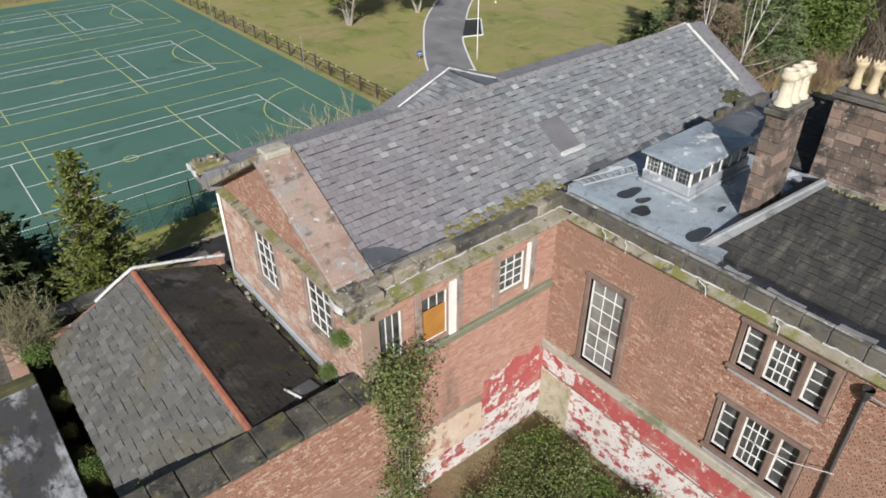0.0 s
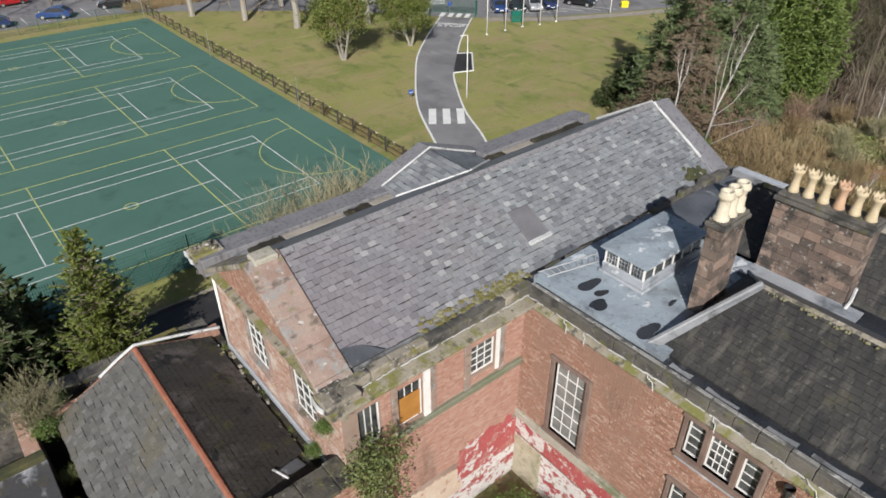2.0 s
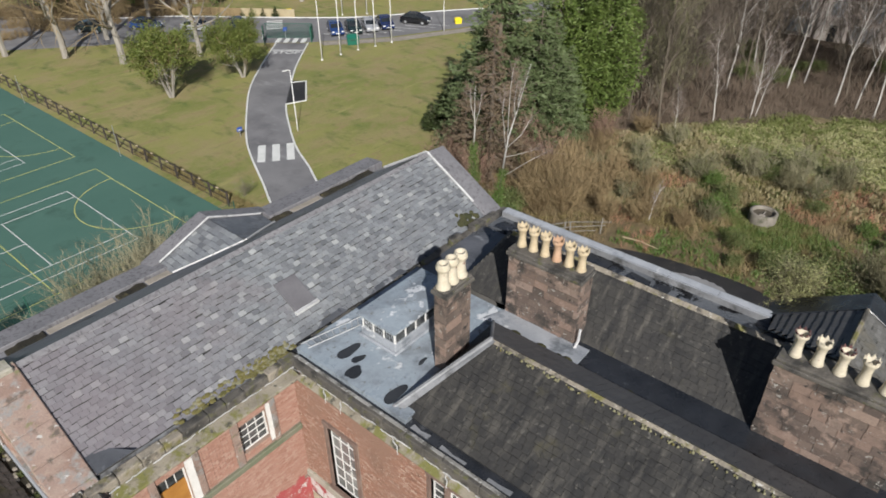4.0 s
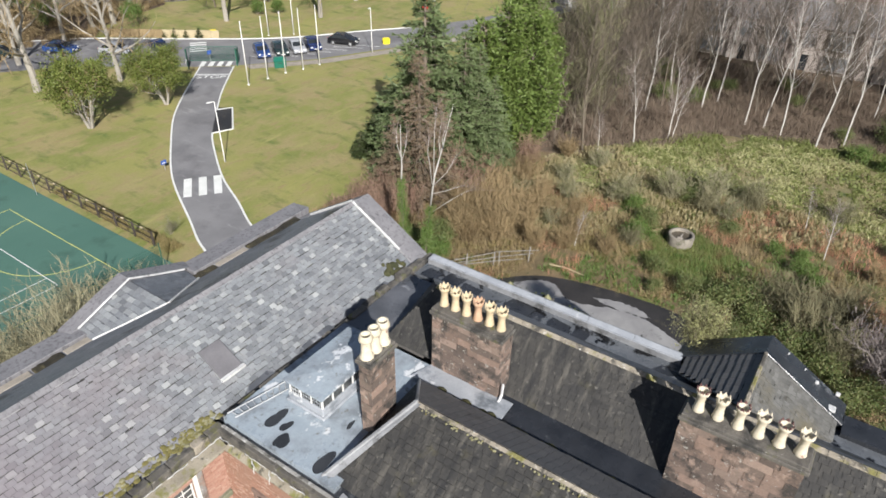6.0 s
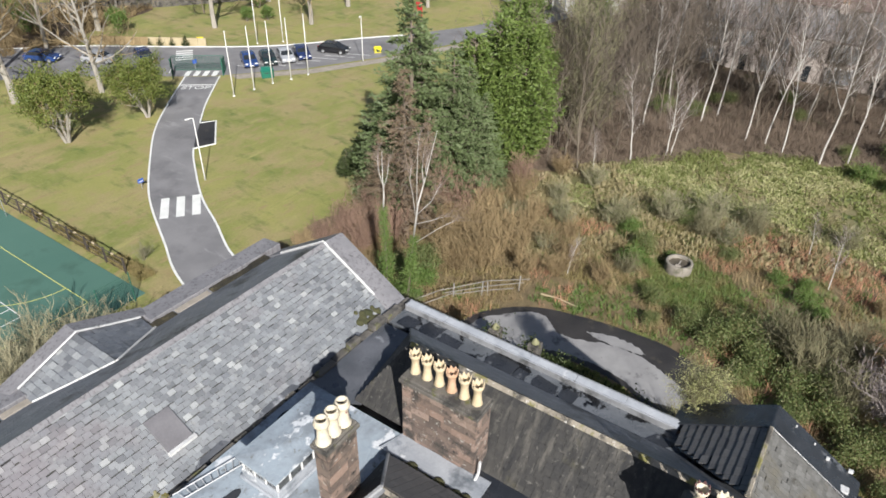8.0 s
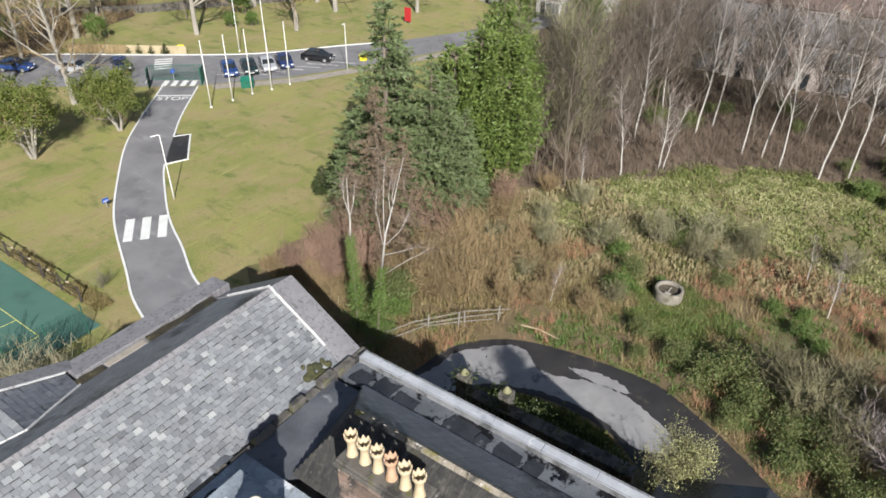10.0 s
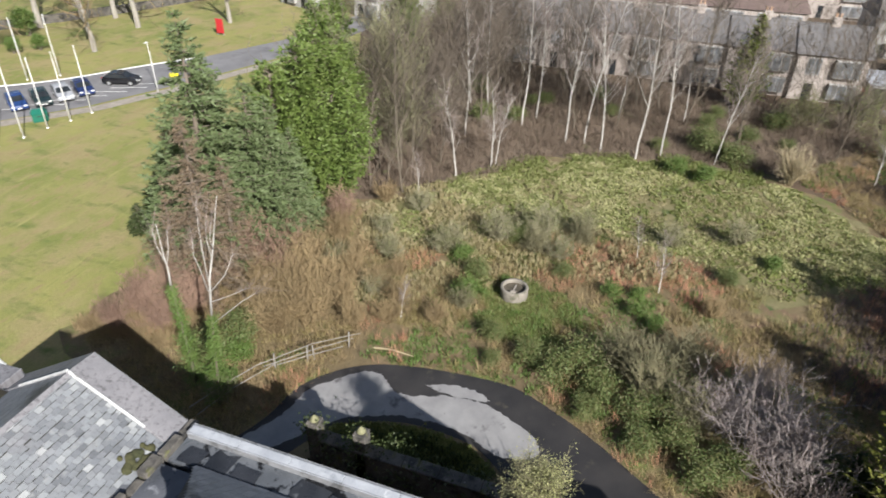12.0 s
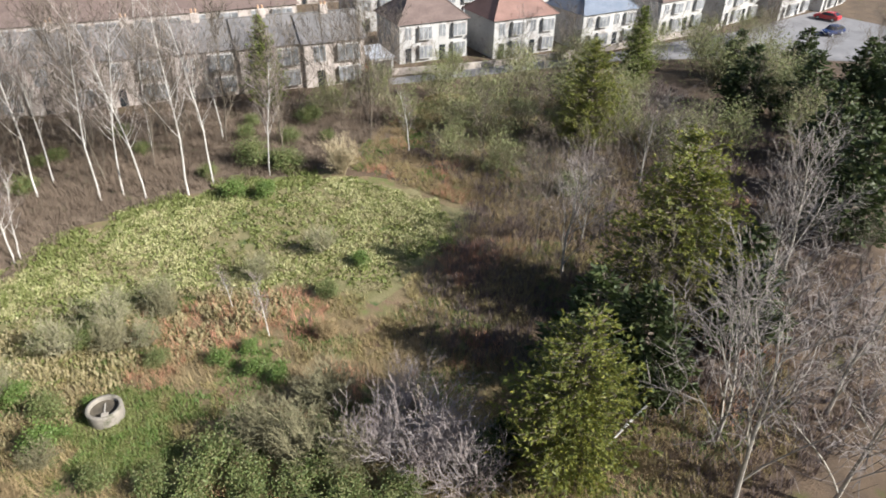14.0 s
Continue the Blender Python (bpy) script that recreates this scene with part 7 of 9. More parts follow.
def ivied_birch(at, trunk, limbs, ivy, seed, label):
    """A birch with an ivy-clad foot; limbs are (sideways, height) lines across the slope."""
    rg = random.Random(seed)
    root = thing("ivied_birch", (at[0], at[1], 0), label, "tree", "birches")
    side, deep = Vector((0.577, -0.817, 0)), Vector((0.817, 0.577, 0))
    def line(pts, bend):
        return [side * u + deep * (bend * i) + Vector((0, 0, z)) for i, (u, z) in enumerate(pts)]
    path = line(trunk, 0.04)
    Shape().tube(path[:2], [0.1, 0.065], 8).make("trunk", M_bark, root, "dark trunk under ivy", smooth=True)
    Shape().tube(path[1:], [0.065 - 0.055 * i / (len(path) - 2) for i in range(len(path) - 1)], 8).make("stem", M_birch, root, "white peeling bark", smooth=True)
    twigs = Shape()
    for pts in limbs:
        pts = line(pts, rg.uniform(-0.25, 0.25))
        Shape().tube(pts, [0.026 - 0.02 * i / (len(pts) - 1) for i in range(len(pts))], 6).make("limb", M_birch, root, smooth=True)
        for k in range(16):
            c = pts[-2].lerp(pts[-1], rg.uniform(0.1, 1.0))
            d = (pts[-1] - pts[-2]).normalized() + Vector((rg.gauss(0, 0.5), rg.gauss(0, 0.5), rg.uniform(-0.2, 0.5)))
            twigs.tube([c, c + d * rg.uniform(0.2, 0.5), c + d * rg.uniform(0.6, 1.0) + Vector((0, 0, -0.1))], [0.01, 0.007, 0.003], 3, caps=False)
    tagged(twigs.make("crown", M_twig_birch, root), kind="stuff")
    cen = []
    for k in range(300):
        f = rg.random() ** 0.9
        z = 0.2 + f * ivy
        wide = 0.5 * (1 - f) ** 1.3 + 0.1
        cen.append(side * (trunk[0][0] + (trunk[1][0] - trunk[0][0]) * f + rg.gauss(0, wide * 0.7)) + deep * rg.gauss(0, wide * 0.7) + Vector((0, 0, z)))
    leaf_cloud(cen, 20, 0.2, 0.075, rg).make("ivy", M_leaf_bright, root, "bright ivy climbing the trunk")
    return root


ivied_birch((35.9, 17.9), [(-0.9, -0.1), (-0.3, 6.4), (-0.05, 8.6), (0.2, 9.6), (0.45, 10.6), (0.7, 11.8), (1.05, 13.3)],
            [[(-0.2, 8.0), (-0.35, 9.4), (-0.5, 10.3), (-0.42, 11.3)], [(-0.1, 8.3), (-0.1, 10.5), (-0.06, 11.8), (0.05, 13.0)], [(0.45, 10.5), (0.4, 11.2), (0.62, 12.2)], [(-0.15, 7.9), (0.75, 8.85), (1.3, 10.0)],
             [(-0.2, 7.3), (0.8, 7.65), (1.85, 8.1)], [(-0.28, 5.9), (1.3, 7.2), (2.35, 7.95)], [(0.3, 10.0), (0.2, 10.9), (0.3, 11.9)]], 6.2, 65, "white forked birch with ivy round its foot")
ivied_birch((36.1, 20.8), [(0.1, -0.1), (0.0, 7.4), (0.05, 8.4), (0.0, 9.3), (0.0, 11.2)], [[(0.02, 8.6), (0.3, 9.6), (0.4, 10.6)], [(0.0, 9.0), (-0.25, 9.9), (-0.3, 10.7)]], 7.2, 77, "thin birch thickly grown with ivy")


thick = place(bare_tree("hazel", 12.0, 0.07, dict(BARE, kids=(15, 6, 5), start=(0.06, 0.12, 0.1), least=0.018, wander=(0.06, 0.12, 0.18, 0.2), angle=((18, 42), (22, 48), (25, 60))), M_bark_wood, M_twig_wood, 66), (72, 21), "leafless brown tree of the wood", "tree", "woodland trees")
tall = place(bare_tree("alder", 14.0, 0.13, dict(BARE, kids=(15, 7, 6), start=(0.1, 0.12, 0.1), least=0.02, angle=((20, 45), (25, 50), (25, 60))), M_bark_wood, M_twig_tall, 94), (66.6, 20.6), "tall olive-brown leafless alder", "tree", "alders")
for x, y, turn, size in ((65.6, 22.4, 60, 0.85), (67.6, 24.4, 140, 0.9), (64.6, 21.0, 220, 0.6), (70.0, 22.0, 300, 0.9), (72.6, 24.6, 90, 0.95), (68.0, 20.0, 180, 0.75)):
    again(tall, (x, y), turn, size)
rgw = random.Random(67)
spots = [(64 + 4.1 * (i % 9) + rgw.uniform(-1.6, 1.6), 18.0 + 3.4 * (i // 9) + rgw.uniform(-1.5, 1.5)) for i in range(22)]
spots += [(82 + rgw.uniform(0, 16), rgw.uniform(-24, 26)) for _ in range(36)]
for x, y in spots:
    again(thick, (x, y), rgw.uniform(0, 360), rgw.uniform(0.9, 1.4), lean=(rgw.uniform(-4, 4), rgw.uniform(-4, 4)))
oliv = place(stems("goat_willow", 5.0, 22, M_twig_olive, 68, 0.8, M_leaf_olive, 1500, 0.16), (84, -28), "olive-green budding willow thicket", "shrub", "willows by the houses")
for x, y, turn, size in ((80, -30.5, 40, 1.0), (87, -24, 80, 0.9), (82.5, -35, 140, 0.9), (88, -33, 200, 1.1), (86, -42, 250, 1.1), (80, -46, 20, 1.0), (75, -45, 60, 0.9), (72, -49, 160, 1.0), (92, -40, 300, 1.1), (84, -50, 90, 1.1), (90, -48, 70, 1.1), (95, -30, 160, 1.0), (95, -22, 30, 0.9), (93, -16, 310, 0.9), (76.8, -25.6, 70, 0.85), (73.5, -29, 190, 0.8), (70.8, -46.5, 240, 1.1), (70, -53.5, 10, 1.1), (78, -38, 120, 0.9), (66, -44, 300, 0.8), (100, -34, 40, 0.9), (101, -44, 130, 0.9), (101, -54, 200, 0.9), (102, -64, 280, 1.0), (102, -74, 20, 1.0), (103, -85, 90, 1.0)):
    again(oliv, (x, y), turn, size)
sallow = thing("sallow_tree")
rgs = random.Random(95)
wood, fine, tips = Shape(), Shape(), []
for k in range(5):
    a = 2 * math.pi * k / 5
    top = Vector((0.3 * math.cos(a), 0.3 * math.sin(a), 9.2 + rgs.uniform(-0.3, 0.3)))
    wood.tube([(0.12 * math.cos(a), 0.12 * math.sin(a), -0.1), (0.2 * math.cos(a), 0.2 * math.sin(a), 5), top], [0.07, 0.055, 0.035], 5, caps=False)
    for _ in range(12):
        b, f = rgs.uniform(0, 2 * math.pi), rgs.uniform(0, 0.42)
        tips += grow((fine,), fine, top, Vector((math.cos(b) * f, math.sin(b) * f, 1)), rgs.uniform(1.2, 2.2), 0.018, 0, rgs, dict(SHRUB, least=0.009))
wood.make("trunk", M_bark_grey, sallow)
fine.make("branchwork", M_twig_olive, sallow)
leaf_cloud([rgs.choice(tips) for _ in range(620)], 9, 0.17, 0.055, rgs).make("crown", M_leaf_pale, sallow)
place(sallow, (28.5, -0.8), "pale budding sallow tree against the building", "tree")
for x, y, turn, size in ((104.6, -36, 20, 0.5), (104.2, -43, 80, 0.55), (104.0, -52, 140, 0.5), (104.6, -57, 200, 0.45), (106.5, -67, 260, 0.55), (108.5, -73, 310, 0.5), (110.0, -84, 30, 0.5), (111.5, -97, 90, 0.5)):
    again(oliv, (x, y), turn, size, "olive garden hedge bush before the houses")
for x, y, turn, size in ((120, -26, 0, 0.9), (121, -41, 60, 0.8), (120, -54.5, 120, 0.9), (124, -69.5, 180, 0.9), (127, -84, 240, 0.9), (129, -97.5, 300, 0.9), (124, -19, 30, 0.8), (140, -40, 90, 1.1), (148, -100, 210, 1.1), (150, -50, 270, 1.1), (141, 24, 330, 1.1), (122, 26, 20, 1.0), (113, 33, 80, 1.2), (107, 36, 140, 1.1), (113, 51, 200, 1.2), (127, 52, 260, 1.2)):
    again(oliv, (x, y), turn, size, "olive garden bushes among the houses")
place(stems("dogwood", 3.6, 70, M_twig_straw, 69, 0.55), (77.9, -14.2), "rounded straw-coloured leafless bush", "shrub")
rgh = random.Random(77)
for x, y in [(rgh.uniform(60, 98), rgh.uniform(-58, -24)) for _ in range(12)] + [(rgh.uniform(44, 66), rgh.uniform(-50, -22)) for _ in range(8)] + [(rgh.uniform(92, 104), rgh.uniform(-90, -50)) for _ in range(10)] + [(rgh.uniform(66, 96), rgh.uniform(-95, -62)) for _ in range(16)]:
    again(thick, (x, y), rgh.uniform(0, 360), rgh.uniform(0.4, 0.75))
for x, y, turn, size in ((88, -66, 20, 1.3), (94, -70, 60, 1.2), (83, -70, 100, 1.4), (76, -66, 10, 1.3), (90, -76, 200, 1.1), (69, -62, 300, 1.2), (97, -62, 90, 1.1), (98, -52, 0, 1.0)):
    again(oliv, (x, y), turn, size)
hedge = place(bare_tree("ash_tree", 12, 0.13, dict(BARE, kids=(13, 7, 7), start=(0.1, 0.15, 0.1), angle=((20, 45), (25, 50), (25, 60))), M_bark_grey, M_twig_grey, 70), (55.6, -26.0), "grey leafless ash tree in the scrub", "tree", "grey bare trees", 0, 0.8)
for x, y, turn, size in ((35.0, -24.8, 60, 1.1), (38.5, -26.5, 150, 1.0), (33.0, -29, 250, 1.0), (44, -33, 20, 1.0), (59.5, -30, 200, 0.7), (50, -42, 110, 1.0), (66, -40, 30, 0.8), (38, -34, 310, 1.0), (97, -42, 10, 0.8), (93, -58, 80, 0.9)):
    again(hedge, (x, y), turn, size)
haw = place(stems("hawthorn", 5.4, 34, M_twig_pink, 71, 1.15), (42.4, -9.9), "pale grey tangled leafless hawthorn", "shrub", "hawthorns")
again(haw, (39.8, -12.0), 90, 0.8)
again(haw, (46.2, -11.4), 190, 0.7)
again(haw, (44.2, -8.4), 290, 0.75)
ol2 = place(stems("elder", 3.6, 38, M_twig_olive, 72, 0.85), (44.6, -4.6), "leafless olive-stemmed elder bush", "shrub", "elders")
for x, y, turn, size in ((46.5, -2.8, 60, 0.9), (43.4, -7.0, 120, 0.8), (48.5, -6.5, 200, 0.9), (34.6, 0.4, 20, 0.75), (35.6, 18.5, 80, 0.5), (49, 8.5, 200, 0.5), (57.5, 5.5, 300, 0.6), (60, 2.0, 80, 0.6)):
    again(ol2, (x, y), turn, size)
mead = place(stems("sallow_bush", 3.0, 26, M_twig_haze, 96, 0.95, M_leaf_olive, 1100, 0.085), (59.8, 5.4), "olive-brown half-bare bush in the clearing", "shrub", "clearing bushes")
for x, y, turn, size in ((55.4, 11.4, 60, 0.8), (58.2, 8.4, 120, 0.9), (61.6, 2.4, 200, 0.8), (54.8, 12.2, 20, 0.6), (57.2, 3.4, 270, 0.7), (62.4, -4.6, 40, 0.7), (64.6, -9.6, 150, 0.8), (60.2, 16.0, 310, 0.7), (52.6, 15.4, 90, 0.7), (50.2, 18.6, 230, 0.7), (55.8, 17.4, 10, 0.6), (48.2, 14.8, 180, 0.6)):
    again(mead, (x, y), turn, size)
bram = place(leafy_tree("bramble", 1.9, 0.03, M_leaf_mixed, 73, 210, 18, 0.105, 0.34, crown=(0.1, 0.1), trunks=7), (44.6, 0.9), "dark green leafy bramble mound by the drive", "shrub", "brambles")
for x, y, turn, size in ((43.9, -1.6, 50, 1.0), (45.9, -0.2, 110, 1.1), (42.9, -3.9, 160, 0.9), (45.3, 2.9, 200, 0.8), (46.6, 5.6, 250, 0.7), (44.4, 5.0, 20, 0.5), (52.8, 8.6, 70, 0.8), (58.6, 7.0, 130, 0.8), (60.6, 6.4, 190, 0.7), (58.8, -8.8, 60, 0.7), (55.2, 2.6, 330, 0.6), (39.9, 20.4, 10, 1.0), (38.6, 21.6, 90, 1.1), (41.2, 21.0, 40, 0.9), (41.6, -6.2, 80, 0.9), (40.6, -4.4, 200, 0.8), (42.2, -1.2, 20, 0.7), (39.6, -7.6, 120, 0.9), (43.6, -5.6, 290, 1.0), (40.8, -9.0, 250, 0.9), (37.6, -9.6, 60, 0.8), (82.5, -6.2, 40, 1.4), (80.2, -9.2, 100, 1.2), (100, -24, 0, 1.6), (67, -33, 0, 1.2)):
    again(bram, (x, y), turn, size)
rgu = random.Random(106)
for i in range(16):
    again(bram, (rgu.uniform(80, 94), rgu.uniform(-16, 24)), rgu.uniform(0, 360), rgu.uniform(0.6, 1.2), "dark green bramble under the birches")
green = place(leafy_tree("evergreen_shrub", 1.7, 0.03, M_leaf_bright, 74, 160, 17, 0.11, 0.34, crown=(0.1, 0.1), trunks=6), (50.2, 8.6), "fresh green leafy shrub in the scrub", "shrub", "green shrubs")
for x, y, turn, size in ((50.9, 7.6, 90, 0.35), (52.8, 6.4, 250, 0.4), (54.6, 10.4, 10, 0.8), (52.4, -3.0, 120, 0.7), (51.4, -4.2, 220, 0.6), (54.0, -1.0, 100, 0.7), (54.6, -2.8, 10, 0.6), (62, -12, 50, 0.7), (38.9, 19.6, 200, 0.9), (76.2, -4.0, 140, 1.0), (75.4, -6.6, 20, 1.0)):
    again(green, (x, y), turn, size)

# courtyard shrubs, the climber on the wall and weeds on the walls
for i, (x, y, turn, size) in enumerate(((12.2, 10.0, 0, 0.75), (10.9, 9.9, 60, 0.7), (11.5, 8.7, 130, 0.85), (9.7, 9.3, 200, 0.7), (12.2, 7.4, 250, 0.65), (10.3, 8.0, 300, 0.75), (8.6, 9.6, 30, 0.55), (12.4, 8.8, 80, 0.65), (9.0, 8.3, 150, 0.65), (9.4, 7.0, 20, 0.75), (11.0, 6.4, 110, 0.8), (12.4, 5.9, 220, 0.7), (8.0, 7.6, 310, 0.7), (10.0, 5.4, 70, 0.8))):
    again(bram if i % 4 else green, (x, y), turn, size, "overgrown leafy shrub filling the courtyard")
sheet("courtyard", [(-8, 0), (13.7, 0), (13.7, 11.75), (-8, 11.75)], 0.008, M_soil, "overgrown earth of the courtyard")
rgc = random.Random(75)
ivy = thing("climbing_shrub", (6.75, AY0 - 0.75, 0), "green climbing shrub up the yard wall corner", "climber")
s = Shape()
for k in range(7):
    x = rgc.uniform(-0.4, 0.4)
    s.tube([(x * 0.3, 0.1, 0), (x * 0.7, 0.0, 2.2), (x, -0.05, 4.2), (x * 1.3 + rgc.uniform(-0.4, 0.4), -0.1, rgc.uniform(6.0, 7.6))], [0.04, 0.03, 0.02, 0.008], 4)
s.make("stem", M_bark, ivy)
cen = [Vector((rgc.gauss(0, 0.34), rgc.uniform(-0.35, 0.1), rgc.uniform(0.3, 6.6))) for _ in range(100)] + [Vector((rgc.gauss(0.05, 0.48), rgc.uniform(-0.4, 0.4), rgc.gauss(6.6, 0.5))) for _ in range(70)]
leaf_cloud(cen, 34, 0.3, 0.095, rgc).make("foliage", M_leaf_mixed, ivy)
for i, (x, y, z, size) in enumerate(((6.0, 12.6, 7.2, 0.32), (-0.7, 21.4, 4.2, 0.5), (-0.1, 22.3, 4.4, 0.4), (6.0, 13.6, 5.2, 0.3), (-0.7, 15.6, 4.0, 0.35), (0.2, 13.2, 4.8, 0.3))):
    again(green, (x, y, z), 60 * i, size, "green weeds rooted in the masonry")
again(ol2, (-0.9, 21.9, 4.3), 40, 0.6, "dry weed stems on the wall")
for i, (x, y, z, size) in enumerate(((-0.7, 13.4, 3.7, 0.22), (-0.75, 14.5, 3.7, 0.2), (-0.6, 15.4, 3.8, 0.2), (-0.7, 16.6, 3.7, 0.24), (-0.8, 17.9, 3.7, 0.22), (-0.6, 19.2, 3.8, 0.28), (5.95, 20.6, 5.05, 0.14), (5.9, 15.2, 5.05, 0.1), (5.95, 17.4, 5.05, 0.1), (5.95, 18.8, 5.05, 0.12))):
    again(bram, (x, y, z), 70 * i, size, "dark weeds rooted between the outbuildings")

for x, y, turn, size in ((36.7, 20.0, 10, 0.75), (37.2, 19.0, 90, 0.5)):
    again(green, (x, y), turn, size, "bright ivy mound below the birches")


# ground cover that nobody could count
def cover(name, label, outline, count, height, material, seed, blades=7, width=0.035, keep=None, lean=0.6, fray=False, stem=False):
    rg = random.Random(seed)
    xs, ys = [p[0] for p in outline], [p[1] for p in outline]

    def inside(x, y):
        hit = False
        for (x0, y0), (x1, y1) in zip(outline, outline[1:] + outline[:1]):
            if (y0 > y) != (y1 > y) and x < (x1 - x0) * (y - y0) / (y1 - y0) + x0:
                hit = not hit
        return hit

    s, made = Shape(), 0
    while made < count:
        x, y = rg.uniform(min(xs), max(xs)), rg.uniform(min(ys), max(ys))
        made += 1
        wob = 2.4 if fray else 0
        if not inside(x + wob * noise.noise(Vector((x * 0.4, y * 0.4, 5))), y + wob * noise.noise(Vector((x * 0.4, y * 0.4, 9)))) or (keep and not keep(x, y)):
            continue
        hh = height * rg.uniform(0.5, 1.3)
        for _ in range(blades):
            a, f = rg.uniform(0, 2 * math.pi), rg.uniform(0.1, lean)
            d = Vector((math.cos(a) * f, math.sin(a) * f, 1)).normalized()
            e = Vector((-math.sin(a), math.cos(a), 0)) * width * rg.uniform(0.6, 1.5)
            p = Vector((x + rg.gauss(0, 0.14), y + rg.gauss(0, 0.14), 0))
            t = p + d * hh * rg.uniform(0.6, 1.1)
            if stem:
                s.add([p - e, p + e, t], [(0, 1, 2)])
                continue
            m = p.lerp(t, 0.55) + Vector((0, 0, hh * 0.1))
            s.add([p - e * 0.6, p + e * 0.6, m + e, t, m - e], [(0, 1, 2, 3, 4)])
    ob = tagged(s.make(name, material), label, "undergrowth", "", "stuff")
    return ob


LOOP_EDGE = [(p.x + 0.15, p.y) for p in OUTER[::3]] + [(20, -22), (20, 27)]


def off_drive(x, y):
    """True away from the back drive and the building."""
    inside, ring = False, LOOP_EDGE
    for (x0, y0), (x1, y1) in zip(ring, ring[1:] + ring[:1]):
        if (y0 > y) != (y1 > y) and x < (x1 - x0) * (y - y0) / (y1 - y0) + x0:
            inside = not inside
    return not inside and (x - 51.6) ** 2 + (y - 5.5) ** 2 > 2.6


def patch(x, y, scale, level, shift=0.0):
    return noise.noise(Vector((x * scale + shift, y * scale - shift, 0.3))) > level


SCRUB = [(37, 30), (43, 30), (50, 26), (60, 24.5), (59, 21), (54, 19), (56, 10.7), (62, 1), (60, -8), (57.4, -12), (66, -24.5), (74, -19), (80, -14), (96, -30), (88, -48), (60, -50), (36, -30), (34, -14), (36, -8), (40, -2), (42, 3), (42, 8), (41.5, 12), (37, 14), (33, 17), (31, 24)]
MEADOW = [(67.8, 13.6), (74.2, 8.0), (78.1, -3.1), (77.5, -11.3), (73.5, -18.5), (66.3, -22.6), (58.0, -12.1), (60.1, -8.1), (62.2, 0.8), (55.8, 8.7), (54.5, 14), (58, 18), (62, 17)]
WOODS = [(60, 22), (68, 13), (75, 8.5), (79, -3), (79, -13), (95, -28), (100, 10), (95, 36), (60, 33)]
NEAR_WELL = [(43.9, 2.6, 1.5), (43.0, -1.4, 1.6), (41.6, -4.2, 1.6), (44.2, 6.4, 1.3), (43.6, 9.6, 1.1), (42.4, 12.4, 0.9), (39.6, -7.6, 1.4), (51.0, 5.0, 2.7), (49.2, 4.2, 2.4), (47.8, 3.0, 1.6), (52.6, -3.0, 2.4), (47.4, 6.8, 1.4), (54.6, 10.2, 1.6), (51.0, 1.2, 1.4)]


def lush(x, y):
    """True on the damp green patches of the scrub."""
    return any((x - a) ** 2 + (y - b) ** 2 < (r * (1 + 0.5 * noise.noise(Vector((x, y, 1.7))))) ** 2 for a, b, r in NEAR_WELL)


def rusty(x, y):
    """True on the strips of dead bracken along the clearing."""
    w = 1.6 * noise.noise(Vector((x * 0.3, y * 0.3, 2.2)))
    return 54.6 + w < x < 60.5 + w and -8.5 < y < 4.5 and patch(x, y, 0.6, -0.35, 5) or (x - 60.2) ** 2 + (y + 19.2) ** 2 < (3.4 + w) ** 2 or (x - 75.2) ** 2 + (y + 17.4) ** 2 < (2.2 + w) ** 2


def reddish(x, y):
    return patch(x, y, 0.2, 0.3, 9) or rusty(x, y)


cover("meadow_leaves", "low pale leaves of the clearing", MEADOW, 24000, 0.24, M_leaf_meadow, 81, 6, 0.05, lambda x, y: not rusty(x, y) and patch(x, y, 0.18, -0.12, 3) and patch(x, y, 0.3, -0.2) and patch(x, y, 1.1, -0.2, 40), fray=True)
cover("meadow_grass", "green grass among the pale leaves", MEADOW, 8500, 0.22, M_leaf_field, 90, 6, 0.07, lambda x, y: not patch(x, y, 0.3, 0.12) or not patch(x, y, 1.1, -0.1, 40), fray=True)
cover("meadow_straw", "flattened straw between the pale leaves", MEADOW, 16000, 0.3, M_leaf_tan, 104, 8, 0.026, lambda x, y: not rusty(x, y) and patch(x, y, 0.4, -0.15, 60), 1.8, stem=True)
cover("straw_fringe", "straw-coloured fringe of the clearing", [(46, 20), (52, 24), (60, 23), (66, 16), (60, 10), (63, 0), (59, -8), (54, 4), (50, 10), (46, 14)], 11000, 0.42, M_leaf_tan, 91, 6, 0.05, lambda x, y: patch(x, y, 0.25, -0.2, 7) and patch(x, y, 0.9, -0.15, 17))
cover("bramble_stems", "tangled brown bramble and bracken stems", SCRUB, 34000, 1.0, M_twig_brown, 82, 9, 0.014, lambda x, y: off_drive(x, y) and not lush(x, y) and not rusty(x, y) and patch(x, y, 0.16, -0.1, 3), 2.2, stem=True)
cover("red_stems", "reddish dead dock and willowherb stems", SCRUB, 26000, 0.9, M_twig_rust, 83, 9, 0.014, lambda x, y: off_drive(x, y) and not lush(x, y) and reddish(x, y), 1.2, stem=True)
cover("dry_grass", "straw-coloured dead grass tussocks", SCRUB, 46000, 0.55, M_leaf_straw, 84, 9, 0.024, lambda x, y: off_drive(x, y) and not lush(x, y) and not rusty(x, y) and patch(x, y, 0.3, -0.1, 14), 1.7, stem=True)
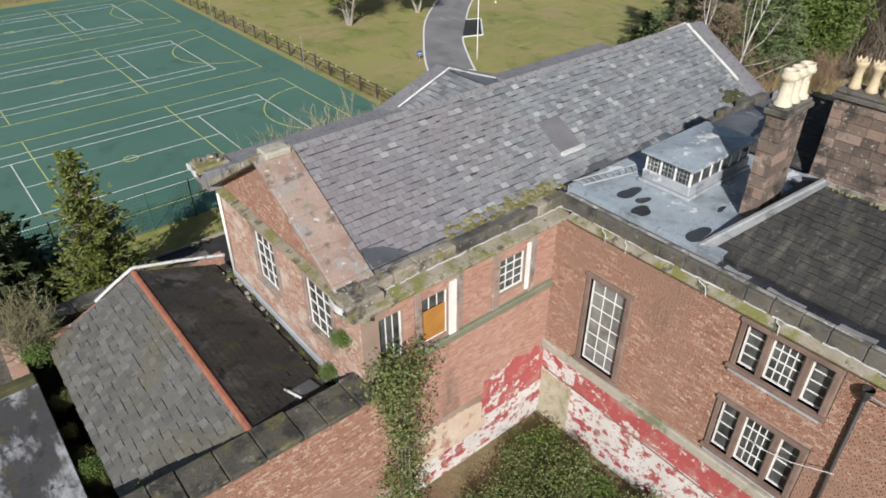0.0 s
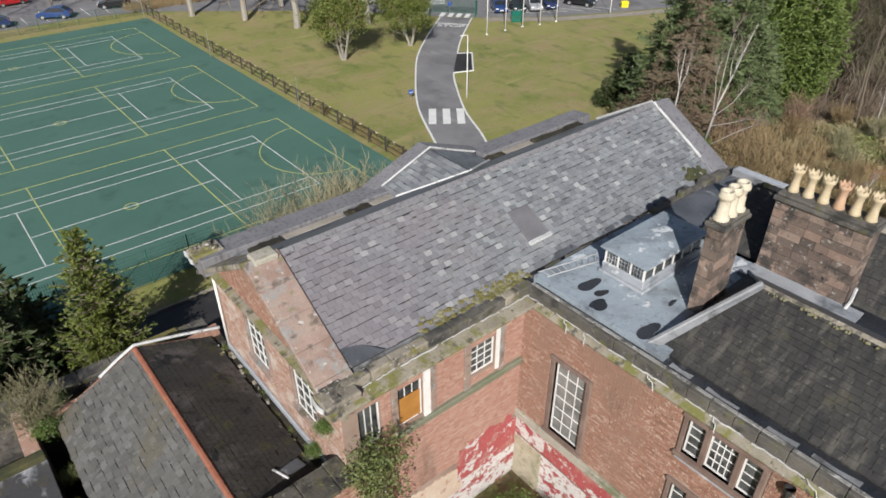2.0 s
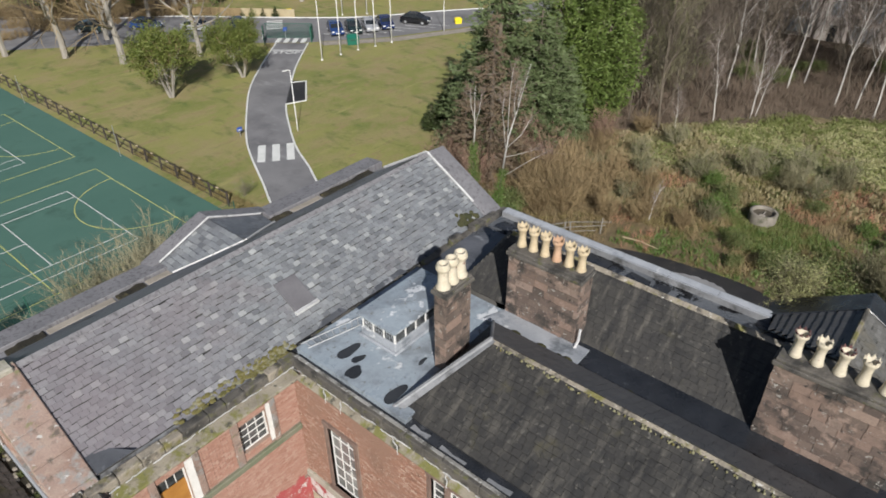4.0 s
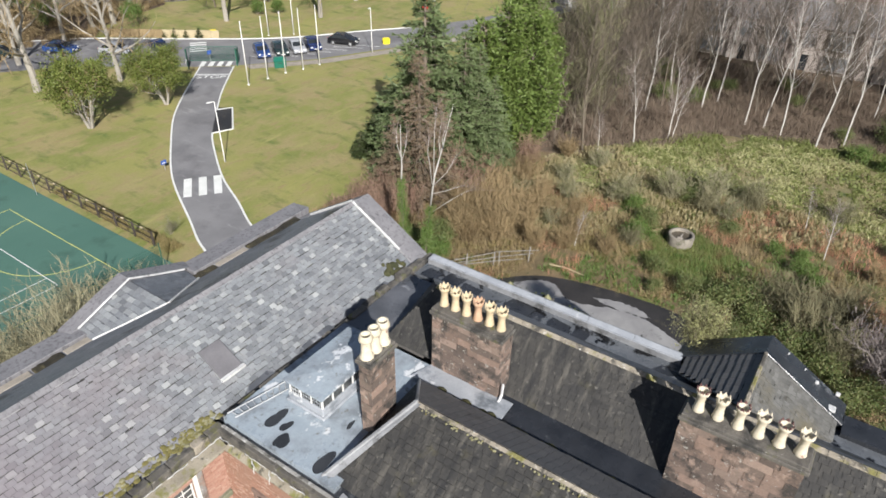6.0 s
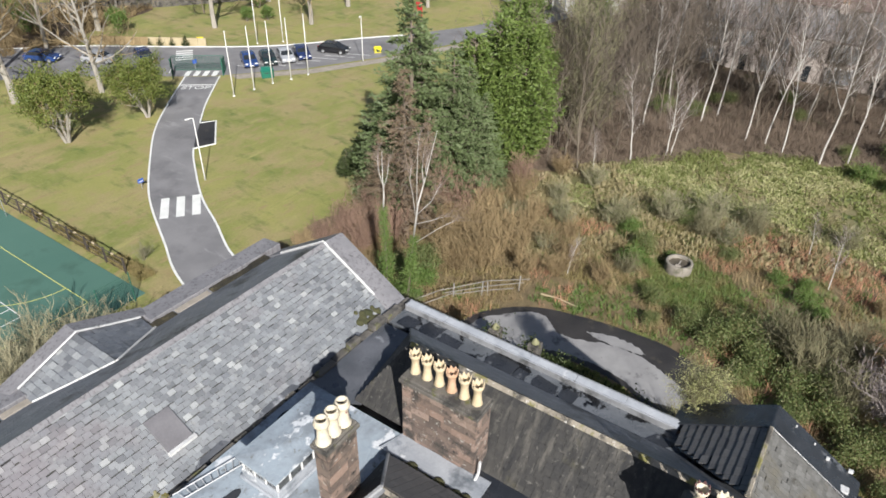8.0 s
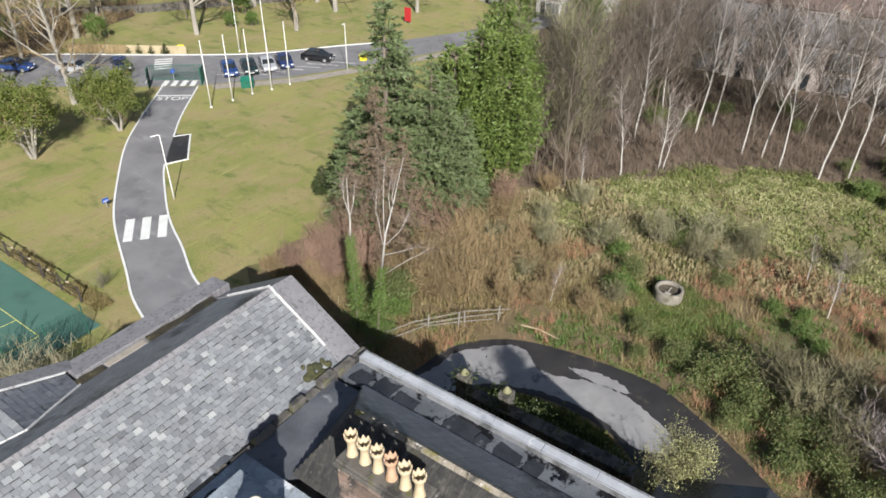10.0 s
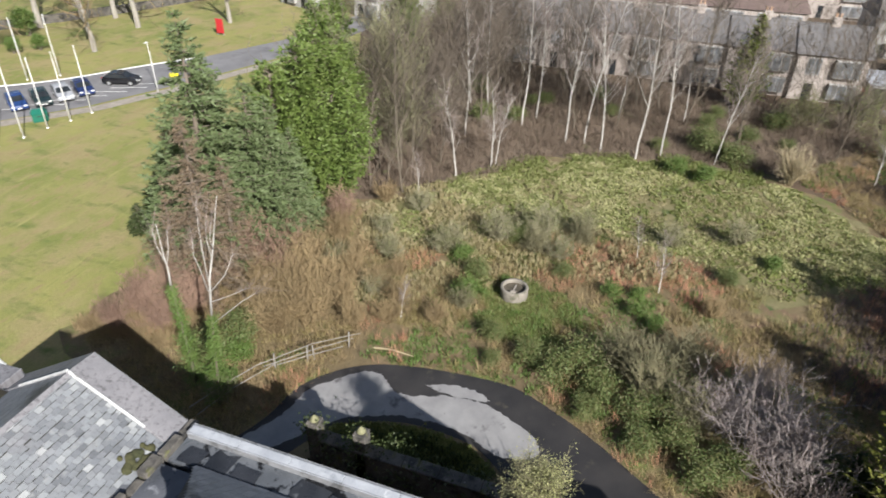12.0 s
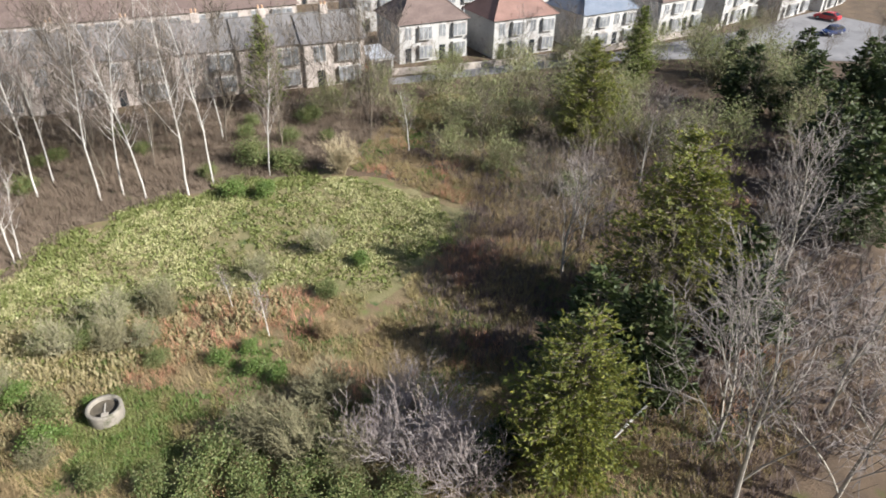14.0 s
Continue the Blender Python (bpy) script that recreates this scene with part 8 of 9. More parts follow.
cover("well_grass", "bright grass round the concrete ring", [(46, 1), (50, 0), (54, 3), (54.5, 7), (50, 8.5), (46.5, 6)], 5200, 0.24, M_leaf_field, 105, 9, 0.026, lambda x, y: lush(x, y), 1.2, stem=True)
cover("green_weeds", "fresh green nettles and grass", SCRUB, 42000, 0.36, M_leaf_bright, 85, 11, 0.028, lambda x, y: off_drive(x, y) and (lush(x, y) or patch(x, y, 0.22, 0.2, 21)), 1.0, stem=True)
cover("wood_litter", "brown undergrowth beneath the birches", WOODS, 16000, 1.1, M_twig_mid, 86, 9, 0.016, None, 1.0, stem=True)
cover("dark_brush", "brush by the cypresses, stems toned dark for their shade", [(44, -22), (52, -12), (60, -17), (70, -25), (80, -22), (98, -40), (96, -60), (60, -62), (36, -36), (33, -22)], 16000, 1.1, M_twig_dark, 92, 9, 0.018, None, 0.8, stem=True)
cover("wood_edge_grass", "bright grass along the wood's edge", [(65, 17), (74.2, 10.6), (80.5, -2), (80, -12), (76.5, -12), (76.5, -3), (72, 6), (65, 11)], 9000, 0.3, M_leaf_field, 87, 7, 0.045, lambda x, y: patch(x, y, 0.35, -0.2, 2))
cover("loop_bed_weeds", "dark weeds filling the bed inside the loop", [(31, 12.4), (34.6, 11.6), (36.6, 9.6), (37.3, 6.6), (36.6, 3.6), (33.6, 0.2), (31.5, -2.2)], 2200, 0.4, M_leaf_dark, 88, 7, 0.05)
cover("bed_grass", "green grass inside the loop", [(36.0, 12.0), (37.0, 10.2), (37.6, 8.0), (37.7, 6.2), (37.4, 4.2), (36.3, 2.4), (36.0, 3.0), (35.7, 6.5), (35.9, 9.7)], 3600, 0.2, M_leaf_field, 101, 6, 0.05)
cover("reed_edge", "reddish brush at the lawn's edge", [(37.5, 31.5), (43, 31), (49, 27), (45, 22), (38, 22)], 3400, 1.1, M_twig_brown, 89, 9, 0.014, lambda x, y: patch(x, y, 0.4, -0.25, 3), 0.9, stem=True)
cover("fence_grass", "dry grass along the court fence", [(27.7, 36), (28.6, 36), (28.4, 52), (27.7, 52)], 1500, 0.35, M_leaf_straw, 99, 8, 0.02, lambda x, y: patch(x, y, 0.4, -0.2, 6), 0.8)
BANK = [(26, 97.5), (38, 97.5), (48, 93.5), (56, 91.6), (60, 96), (74, 100), (80, 108), (60, 116), (26, 116)]
sheet("leaf_litter_bank", BANK, 0.012, M_litter, "brown leaf litter below the bare trees")
cover("bank_brush", "brown leafless brush beyond the road", BANK, 9000, 1.2, M_twig_brown, 103, 9, 0.022, lambda x, y: patch(x, y, 0.25, -0.2, 31), 0.9, stem=True)
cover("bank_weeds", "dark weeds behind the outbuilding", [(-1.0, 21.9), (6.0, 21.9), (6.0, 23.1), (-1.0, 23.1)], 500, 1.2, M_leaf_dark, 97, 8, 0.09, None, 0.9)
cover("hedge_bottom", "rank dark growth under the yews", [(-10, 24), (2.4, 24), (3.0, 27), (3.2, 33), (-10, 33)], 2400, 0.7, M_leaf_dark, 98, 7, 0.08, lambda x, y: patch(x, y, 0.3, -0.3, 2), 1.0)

# ---- fences, poles, gate, well and other outdoor things ----
fence = thing("court_fence", (0, 0, 0), "low dark timber fence along the court edge", "fence")
y, k = 38.0, 0
post_me = Shape().box(-0.06, 0.06, -0.06, 0.06, 0, 1.25).mesh("post", M_bark_dark)
cap_me = Shape().box(-0.07, 0.07, -0.07, 0.07, 1.25, 1.3).mesh("post_cap", M_bark_dark)
bracket_me = Shape().box(-0.06, 0.06, -0.13, 0.13, 1.2, 1.26).mesh("rail_bracket", M_pot)
while y < 97.5:
    p = new("post", post_me)
    p.location, p.parent = (27.55, y, 0), fence
    c = new("post_cap", cap_me)
    c.parent = p
    if k:
        for z in (0.12, 0.6, 1.14):
            Shape().box(27.53, 27.57, y - 2.34, y - 0.06, z, z + (0.08 if z > 1 else 0.045)).make("rail", M_bark_dark, fence)
        for f in (0.5,):
            pl = new("rail_bracket", bracket_me)
            pl.location, pl.parent = (27.55, y - 2.4 * f, 0), fence
    y += 2.4
    k += 1
net = thing("mesh_fence", (0, 0, 0), "green steel mesh fence round the court", "fence")
M_mesh = mat("green_mesh", (0.015, 0.06, 0.045), (0.02, 0.08, 0.055), 0.6, 3.0)


def mesh_panel(a, b, h, parent, step=0.3):
    """Thin wires between two posts."""
    a, b = Vector((*a, 0)), Vector((*b, 0))
    L = (b - a).length
    s = Shape()
    for i in range(int(h / step) + 1):
        s.tube([a + Vector((0, 0, 0.05 + i * step)), b + Vector((0, 0, 0.05 + i * step))], 0.012, 3, caps=False)
    for i in range(int(L / (step * 0.6))):
        p = a.lerp(b, i * step * 0.6 / L)
        s.tube([p + Vector((0, 0, 0.05)), p + Vector((0, 0, h))], 0.012, 3, caps=False)
    s.make("mesh_panel", M_mesh, parent)


for i in range(16):
    x = -10 + 2.4 * i
    Shape().tube([(x, 34.6, 0), (x, 34.6, 2.4)], 0.04, 6).make("post", M_green_metal, net)
    if i:
        mesh_panel((x - 2.4, 34.6), (x, 34.6), 2.4, net, 0.22)
for i in range(22):
    x = -20 + 2.3 * i
    Shape().tube([(x, 96.2, 0), (x, 96.2, 1.6)], 0.035, 6).make("post", M_green_metal, net)
    if i:
        mesh_panel((x - 2.3, 96.2), (x, 96.2), 1.6, net, 0.35)
for y in (52.8, 72.6, 94.0):
    Shape().tube([(26.6, y, 0), (26.6, y, 3.0)], 0.025, 6).make("net_post", M_steel, net, "thin grey court post")

flag = thing("flagpole", (0, 0, 0), "white tapered flagpole on the lawn", "flagpole", "flagpoles")
Shape().tube([(0, 0, 0), (0, 0, 7.4)], [0.075, 0.04], 8).make("pole", M_white, flag, smooth=True)
Shape().lathe([(0.14, 0), (0.14, 0.12), (0.09, 0.16)], (0, 0, 0), 8).make("base", M_white, flag)
Shape().lathe([(0.0, 0.12), (0.08, 0.06), (0.08, 0.02), (0, -0.02)], (0, 0, 7.42), 8).make("finial", M_white, flag)
flag.location = (55.9, 59.3, 0)
for x, y in ((58.8, 59.1), (61.6, 58.9), (64.0, 58.2), (66.6, 57.8)):
    copy_thing(flag, pose(x, y, 0))
tall = copy_thing(flag, pose(71.8, 72.8, 0))
tall["label"] = "taller white flagpole behind the road"
tall2 = copy_thing(flag, pose(74.6, 70.5, 0))
tall2["label"] = "taller white flagpole behind the road"


def lamp_post(x, y, turn, h=5.9):
    l = thing("street_lamp", (x, y, 0), "white steel lamp post with a flat lantern", "lamp post", "lamp posts", turn=turn)
    Shape().tube([(0, 0, 0), (0, 0, 1.2), (0, 0, h)], [0.075, 0.05, 0.035], 8).make("pole", M_white, l, smooth=True)
    Shape().tube([(0, 0, h), (0.12, 0, h + 0.06), (0.5, 0, h + 0.05)], 0.035, 6).make("arm", M_white, l)
    Shape().box(0.3, 0.72, -0.09, 0.09, h, h + 0.08).make("lantern", M_white, l, bevel=0.03)
    return l


lamp_post(40.3, 45.1, 160)
lamp_post(74.9, 55.8, 200)
lamp_post(47.5, 101, 120, 6.0)

gate = thing("gate", (0, 0, 0), "open green steel mesh gate across the drive", "gate")
g0, g1 = Vector((55.9, 70.6, 0)), Vector((59.9, 65.9, 0))
for p in (g0, g1):
    Shape().tube([p, p + Vector((0, 0, 2.2))], 0.08, 8).make("gate_post", M_green_metal, gate)
for a, b in ((g0, g0 + Vector((-0.9, -1.3, 0))), (g0, g0 + Vector((1.3, 1.6, 0))), (g1, g1 + Vector((1.6, 1.4, 0))), (g0.lerp(g1, 0.02) + Vector((1.4, 1.7, 0)), g1 + Vector((1.5, 1.5, 0)))):
    mesh_panel((a.x, a.y), (b.x, b.y), 1.9, gate, 0.13)
    for z in (0.1, 1.9):
        Shape().tube([a + Vector((0, 0, z)), b + Vector((0, 0, z))], 0.035, 5).make("gate_rail", M_green_metal, gate)
Shape().tube([g0 + Vector((0.2, 0.2, 1.0)), g0 + Vector((-1.1, -1.2, 1.0))], 0.05, 6).make("barrier_arm", M_white, gate)
sign = thing("road_sign", (59.0, 70.0, 0), "small blue road sign beyond the gate", "sign")
Shape().tube([(0, 0, 0), (0, 0, 1.5)], 0.03, 6).make("post", M_steel, sign)
M_blue = paint("blue_enamel", (0.03, 0.09, 0.35), 0.4)
Shape().box(-0.3, 0.3, -0.02, 0.02, 0.95, 1.45).make("plate", M_blue, sign, bevel=0.01)
sign2 = thing("small_sign", (36.0, 48.2, 0), "small blue and white sign beside the drive", "sign")
Shape().tube([(0, 0, 0), (0, 0, 0.7)], 0.03, 6).make("post", M_steel, sign2)
Shape().box(-0.28, 0.28, -0.02, 0.02, 0.55, 0.95).make("plate", M_blue, sign2, bevel=0.01)
Shape().box(-0.2, 0.2, -0.03, -0.02, 0.68, 0.74).make("bar", M_white, sign2)

M_yellow = paint("yellow_plastic", (0.75, 0.6, 0.02), 0.4)
M_bin_green = paint("green_plastic", (0.01, 0.12, 0.08), 0.4)


def bin_(x, y, m, label, s=1.0):
    b = thing("grit_bin", (x, y, 0), label, "bin", turn=-38, size=s)
    Shape().prism([(-0.6, -0.45), (0.6, -0.45), (0.6, 0.45), (-0.6, 0.45)], 0, 0.75).make("body", m, b, bevel=0.05)
    Shape().add([(-0.66, -0.5, 0.75), (0.66, -0.5, 0.75), (0.66, 0.5, 0.75), (-0.66, 0.5, 0.75), (-0.5, -0.1, 1.05), (0.5, -0.1, 1.05), (0.5, 0.4, 1.0), (-0.5, 0.4, 1.0)],
                [(0, 1, 5, 4), (1, 2, 6, 5), (2, 3, 7, 6), (3, 0, 4, 7), (4, 5, 6, 7), (3, 2, 1, 0)]).make("lid", m, b)
    Shape().box(-0.25, 0.25, -0.47, -0.45, 0.5, 0.56).make("handle", M_black, b)


bin_(67.2, 79.4, M_yellow, "yellow grit bin beside the road", 0.75)
bin_(79.2, 56.8, M_yellow, "yellow grit bin beside the path", 0.8)
bin_(62.9, 61.2, M_bin_green, "dark green cabinet beside the flagpoles", 1.25)

M_well = mat("mossy_concrete", (0.2, 0.18, 0.15), (0.3, 0.27, 0.225), 0.9, 1.5, 18, 0.45, 0.5, 0.03, stains=(((0.1, 0.1, 0.06), 1.6, 0.52, 0.66, None),))
M_well_silt = mat("damp_silt", (0.06, 0.05, 0.036), (0.12, 0.1, 0.07), 0.85, 1.5, 14, 0.5, 0.6, 0.04)
well = thing("well_ring", (51.6, 5.5, 0), "weathered concrete ring standing in the grass", "well ring")
Shape().lathe([(0.98, 0), (1.0, 0.8), (0.97, 0.86), (0.8, 0.86), (0.77, 0.8), (0.77, 0.12)], (0, 0, 0), 28).make("ring", M_well, well, smooth=True)
Shape().lathe([(0.77, 0.62), (0.4, 0.57), (0.0, 0.55)], (0, 0, 0), 28).make("soil", M_well_silt, well, "dark wet silt")
Shape().box(-0.65, 0.5, -0.05, 0.04, 0.6, 0.64).make("plank", M_bark_grey, well, "grey board lying inside")
Shape().box(-0.85, -0.55, -0.3, 0.1, 0.86, 0.9).make("chip", M_concrete, well, bevel=0.02)

rail = thing("broken_fence", (0, 0, 0), "leaning grey timber rail fence among the brambles", "fence")
for pts in (((33.9, 19.4, 0.9), (36.2, 18.6, 0.95), (38.4, 17.6, 1.0)), ((33.9, 19.0, 0.45), (36.4, 18.3, 0.5), (39.1, 17.1, 0.5)), ((38.2, 17.7, 0.95), (40.9, 15.6, 1.05), (43.0, 13.4, 0.9)),
            ((38.3, 17.5, 0.75), (40.7, 15.5, 0.75), (42.6, 13.7, 0.7)), ((38.9, 17.2, 0.4), (40.4, 15.7, 0.45), (42.0, 14.1, 0.4))):
    Shape().tube(pts, [0.028, 0.03, 0.024], 5).make("rail", M_rail, rail)
for x, y, dx in ((40.3, 15.7, 0.1), (40.6, 15.4, -0.05), (39.0, 17.2, 0.05), (35.3, 19.0, 0.0), (42.4, 13.9, 0.1)):
    Shape().tube([(x, y, 0), (x + dx, y, 1.25)], 0.045, 6).make("post", M_rail, rail)
log = thing("fallen_log", (42.9, 11.0, 0.1), "pale fallen branch lying at the drive's edge", "log")
Shape().tube([(0, 1.4, 0), (0.2, 0.2, 0.05), (0.15, -1.3, 0)], [0.07, 0.06, 0.03], 6).make("branch", M_twig_straw, log)
snag = thing("fallen_birch", (38.7, -20.2, 3.4), "snapped white birch trunk caught in the branches", "log")
Shape().tube([(-0.6, 1.5, -0.3), (0.0, 0.0, 0.12), (0.55, -1.5, 0.4)], [0.03, 0.08, 0.06], 7).make("trunk", M_birch, snag)
Shape().tube([(0.55, -1.5, 0.4), (0.7, -1.7, -1.6), (0.75, -1.75, -3.45)], [0.05, 0.05, 0.06], 6).make("limb", M_bark, snag, "dark stump below the break")

bal = thing("garden_wall", (0, 0, 0), "tall dark ivy-grown garden wall with two lichened pier caps", "wall")
Shape().run([(31.65, 0), (32.15, 0), (32.15, 4.7), (31.65, 4.7)], "y", 1.2, 10.1).make("wall", M_stone_dark, bal)
y = 1.2
while y < 10.0:
    w = min(rnd(0.7, 1.1), 10.1 - y)
    Shape().box(31.55, 32.25, y, y + w - 0.012, 4.7, 4.86 + rnd(-0.02, 0.02)).make("coping_stone", M_stone_dark, bal, bevel=0.03)
    y += w
for x, y in ((31.8, 9.9), (31.95, 7.65)):
    pier = Shape().box(x - 0.3, x + 0.3, y - 0.3, y + 0.3, 0, 5.85).make("pier", M_stone_dark, bal, bevel=0.03)
    Shape().lathe([(0.0, 0.0), (0.2, 0.0), (0.23, 0.06), (0.15, 0.18), (0.06, 0.3), (0.0, 0.34)], (x, y, 5.85), 10).make("cap", M_cap_lichen, pier, "pale yellow lichened cap", smooth=True)
rgi = random.Random(76)
cen = [Vector((31.9 + rgi.gauss(0, 0.45), rgi.uniform(1.3, 10.0), rgi.uniform(0.3, 5.1))) for _ in range(260)]
cen += [Vector((31.87 + rgi.gauss(0, 0.3), yp + rgi.gauss(0, 0.3), rgi.uniform(4.6, 5.8))) for yp in (9.9, 7.65) for _ in range(26)]
leaf_cloud(cen, 16, 0.4, 0.13, rgi).make("ivy", M_leaf_dark, bal, "dark ivy over the wall")

# ---- cars ----
def car(body, label, at, turn, kind="car"):
    """A small car: shaped body, glasshouse, wheels, lamps and plates."""
    c = thing("parked_" + kind, (at[0], at[1], 0.03), label, kind, "parked vehicles", turn=turn)
    van = kind == "van"
    if van:
        side = [(-2.6, 0.35), (2.5, 0.35), (2.6, 0.8), (2.45, 1.15), (1.7, 2.05), (1.3, 2.25), (-2.5, 2.3), (-2.62, 1.2)]
        glass = [(2.42, 1.2), (1.72, 2.0), (1.35, 2.05), (0.6, 2.05), (0.6, 1.3)]
        w, wheels, r = 0.98, (-1.7, 1.65), 0.35
    else:
        side = [(-2.05, 0.3), (2.0, 0.28), (2.12, 0.55), (2.0, 0.78), (1.1, 0.95), (0.4, 1.4), (-0.2, 1.48), (-1.2, 1.45), (-1.85, 1.05), (-2.12, 0.9), (-2.15, 0.5)]
        glass = [(1.0, 0.96), (0.36, 1.37), (-0.2, 1.44), (-1.15, 1.41), (-1.72, 1.05), (-1.4, 0.97)]
        w, wheels, r = 0.86, (-1.3, 1.28), 0.31
    n = len(side)
    low = 0.95
    vs = [(x, -w * (1 if z < low else 1 - 0.2 * (z - low)), z) for x, z in side] + [(x, w * (1 if z < low else 1 - 0.2 * (z - low)), z) for x, z in side]
    s = Shape().add(vs, [tuple(range(n)), tuple(range(n, 2 * n))[::-1]] + [(i, n + i, n + (i + 1) % n, (i + 1) % n) for i in range(n)])
    b = s.make("body", body, c, bevel=0.05)
    g = Shape()
    for sgn in (-1, 1):
        g.add([(x, sgn * (w * (1 - 0.2 * (z - low)) + 0.012), z) for x, z in glass], [tuple(range(len(glass)))])
    g.make("side_window", M_car_glass, c)
    x0, z0, x1, z1 = (2.46, 1.16, 1.74, 2.02) if van else (1.06, 0.98, 0.42, 1.38)
    Shape().slab([(x0 + 0.02, -w * 0.9, z0 + 0.02), (x0 + 0.02, w * 0.9, z0 + 0.02), (x1 + 0.02, w * 0.78, z1 + 0.02), (x1 + 0.02, -w * 0.78, z1 + 0.02)], 0.01).make("windscreen", M_car_glass, c)
    if not van:
        Shape().slab([(-1.24, -w * 0.74, 1.45), (-1.24, w * 0.74, 1.45), (-1.84, w * 0.85, 1.09), (-1.84, -w * 0.85, 1.09)], 0.01).make("rear_window", M_car_glass, c)
    for wx in wheels:
        for sgn in (-1, 1):
            tyre = Shape().tube([(wx, sgn * (w - 0.17), r), (wx, sgn * (w + 0.015), r)], r, 14).make("wheel", M_black, c)
            Shape().tube([(wx, sgn * (w + 0.01), r), (wx, sgn * (w + 0.028), r)], r * 0.62, 12).make("rim", M_steel, tyre)
    fx = 2.58 if van else 2.08
    for sgn in (-1, 1):
        Shape().box(fx - 0.1, fx + 0.02, sgn * w * 0.72 - 0.16, sgn * w * 0.72 + 0.16, 0.62, 0.76).make("headlight", M_white, c, bevel=0.02)
        Shape().box(-fx - 0.06, -fx + 0.08, sgn * w * 0.78 - 0.1, sgn * w * 0.78 + 0.1, 0.78, 0.95).make("tail_light", M_red_lamp, c, bevel=0.02)
    Shape().box(fx, fx + 0.035, -0.26, 0.26, 0.42, 0.53).make("number_plate", M_white, c)
    return c


M_red_lamp = paint("red_lens", (0.35, 0.01, 0.01))
P_blue, P_dark, P_silver, P_navy, P_black, P_red, P_white = (paint(n, c) for n, c in (("blue_car_paint", (0.02, 0.05, 0.16)), ("dark_car_paint", (0.015, 0.03, 0.03)), ("silver_car_paint", (0.33, 0.34, 0.36)),
                                                                                      ("navy_car_paint", (0.015, 0.03, 0.1)), ("black_car_paint", (0.012, 0.012, 0.014)), ("red_car_paint", (0.4, 0.02, 0.025)), ("white_van_paint", (0.75, 0.75, 0.74))))
for m, name, x, y, t in ((P_blue, "bright blue hatchback in a parking bay", 64.8, 66.6, -122), (P_dark, "dark green hatchback in a parking bay", 66.8, 65.2, -122), (P_silver, "silver hatchback in a parking bay", 69.0, 64.2, -122),
                         (P_navy, "navy blue hatchback in a parking bay", 71.2, 63.4, -122), (P_black, "black saloon in a parking bay", 75.4, 61.4, -70), (P_silver, "silver-blue hatchback by the road", 53.6, 82.3, -60),
                         (P_navy, "dark blue hatchback by the road", 57.6, 78.6, -110), (P_blue, "blue hatchback by the road", 49.5, 88.5, -60), (P_dark, "dark hatchback by the road", 44.0, 93.0, -60), (P_blue, "blue hatchback in the court car park", 17.6, 101.6, 150),
                         (P_black, "black hatchback in the court car park", 25.4, 102.2, 160), (P_red, "red hatchback in the court car park", 14.6, 113.2, 10), (P_navy, "dark hatchback in the court car park", 10.2, 101.5, 170)):
    car(m, name, (x, y), t)
car(P_white, "white panel van in the court car park", (21.8, 112.4), 8, "van")
car(P_navy, "dark estate car on the far street", (102.6, -102), 100)
car(P_red, "red hatchback on the far street", (110.5, -109), 20)

# boundary walls beyond the car park
bound = thing("boundary_wall", (0, 0, 0), "red brick boundary wall behind the car park", "wall")
Shape().box(-25, 33, 118.0, 118.3, 0, 1.6).make("wall", M_brick, bound)
Shape().box(-25, 33, 117.95, 118.35, 1.6, 1.7).make("coping", M_concrete, bound, bevel=0.02)
tim = thing("timber_screen", (0, 0, 0), "pale timber screen with clipped shrubs before it", "fence")
a, b = Vector((57.5, 90.6, 0)), Vector((66.5, 77.2, 0))
for i in range(14):
    p, q = a.lerp(b, i / 14), a.lerp(b, (i + 0.97) / 14)
    Shape().add([p, q, q + Vector((0, 0, 1.15)), p + Vector((0, 0, 1.15)), p + Vector((0.08, 0.06, 0)), q + Vector((0.08, 0.06, 0)), q + Vector((0.08, 0.06, 1.15)), p + Vector((0.08, 0.06, 1.15))],
                [(0, 1, 2, 3), (7, 6, 5, 4), (3, 2, 6, 7), (0, 4, 5, 1), (1, 5, 6, 2), (0, 3, 7, 4)]).make("panel", M_twig_straw if i > 6 else M_twig_brown, tim)
for x, y, size in ((63.0, 82.6, 0.2), (63.9, 81.2, 0.18), (64.9, 79.6, 0.22), (62.2, 83.8, 0.16)):
    again(drk, (x, y), 40, size, "clipped dark shrub before the timber screen")
street_wall = thing("park_wall", (0, 0, 0), "long low brick wall along the park edge", "wall")
s = Shape()
strip(s, smooth_line([(58, 118), (72, 104), (84, 96), (104, 84), (124, 76)]), 0.35, 0, 1.3)
s.make("wall", M_stone_dark, street_wall)


# ---- houses beyond the wood ----
M_roof_brown = mat("brown_roof_tiles", (0.12, 0.085, 0.075), (0.165, 0.12, 0.105), 0.85, 0.4, 3, 0.4, 0.5, 0.05, stretch=(1, 1, 3))
M_roof_red = mat("red_roof_tiles", (0.19, 0.11, 0.09), (0.245, 0.145, 0.12), 0.85, 0.4, 3, 0.4, 0.5, 0.05, stretch=(1, 1, 3))
M_roof_blue = mat("blue_grey_roof_tiles", (0.13, 0.16, 0.21), (0.18, 0.21, 0.26), 0.8, 0.4, 3, 0.4, 0.5, 0.05, stretch=(1, 1, 3))
M_roof_grey = mat("grey_roof_tiles", (0.14, 0.135, 0.135), (0.19, 0.18, 0.178), 0.85, 0.4, 3, 0.4, 0.5, 0.05, stretch=(1, 1, 3))
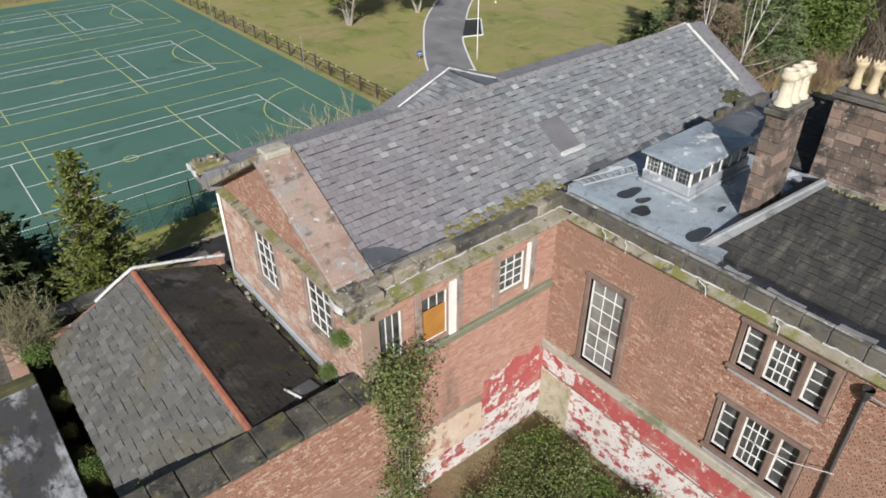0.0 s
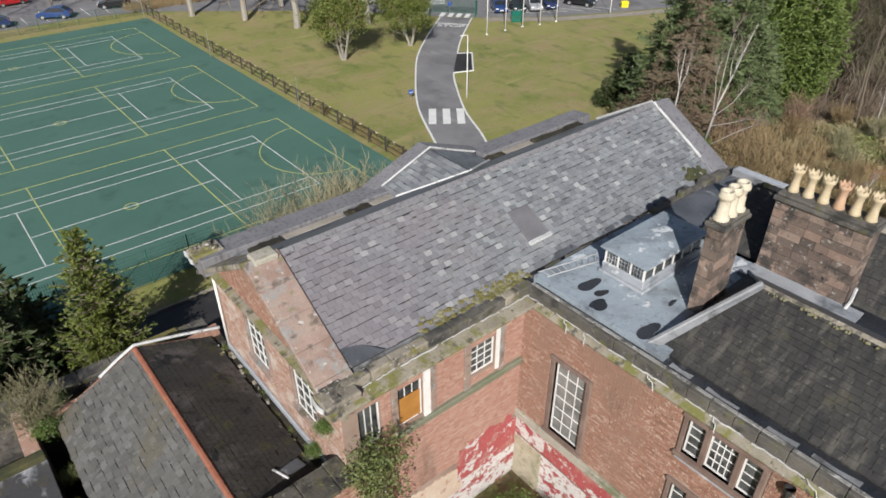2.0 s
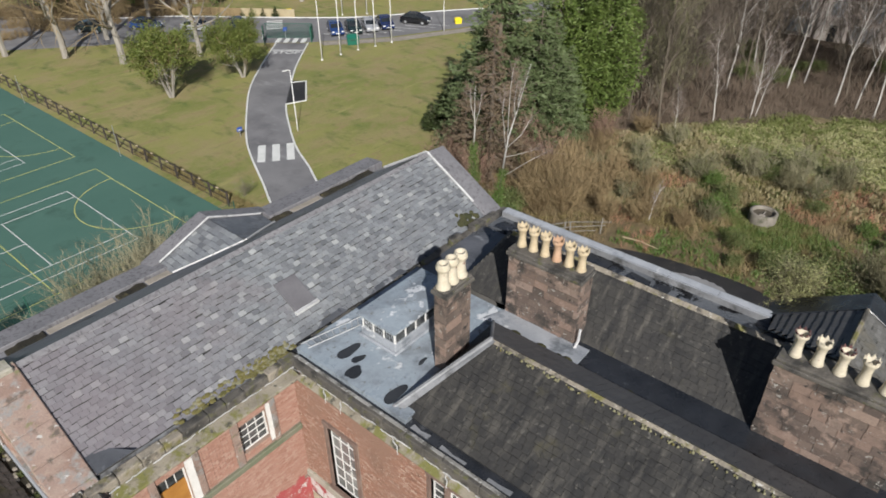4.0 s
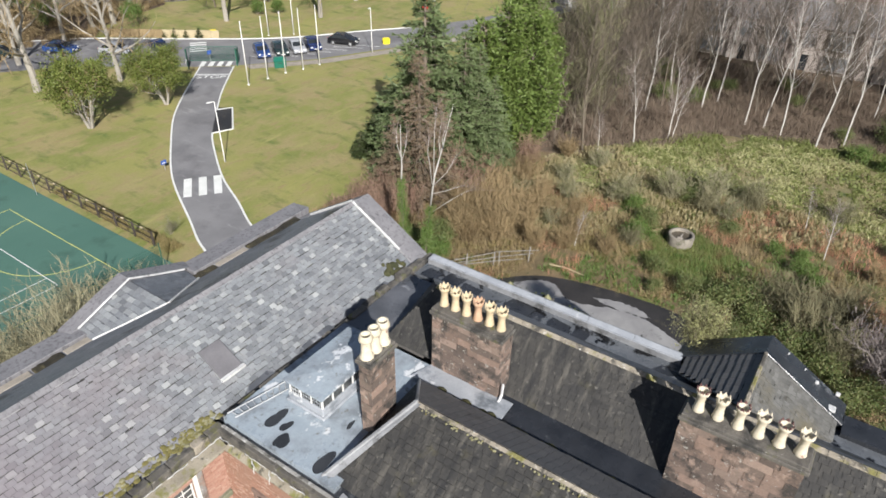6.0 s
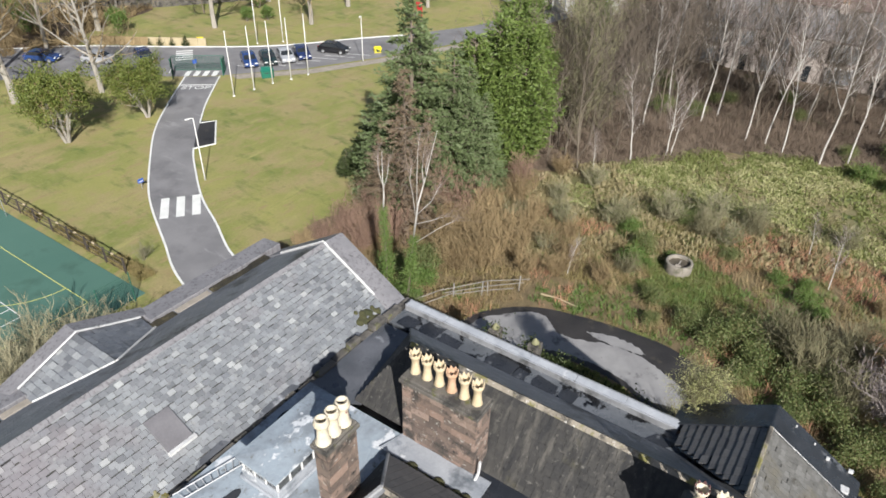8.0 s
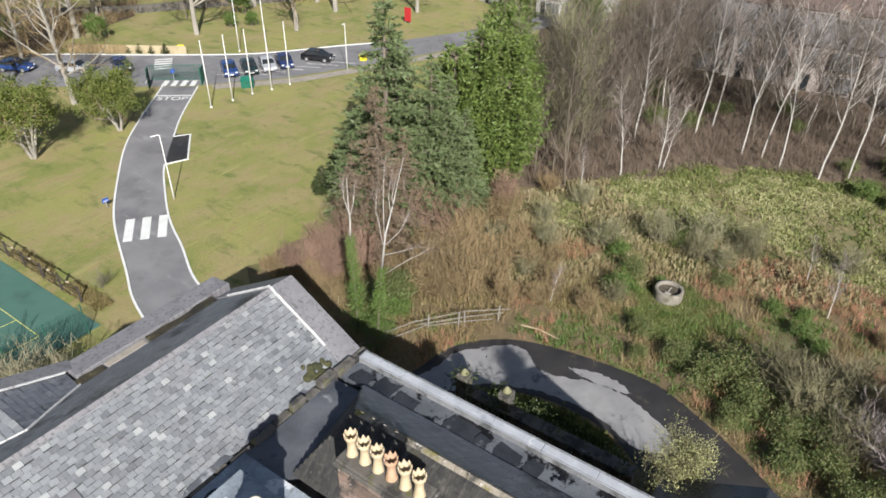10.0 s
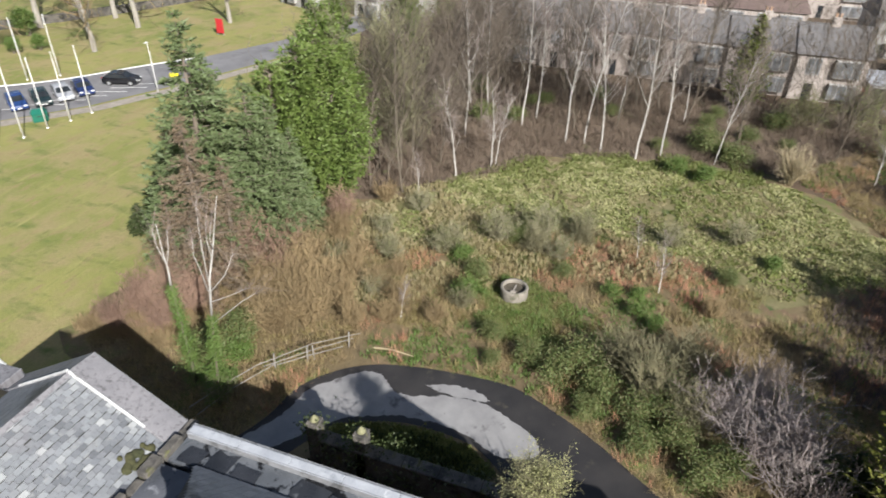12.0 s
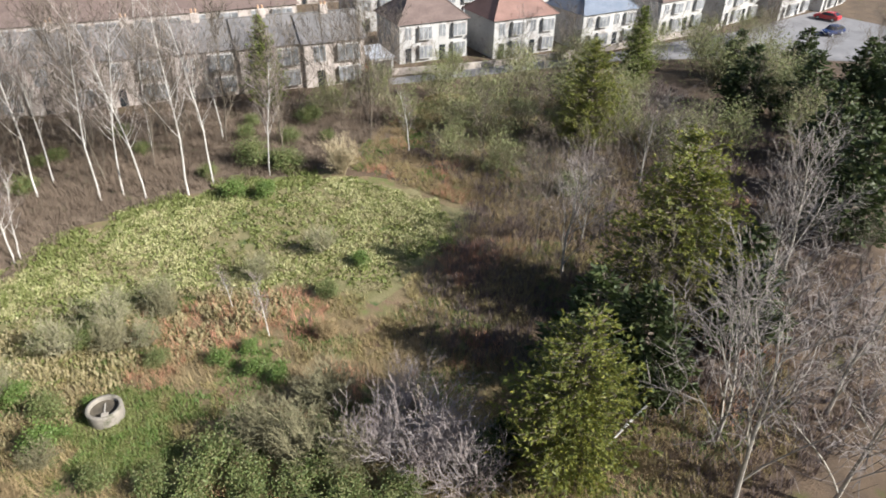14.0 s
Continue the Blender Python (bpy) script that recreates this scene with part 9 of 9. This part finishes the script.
M_render_white = mat("white_render", (0.3785, 0.3703, 0.3538), (0.4772, 0.469, 0.4525), 0.85, 0.3, 3, 0.35, stains=(((0.2468, 0.2222, 0.2057), 0.5, 0.55, 0.66, None),))
M_house_brick = mat("buff_house_brick", (0.4025, 0.352, 0.3159), (0.5175, 0.456, 0.4124), 0.9, 0.5, 10, 0.35)
M_house_glass = mat("house_window_glass", (0.12, 0.13, 0.14), (0.3, 0.31, 0.32), 0.12, 0.8, 8, 0.2, 0)
M_fence_red = mat("red_fence_boards", (0.36, 0.1, 0.06), (0.42, 0.14, 0.09), 0.8, 1.0, 8, 0.3)


def house(at, turn, wide, deep, eaves, rise, walls, roofs, label, bays=2, ridge=0.35, upper=None, chimneys=1):
    """A two-storey house whose front looks along local -x: walls, hipped or gabled roof, bay windows, doors, chimney."""
    h = thing("house", (at[0], at[1], 0), label, "house", "houses", turn=turn)
    W, D = wide / 2, deep / 2
    Shape().box(-D, D, -W, W, 0, 2.9).make("wall", walls, h)
    Shape().box(-D, D, -W, W, 2.9, eaves).make("wall", upper or walls, h)
    o, k = 0.35, W * ridge
    q = [(-D - o, -W - o, eaves), (D + o, -W - o, eaves), (D + o, W + o, eaves), (-D - o, W + o, eaves), (0, -k, eaves + rise), (0, k, eaves + rise)]
    r = Shape().add(q, [(0, 4, 5, 3), (1, 2, 5, 4), (0, 1, 4), (2, 3, 5), (0, 3, 2, 1)]).make("roof", roofs, h)
    Shape().tube([(0, -k, eaves + rise + 0.03), (0, k, eaves + rise + 0.03)], 0.1, 5).make("ridge", roofs, r)
    if ridge < 0.95:
        for sx in (-1, 1):
            for sy in (-1, 1):
                Shape().tube([(sx * (D + o), sy * (W + o), eaves + 0.03), (0, sy * k, eaves + rise + 0.03)], 0.08, 4).make("hip_tile", roofs, r)
    for j in range(chimneys):
        cy = (j - (chimneys - 1) / 2) * W * 1.2
        ch = Shape().box(-0.35, 0.35, cy - 0.5, cy + 0.5, eaves + rise - 1.3, eaves + rise + 0.9).make("chimney", M_house_brick, r, bevel=0.03)
        for e in (-0.25, 0.25):
            Shape().lathe([(0.13, 0), (0.11, 0.45)], (0, cy + e, eaves + rise + 0.9), 8).make("chimney_pot", M_pot_orange, r)
    for j in range(bays):
        c = -W + (j + 0.5) * wide / bays
        s = wide / bays
        for z0, z1 in ((0.7, 2.3), (3.3, eaves - 0.5)):
            for off, ww in ((-0.22 * s, 0.38 * s), (0.25 * s, 0.2 * s)):
                if off > 0 and z0 < 1:
                    wd = Shape().box(-D - 0.06, -D + 0.02, c + off - 0.45, c + off + 0.45, 0.05, 2.1).make("door", M_car_glass, h, bevel=0.02)
                    Shape().box(-D - 0.1, -D - 0.06, c + off + 0.3, c + off + 0.36, 1.0, 1.2).make("handle", M_steel, wd)
                    continue
                proud = 0.5 if off < 0 else 0.05
                y0, y1 = c + off - ww / 2, c + off + ww / 2
                win = Shape().box(-D - proud, -D + 0.02, y0, y1, z0 - 0.15, z1 + 0.12).make("window", M_render_white, h, bevel=0.02)
                n = 3 if off < 0 else 2
                for e in range(n):
                    a, b = y0 + (y1 - y0) * e / n + 0.06, y0 + (y1 - y0) * (e + 1) / n - 0.06
                    Shape().box(-D - proud - 0.02, -D - proud + 0.01, a, b, z0, z1).make("pane", M_house_glass, win)
    return h


for i, (y, lab) in enumerate(((-19.0, 0), (-11.2, 0), (-3.4, 0), (4.4, 0), (12.2, 0), (20.0, 0))):
    house((107.5, y), 4, 7.8, 8.5, 5.6, 2.6, M_house_brick, M_roof_grey, "terraced brick house with white bays and a grey tiled roof", 1, 1.04, M_house_brick, 1)
house((113.5, -34.2), 6, 10.5, 8.5, 5.4, 3.4, M_render_white, M_roof_brown, "white semi-detached houses with a brown hipped roof", 2, 0.3)
house((112.0, -47.5), 8, 10.5, 8.5, 5.4, 3.4, M_render_white, M_roof_red, "pale semi-detached houses with a reddish hipped roof", 2, 0.3)
house((112.0, -61.5), 10, 10.5, 8.5, 5.2, 3.0, M_render_white, M_roof_blue, "white semi-detached houses with a blue-grey roof", 2, 0.35)
house((116.0, -77.4), 14, 10.5, 8.5, 5.2, 3.0, M_render_white, M_roof_brown, "white semi-detached houses with a brown hipped roof", 2, 0.35)
house((118.0, -91.0), 18, 10.5, 8.5, 5.2, 3.0, M_render_white, M_roof_grey, "white semi-detached houses with a grey hipped roof", 2, 0.35)
house((118.5, -103.5), 20, 10.5, 8.5, 5.2, 3.0, M_render_white, M_roof_red, "white semi-detached houses with a reddish hipped roof", 2, 0.35)
house((121.5, -116.0), 22, 10.5, 8.5, 5.2, 3.0, M_render_white, M_roof_brown, "white semi-detached houses with a brown hipped roof", 2, 0.35)
house((128, 2), 4, 40, 8.5, 5.4, 3.0, M_house_brick, M_roof_brown, "row of brick houses with brown roofs behind", 5, 0.95, None, 3)
house((132, -42), 6, 30, 8.5, 5.4, 3.0, M_render_white, M_roof_grey, "row of pale houses with grey roofs behind", 4, 0.95, None, 2)
for x, y, turn, wide, roofs in ((136, -62, 8, 22, M_roof_brown), (142, -88, 14, 24, M_roof_grey), (146, -114, 18, 24, M_roof_red), (152, -20, 4, 44, M_roof_grey), (156, -74, 8, 40, M_roof_brown), (164, -118, 16, 40, M_roof_grey), (152, 34, 2, 44, M_roof_brown), (178, -40, 6, 60, M_roof_brown), (184, -104, 12, 60, M_roof_red), (176, 22, 2, 60, M_roof_grey)):
    house((x, y), turn, wide, 8.5, 5.4, 3.0, M_render_white if wide < 30 else M_house_brick, roofs, "far pale houses with tiled roofs beyond the street", 2 if wide < 30 else 4, 0.9, None, 2)
house((121, 60), -20, 9.5, 8.0, 5.4, 2.8, M_render_white, M_roof_grey, "white house beyond the park road", 2, 0.4)
house((119, 44), -10, 11, 8.0, 5.4, 2.8, M_render_white, M_roof_brown, "white house beyond the park road", 2, 0.4)
board = thing("red_board", (97.7, 63.2, 0), "tall red notice board beside the park road", "sign")
Shape().box(-0.08, 0.08, -0.6, 0.6, 0.3, 2.4).make("panel", paint("red_enamel", (0.42, 0.02, 0.03), 0.4), board, bevel=0.02)
for dy in (-0.5, 0.5):
    Shape().box(-0.05, 0.05, dy - 0.05, dy + 0.05, 0.0, 0.3).make("post", M_steel, board)
gar = thing("side_garage", (107.6, -25.6, 0), "small flat-roofed garage with a dark door between the houses", "garage", turn=4)
Shape().box(-3, 3, -1.5, 1.5, 0, 2.4).make("wall", M_render_white, gar)
Shape().box(-3.2, 3.2, -1.7, 1.7, 2.4, 2.55).make("roof", M_lead, gar)
Shape().box(-3.06, -2.99, -1.2, 1.2, 0.05, 2.1).make("garage_door", M_black, gar)
gf = thing("garden_fence", (106, -23.6, 0), "reddish garden fence beside the garage", "fence")
Shape().box(-4, 6, -0.05, 0.05, 0, 1.9).make("boards", M_fence_red, gf)
Shape().box(2.0, 2.1, -4, 0, 0, 1.8).make("boards", M_fence_red, gf)
sheet("front_gardens", [(97, 40), (96, -26), (96, -60), (90, -84), (84, -100), (90, -125), (200, -420), (480, -420), (480, 60), (140, 60)], 0.01, M_litter, "dark hedged gardens round the houses")
sheet("street", [(103.5, -26), (104.5, -60), (109, -88), (116, -112), (92, -120), (87, -99), (96, -82), (101, -60), (101, -26)], 0.02, M_asphalt, "grey suburban street before the houses")
s = Shape()
strip(s, smooth_line([(104.6, -27), (104.0, -42), (105.6, -60), (111.0, -86)]), 0.25, 0, 0.9)
gw = thing("front_garden_wall", (0, 0, 0), "low red front garden wall", "wall")
s.make("wall", M_house_brick, gw)

# ---- bricks of the walls ----
lay_bricks("bricks", "x", bricks("x", 7.0, BX0, 3.46, 8.94, AY0, -1, south_holes + [(8.05, BX0, 6.14, 6.44), (7.95, 8.2, 6.4, 8.62), (9.2, 9.73, 6.4, 8.62), (10.94, 11.26, 6.4, 8.62), (12.39, 12.81, 6.4, 8.62)]), AY0, -1, M_brick_pink, wall_a, 0.03, (10.0, 13.0, 4.6, 6.1))
lay_bricks("bricks", "x", bricks("x", 7.7, 10.79, 2.92, 3.45, AY0, -1, []), AY0, -1, M_brick_pink, wall_a)
lay_bricks("bricks", "y", bricks("y", BY0, AY0, 3.74, 8.94, BX0, -1, [(8.55, 10.4, 3.8, 7.6), (2.75, 5.4, 7.05, 8.95), (2.75, 5.4, 3.85, 6.12)]), BX0, -1, M_brick, wall_b, 0.03, (5.5, 8.2, 5.6, 7.2))
lay_bricks("bricks", "y", bricks("y", AY0 + 0.05, AY1, 5.2, 8.68, AX0, -1, [(16.5, 18.3, 6.3, 8.66), (13.15, 14.95, 6.4, 8.66)]), AX0, -1, M_brick_pale, wall_w, 0.03, (14.95, 16.5, 5.4, 8.6))
lay_bricks("bricks", "y", bricks("y", AY0 + 0.3, AY1 - 0.2, 9.1, 11.6, AX0, -1, [], limit=lambda y: roof_z(y) - 0.16), AX0, -1, M_brick, tymp)
lay_bricks("bricks", "x", bricks("x", -8.0, 7.05, 2.0, 6.12, AY0 - 0.5, -1, []), AY0 - 0.5, -1, M_brick, front_wall, 0.03, (3.2, 6.4, 4.9, 6.1))
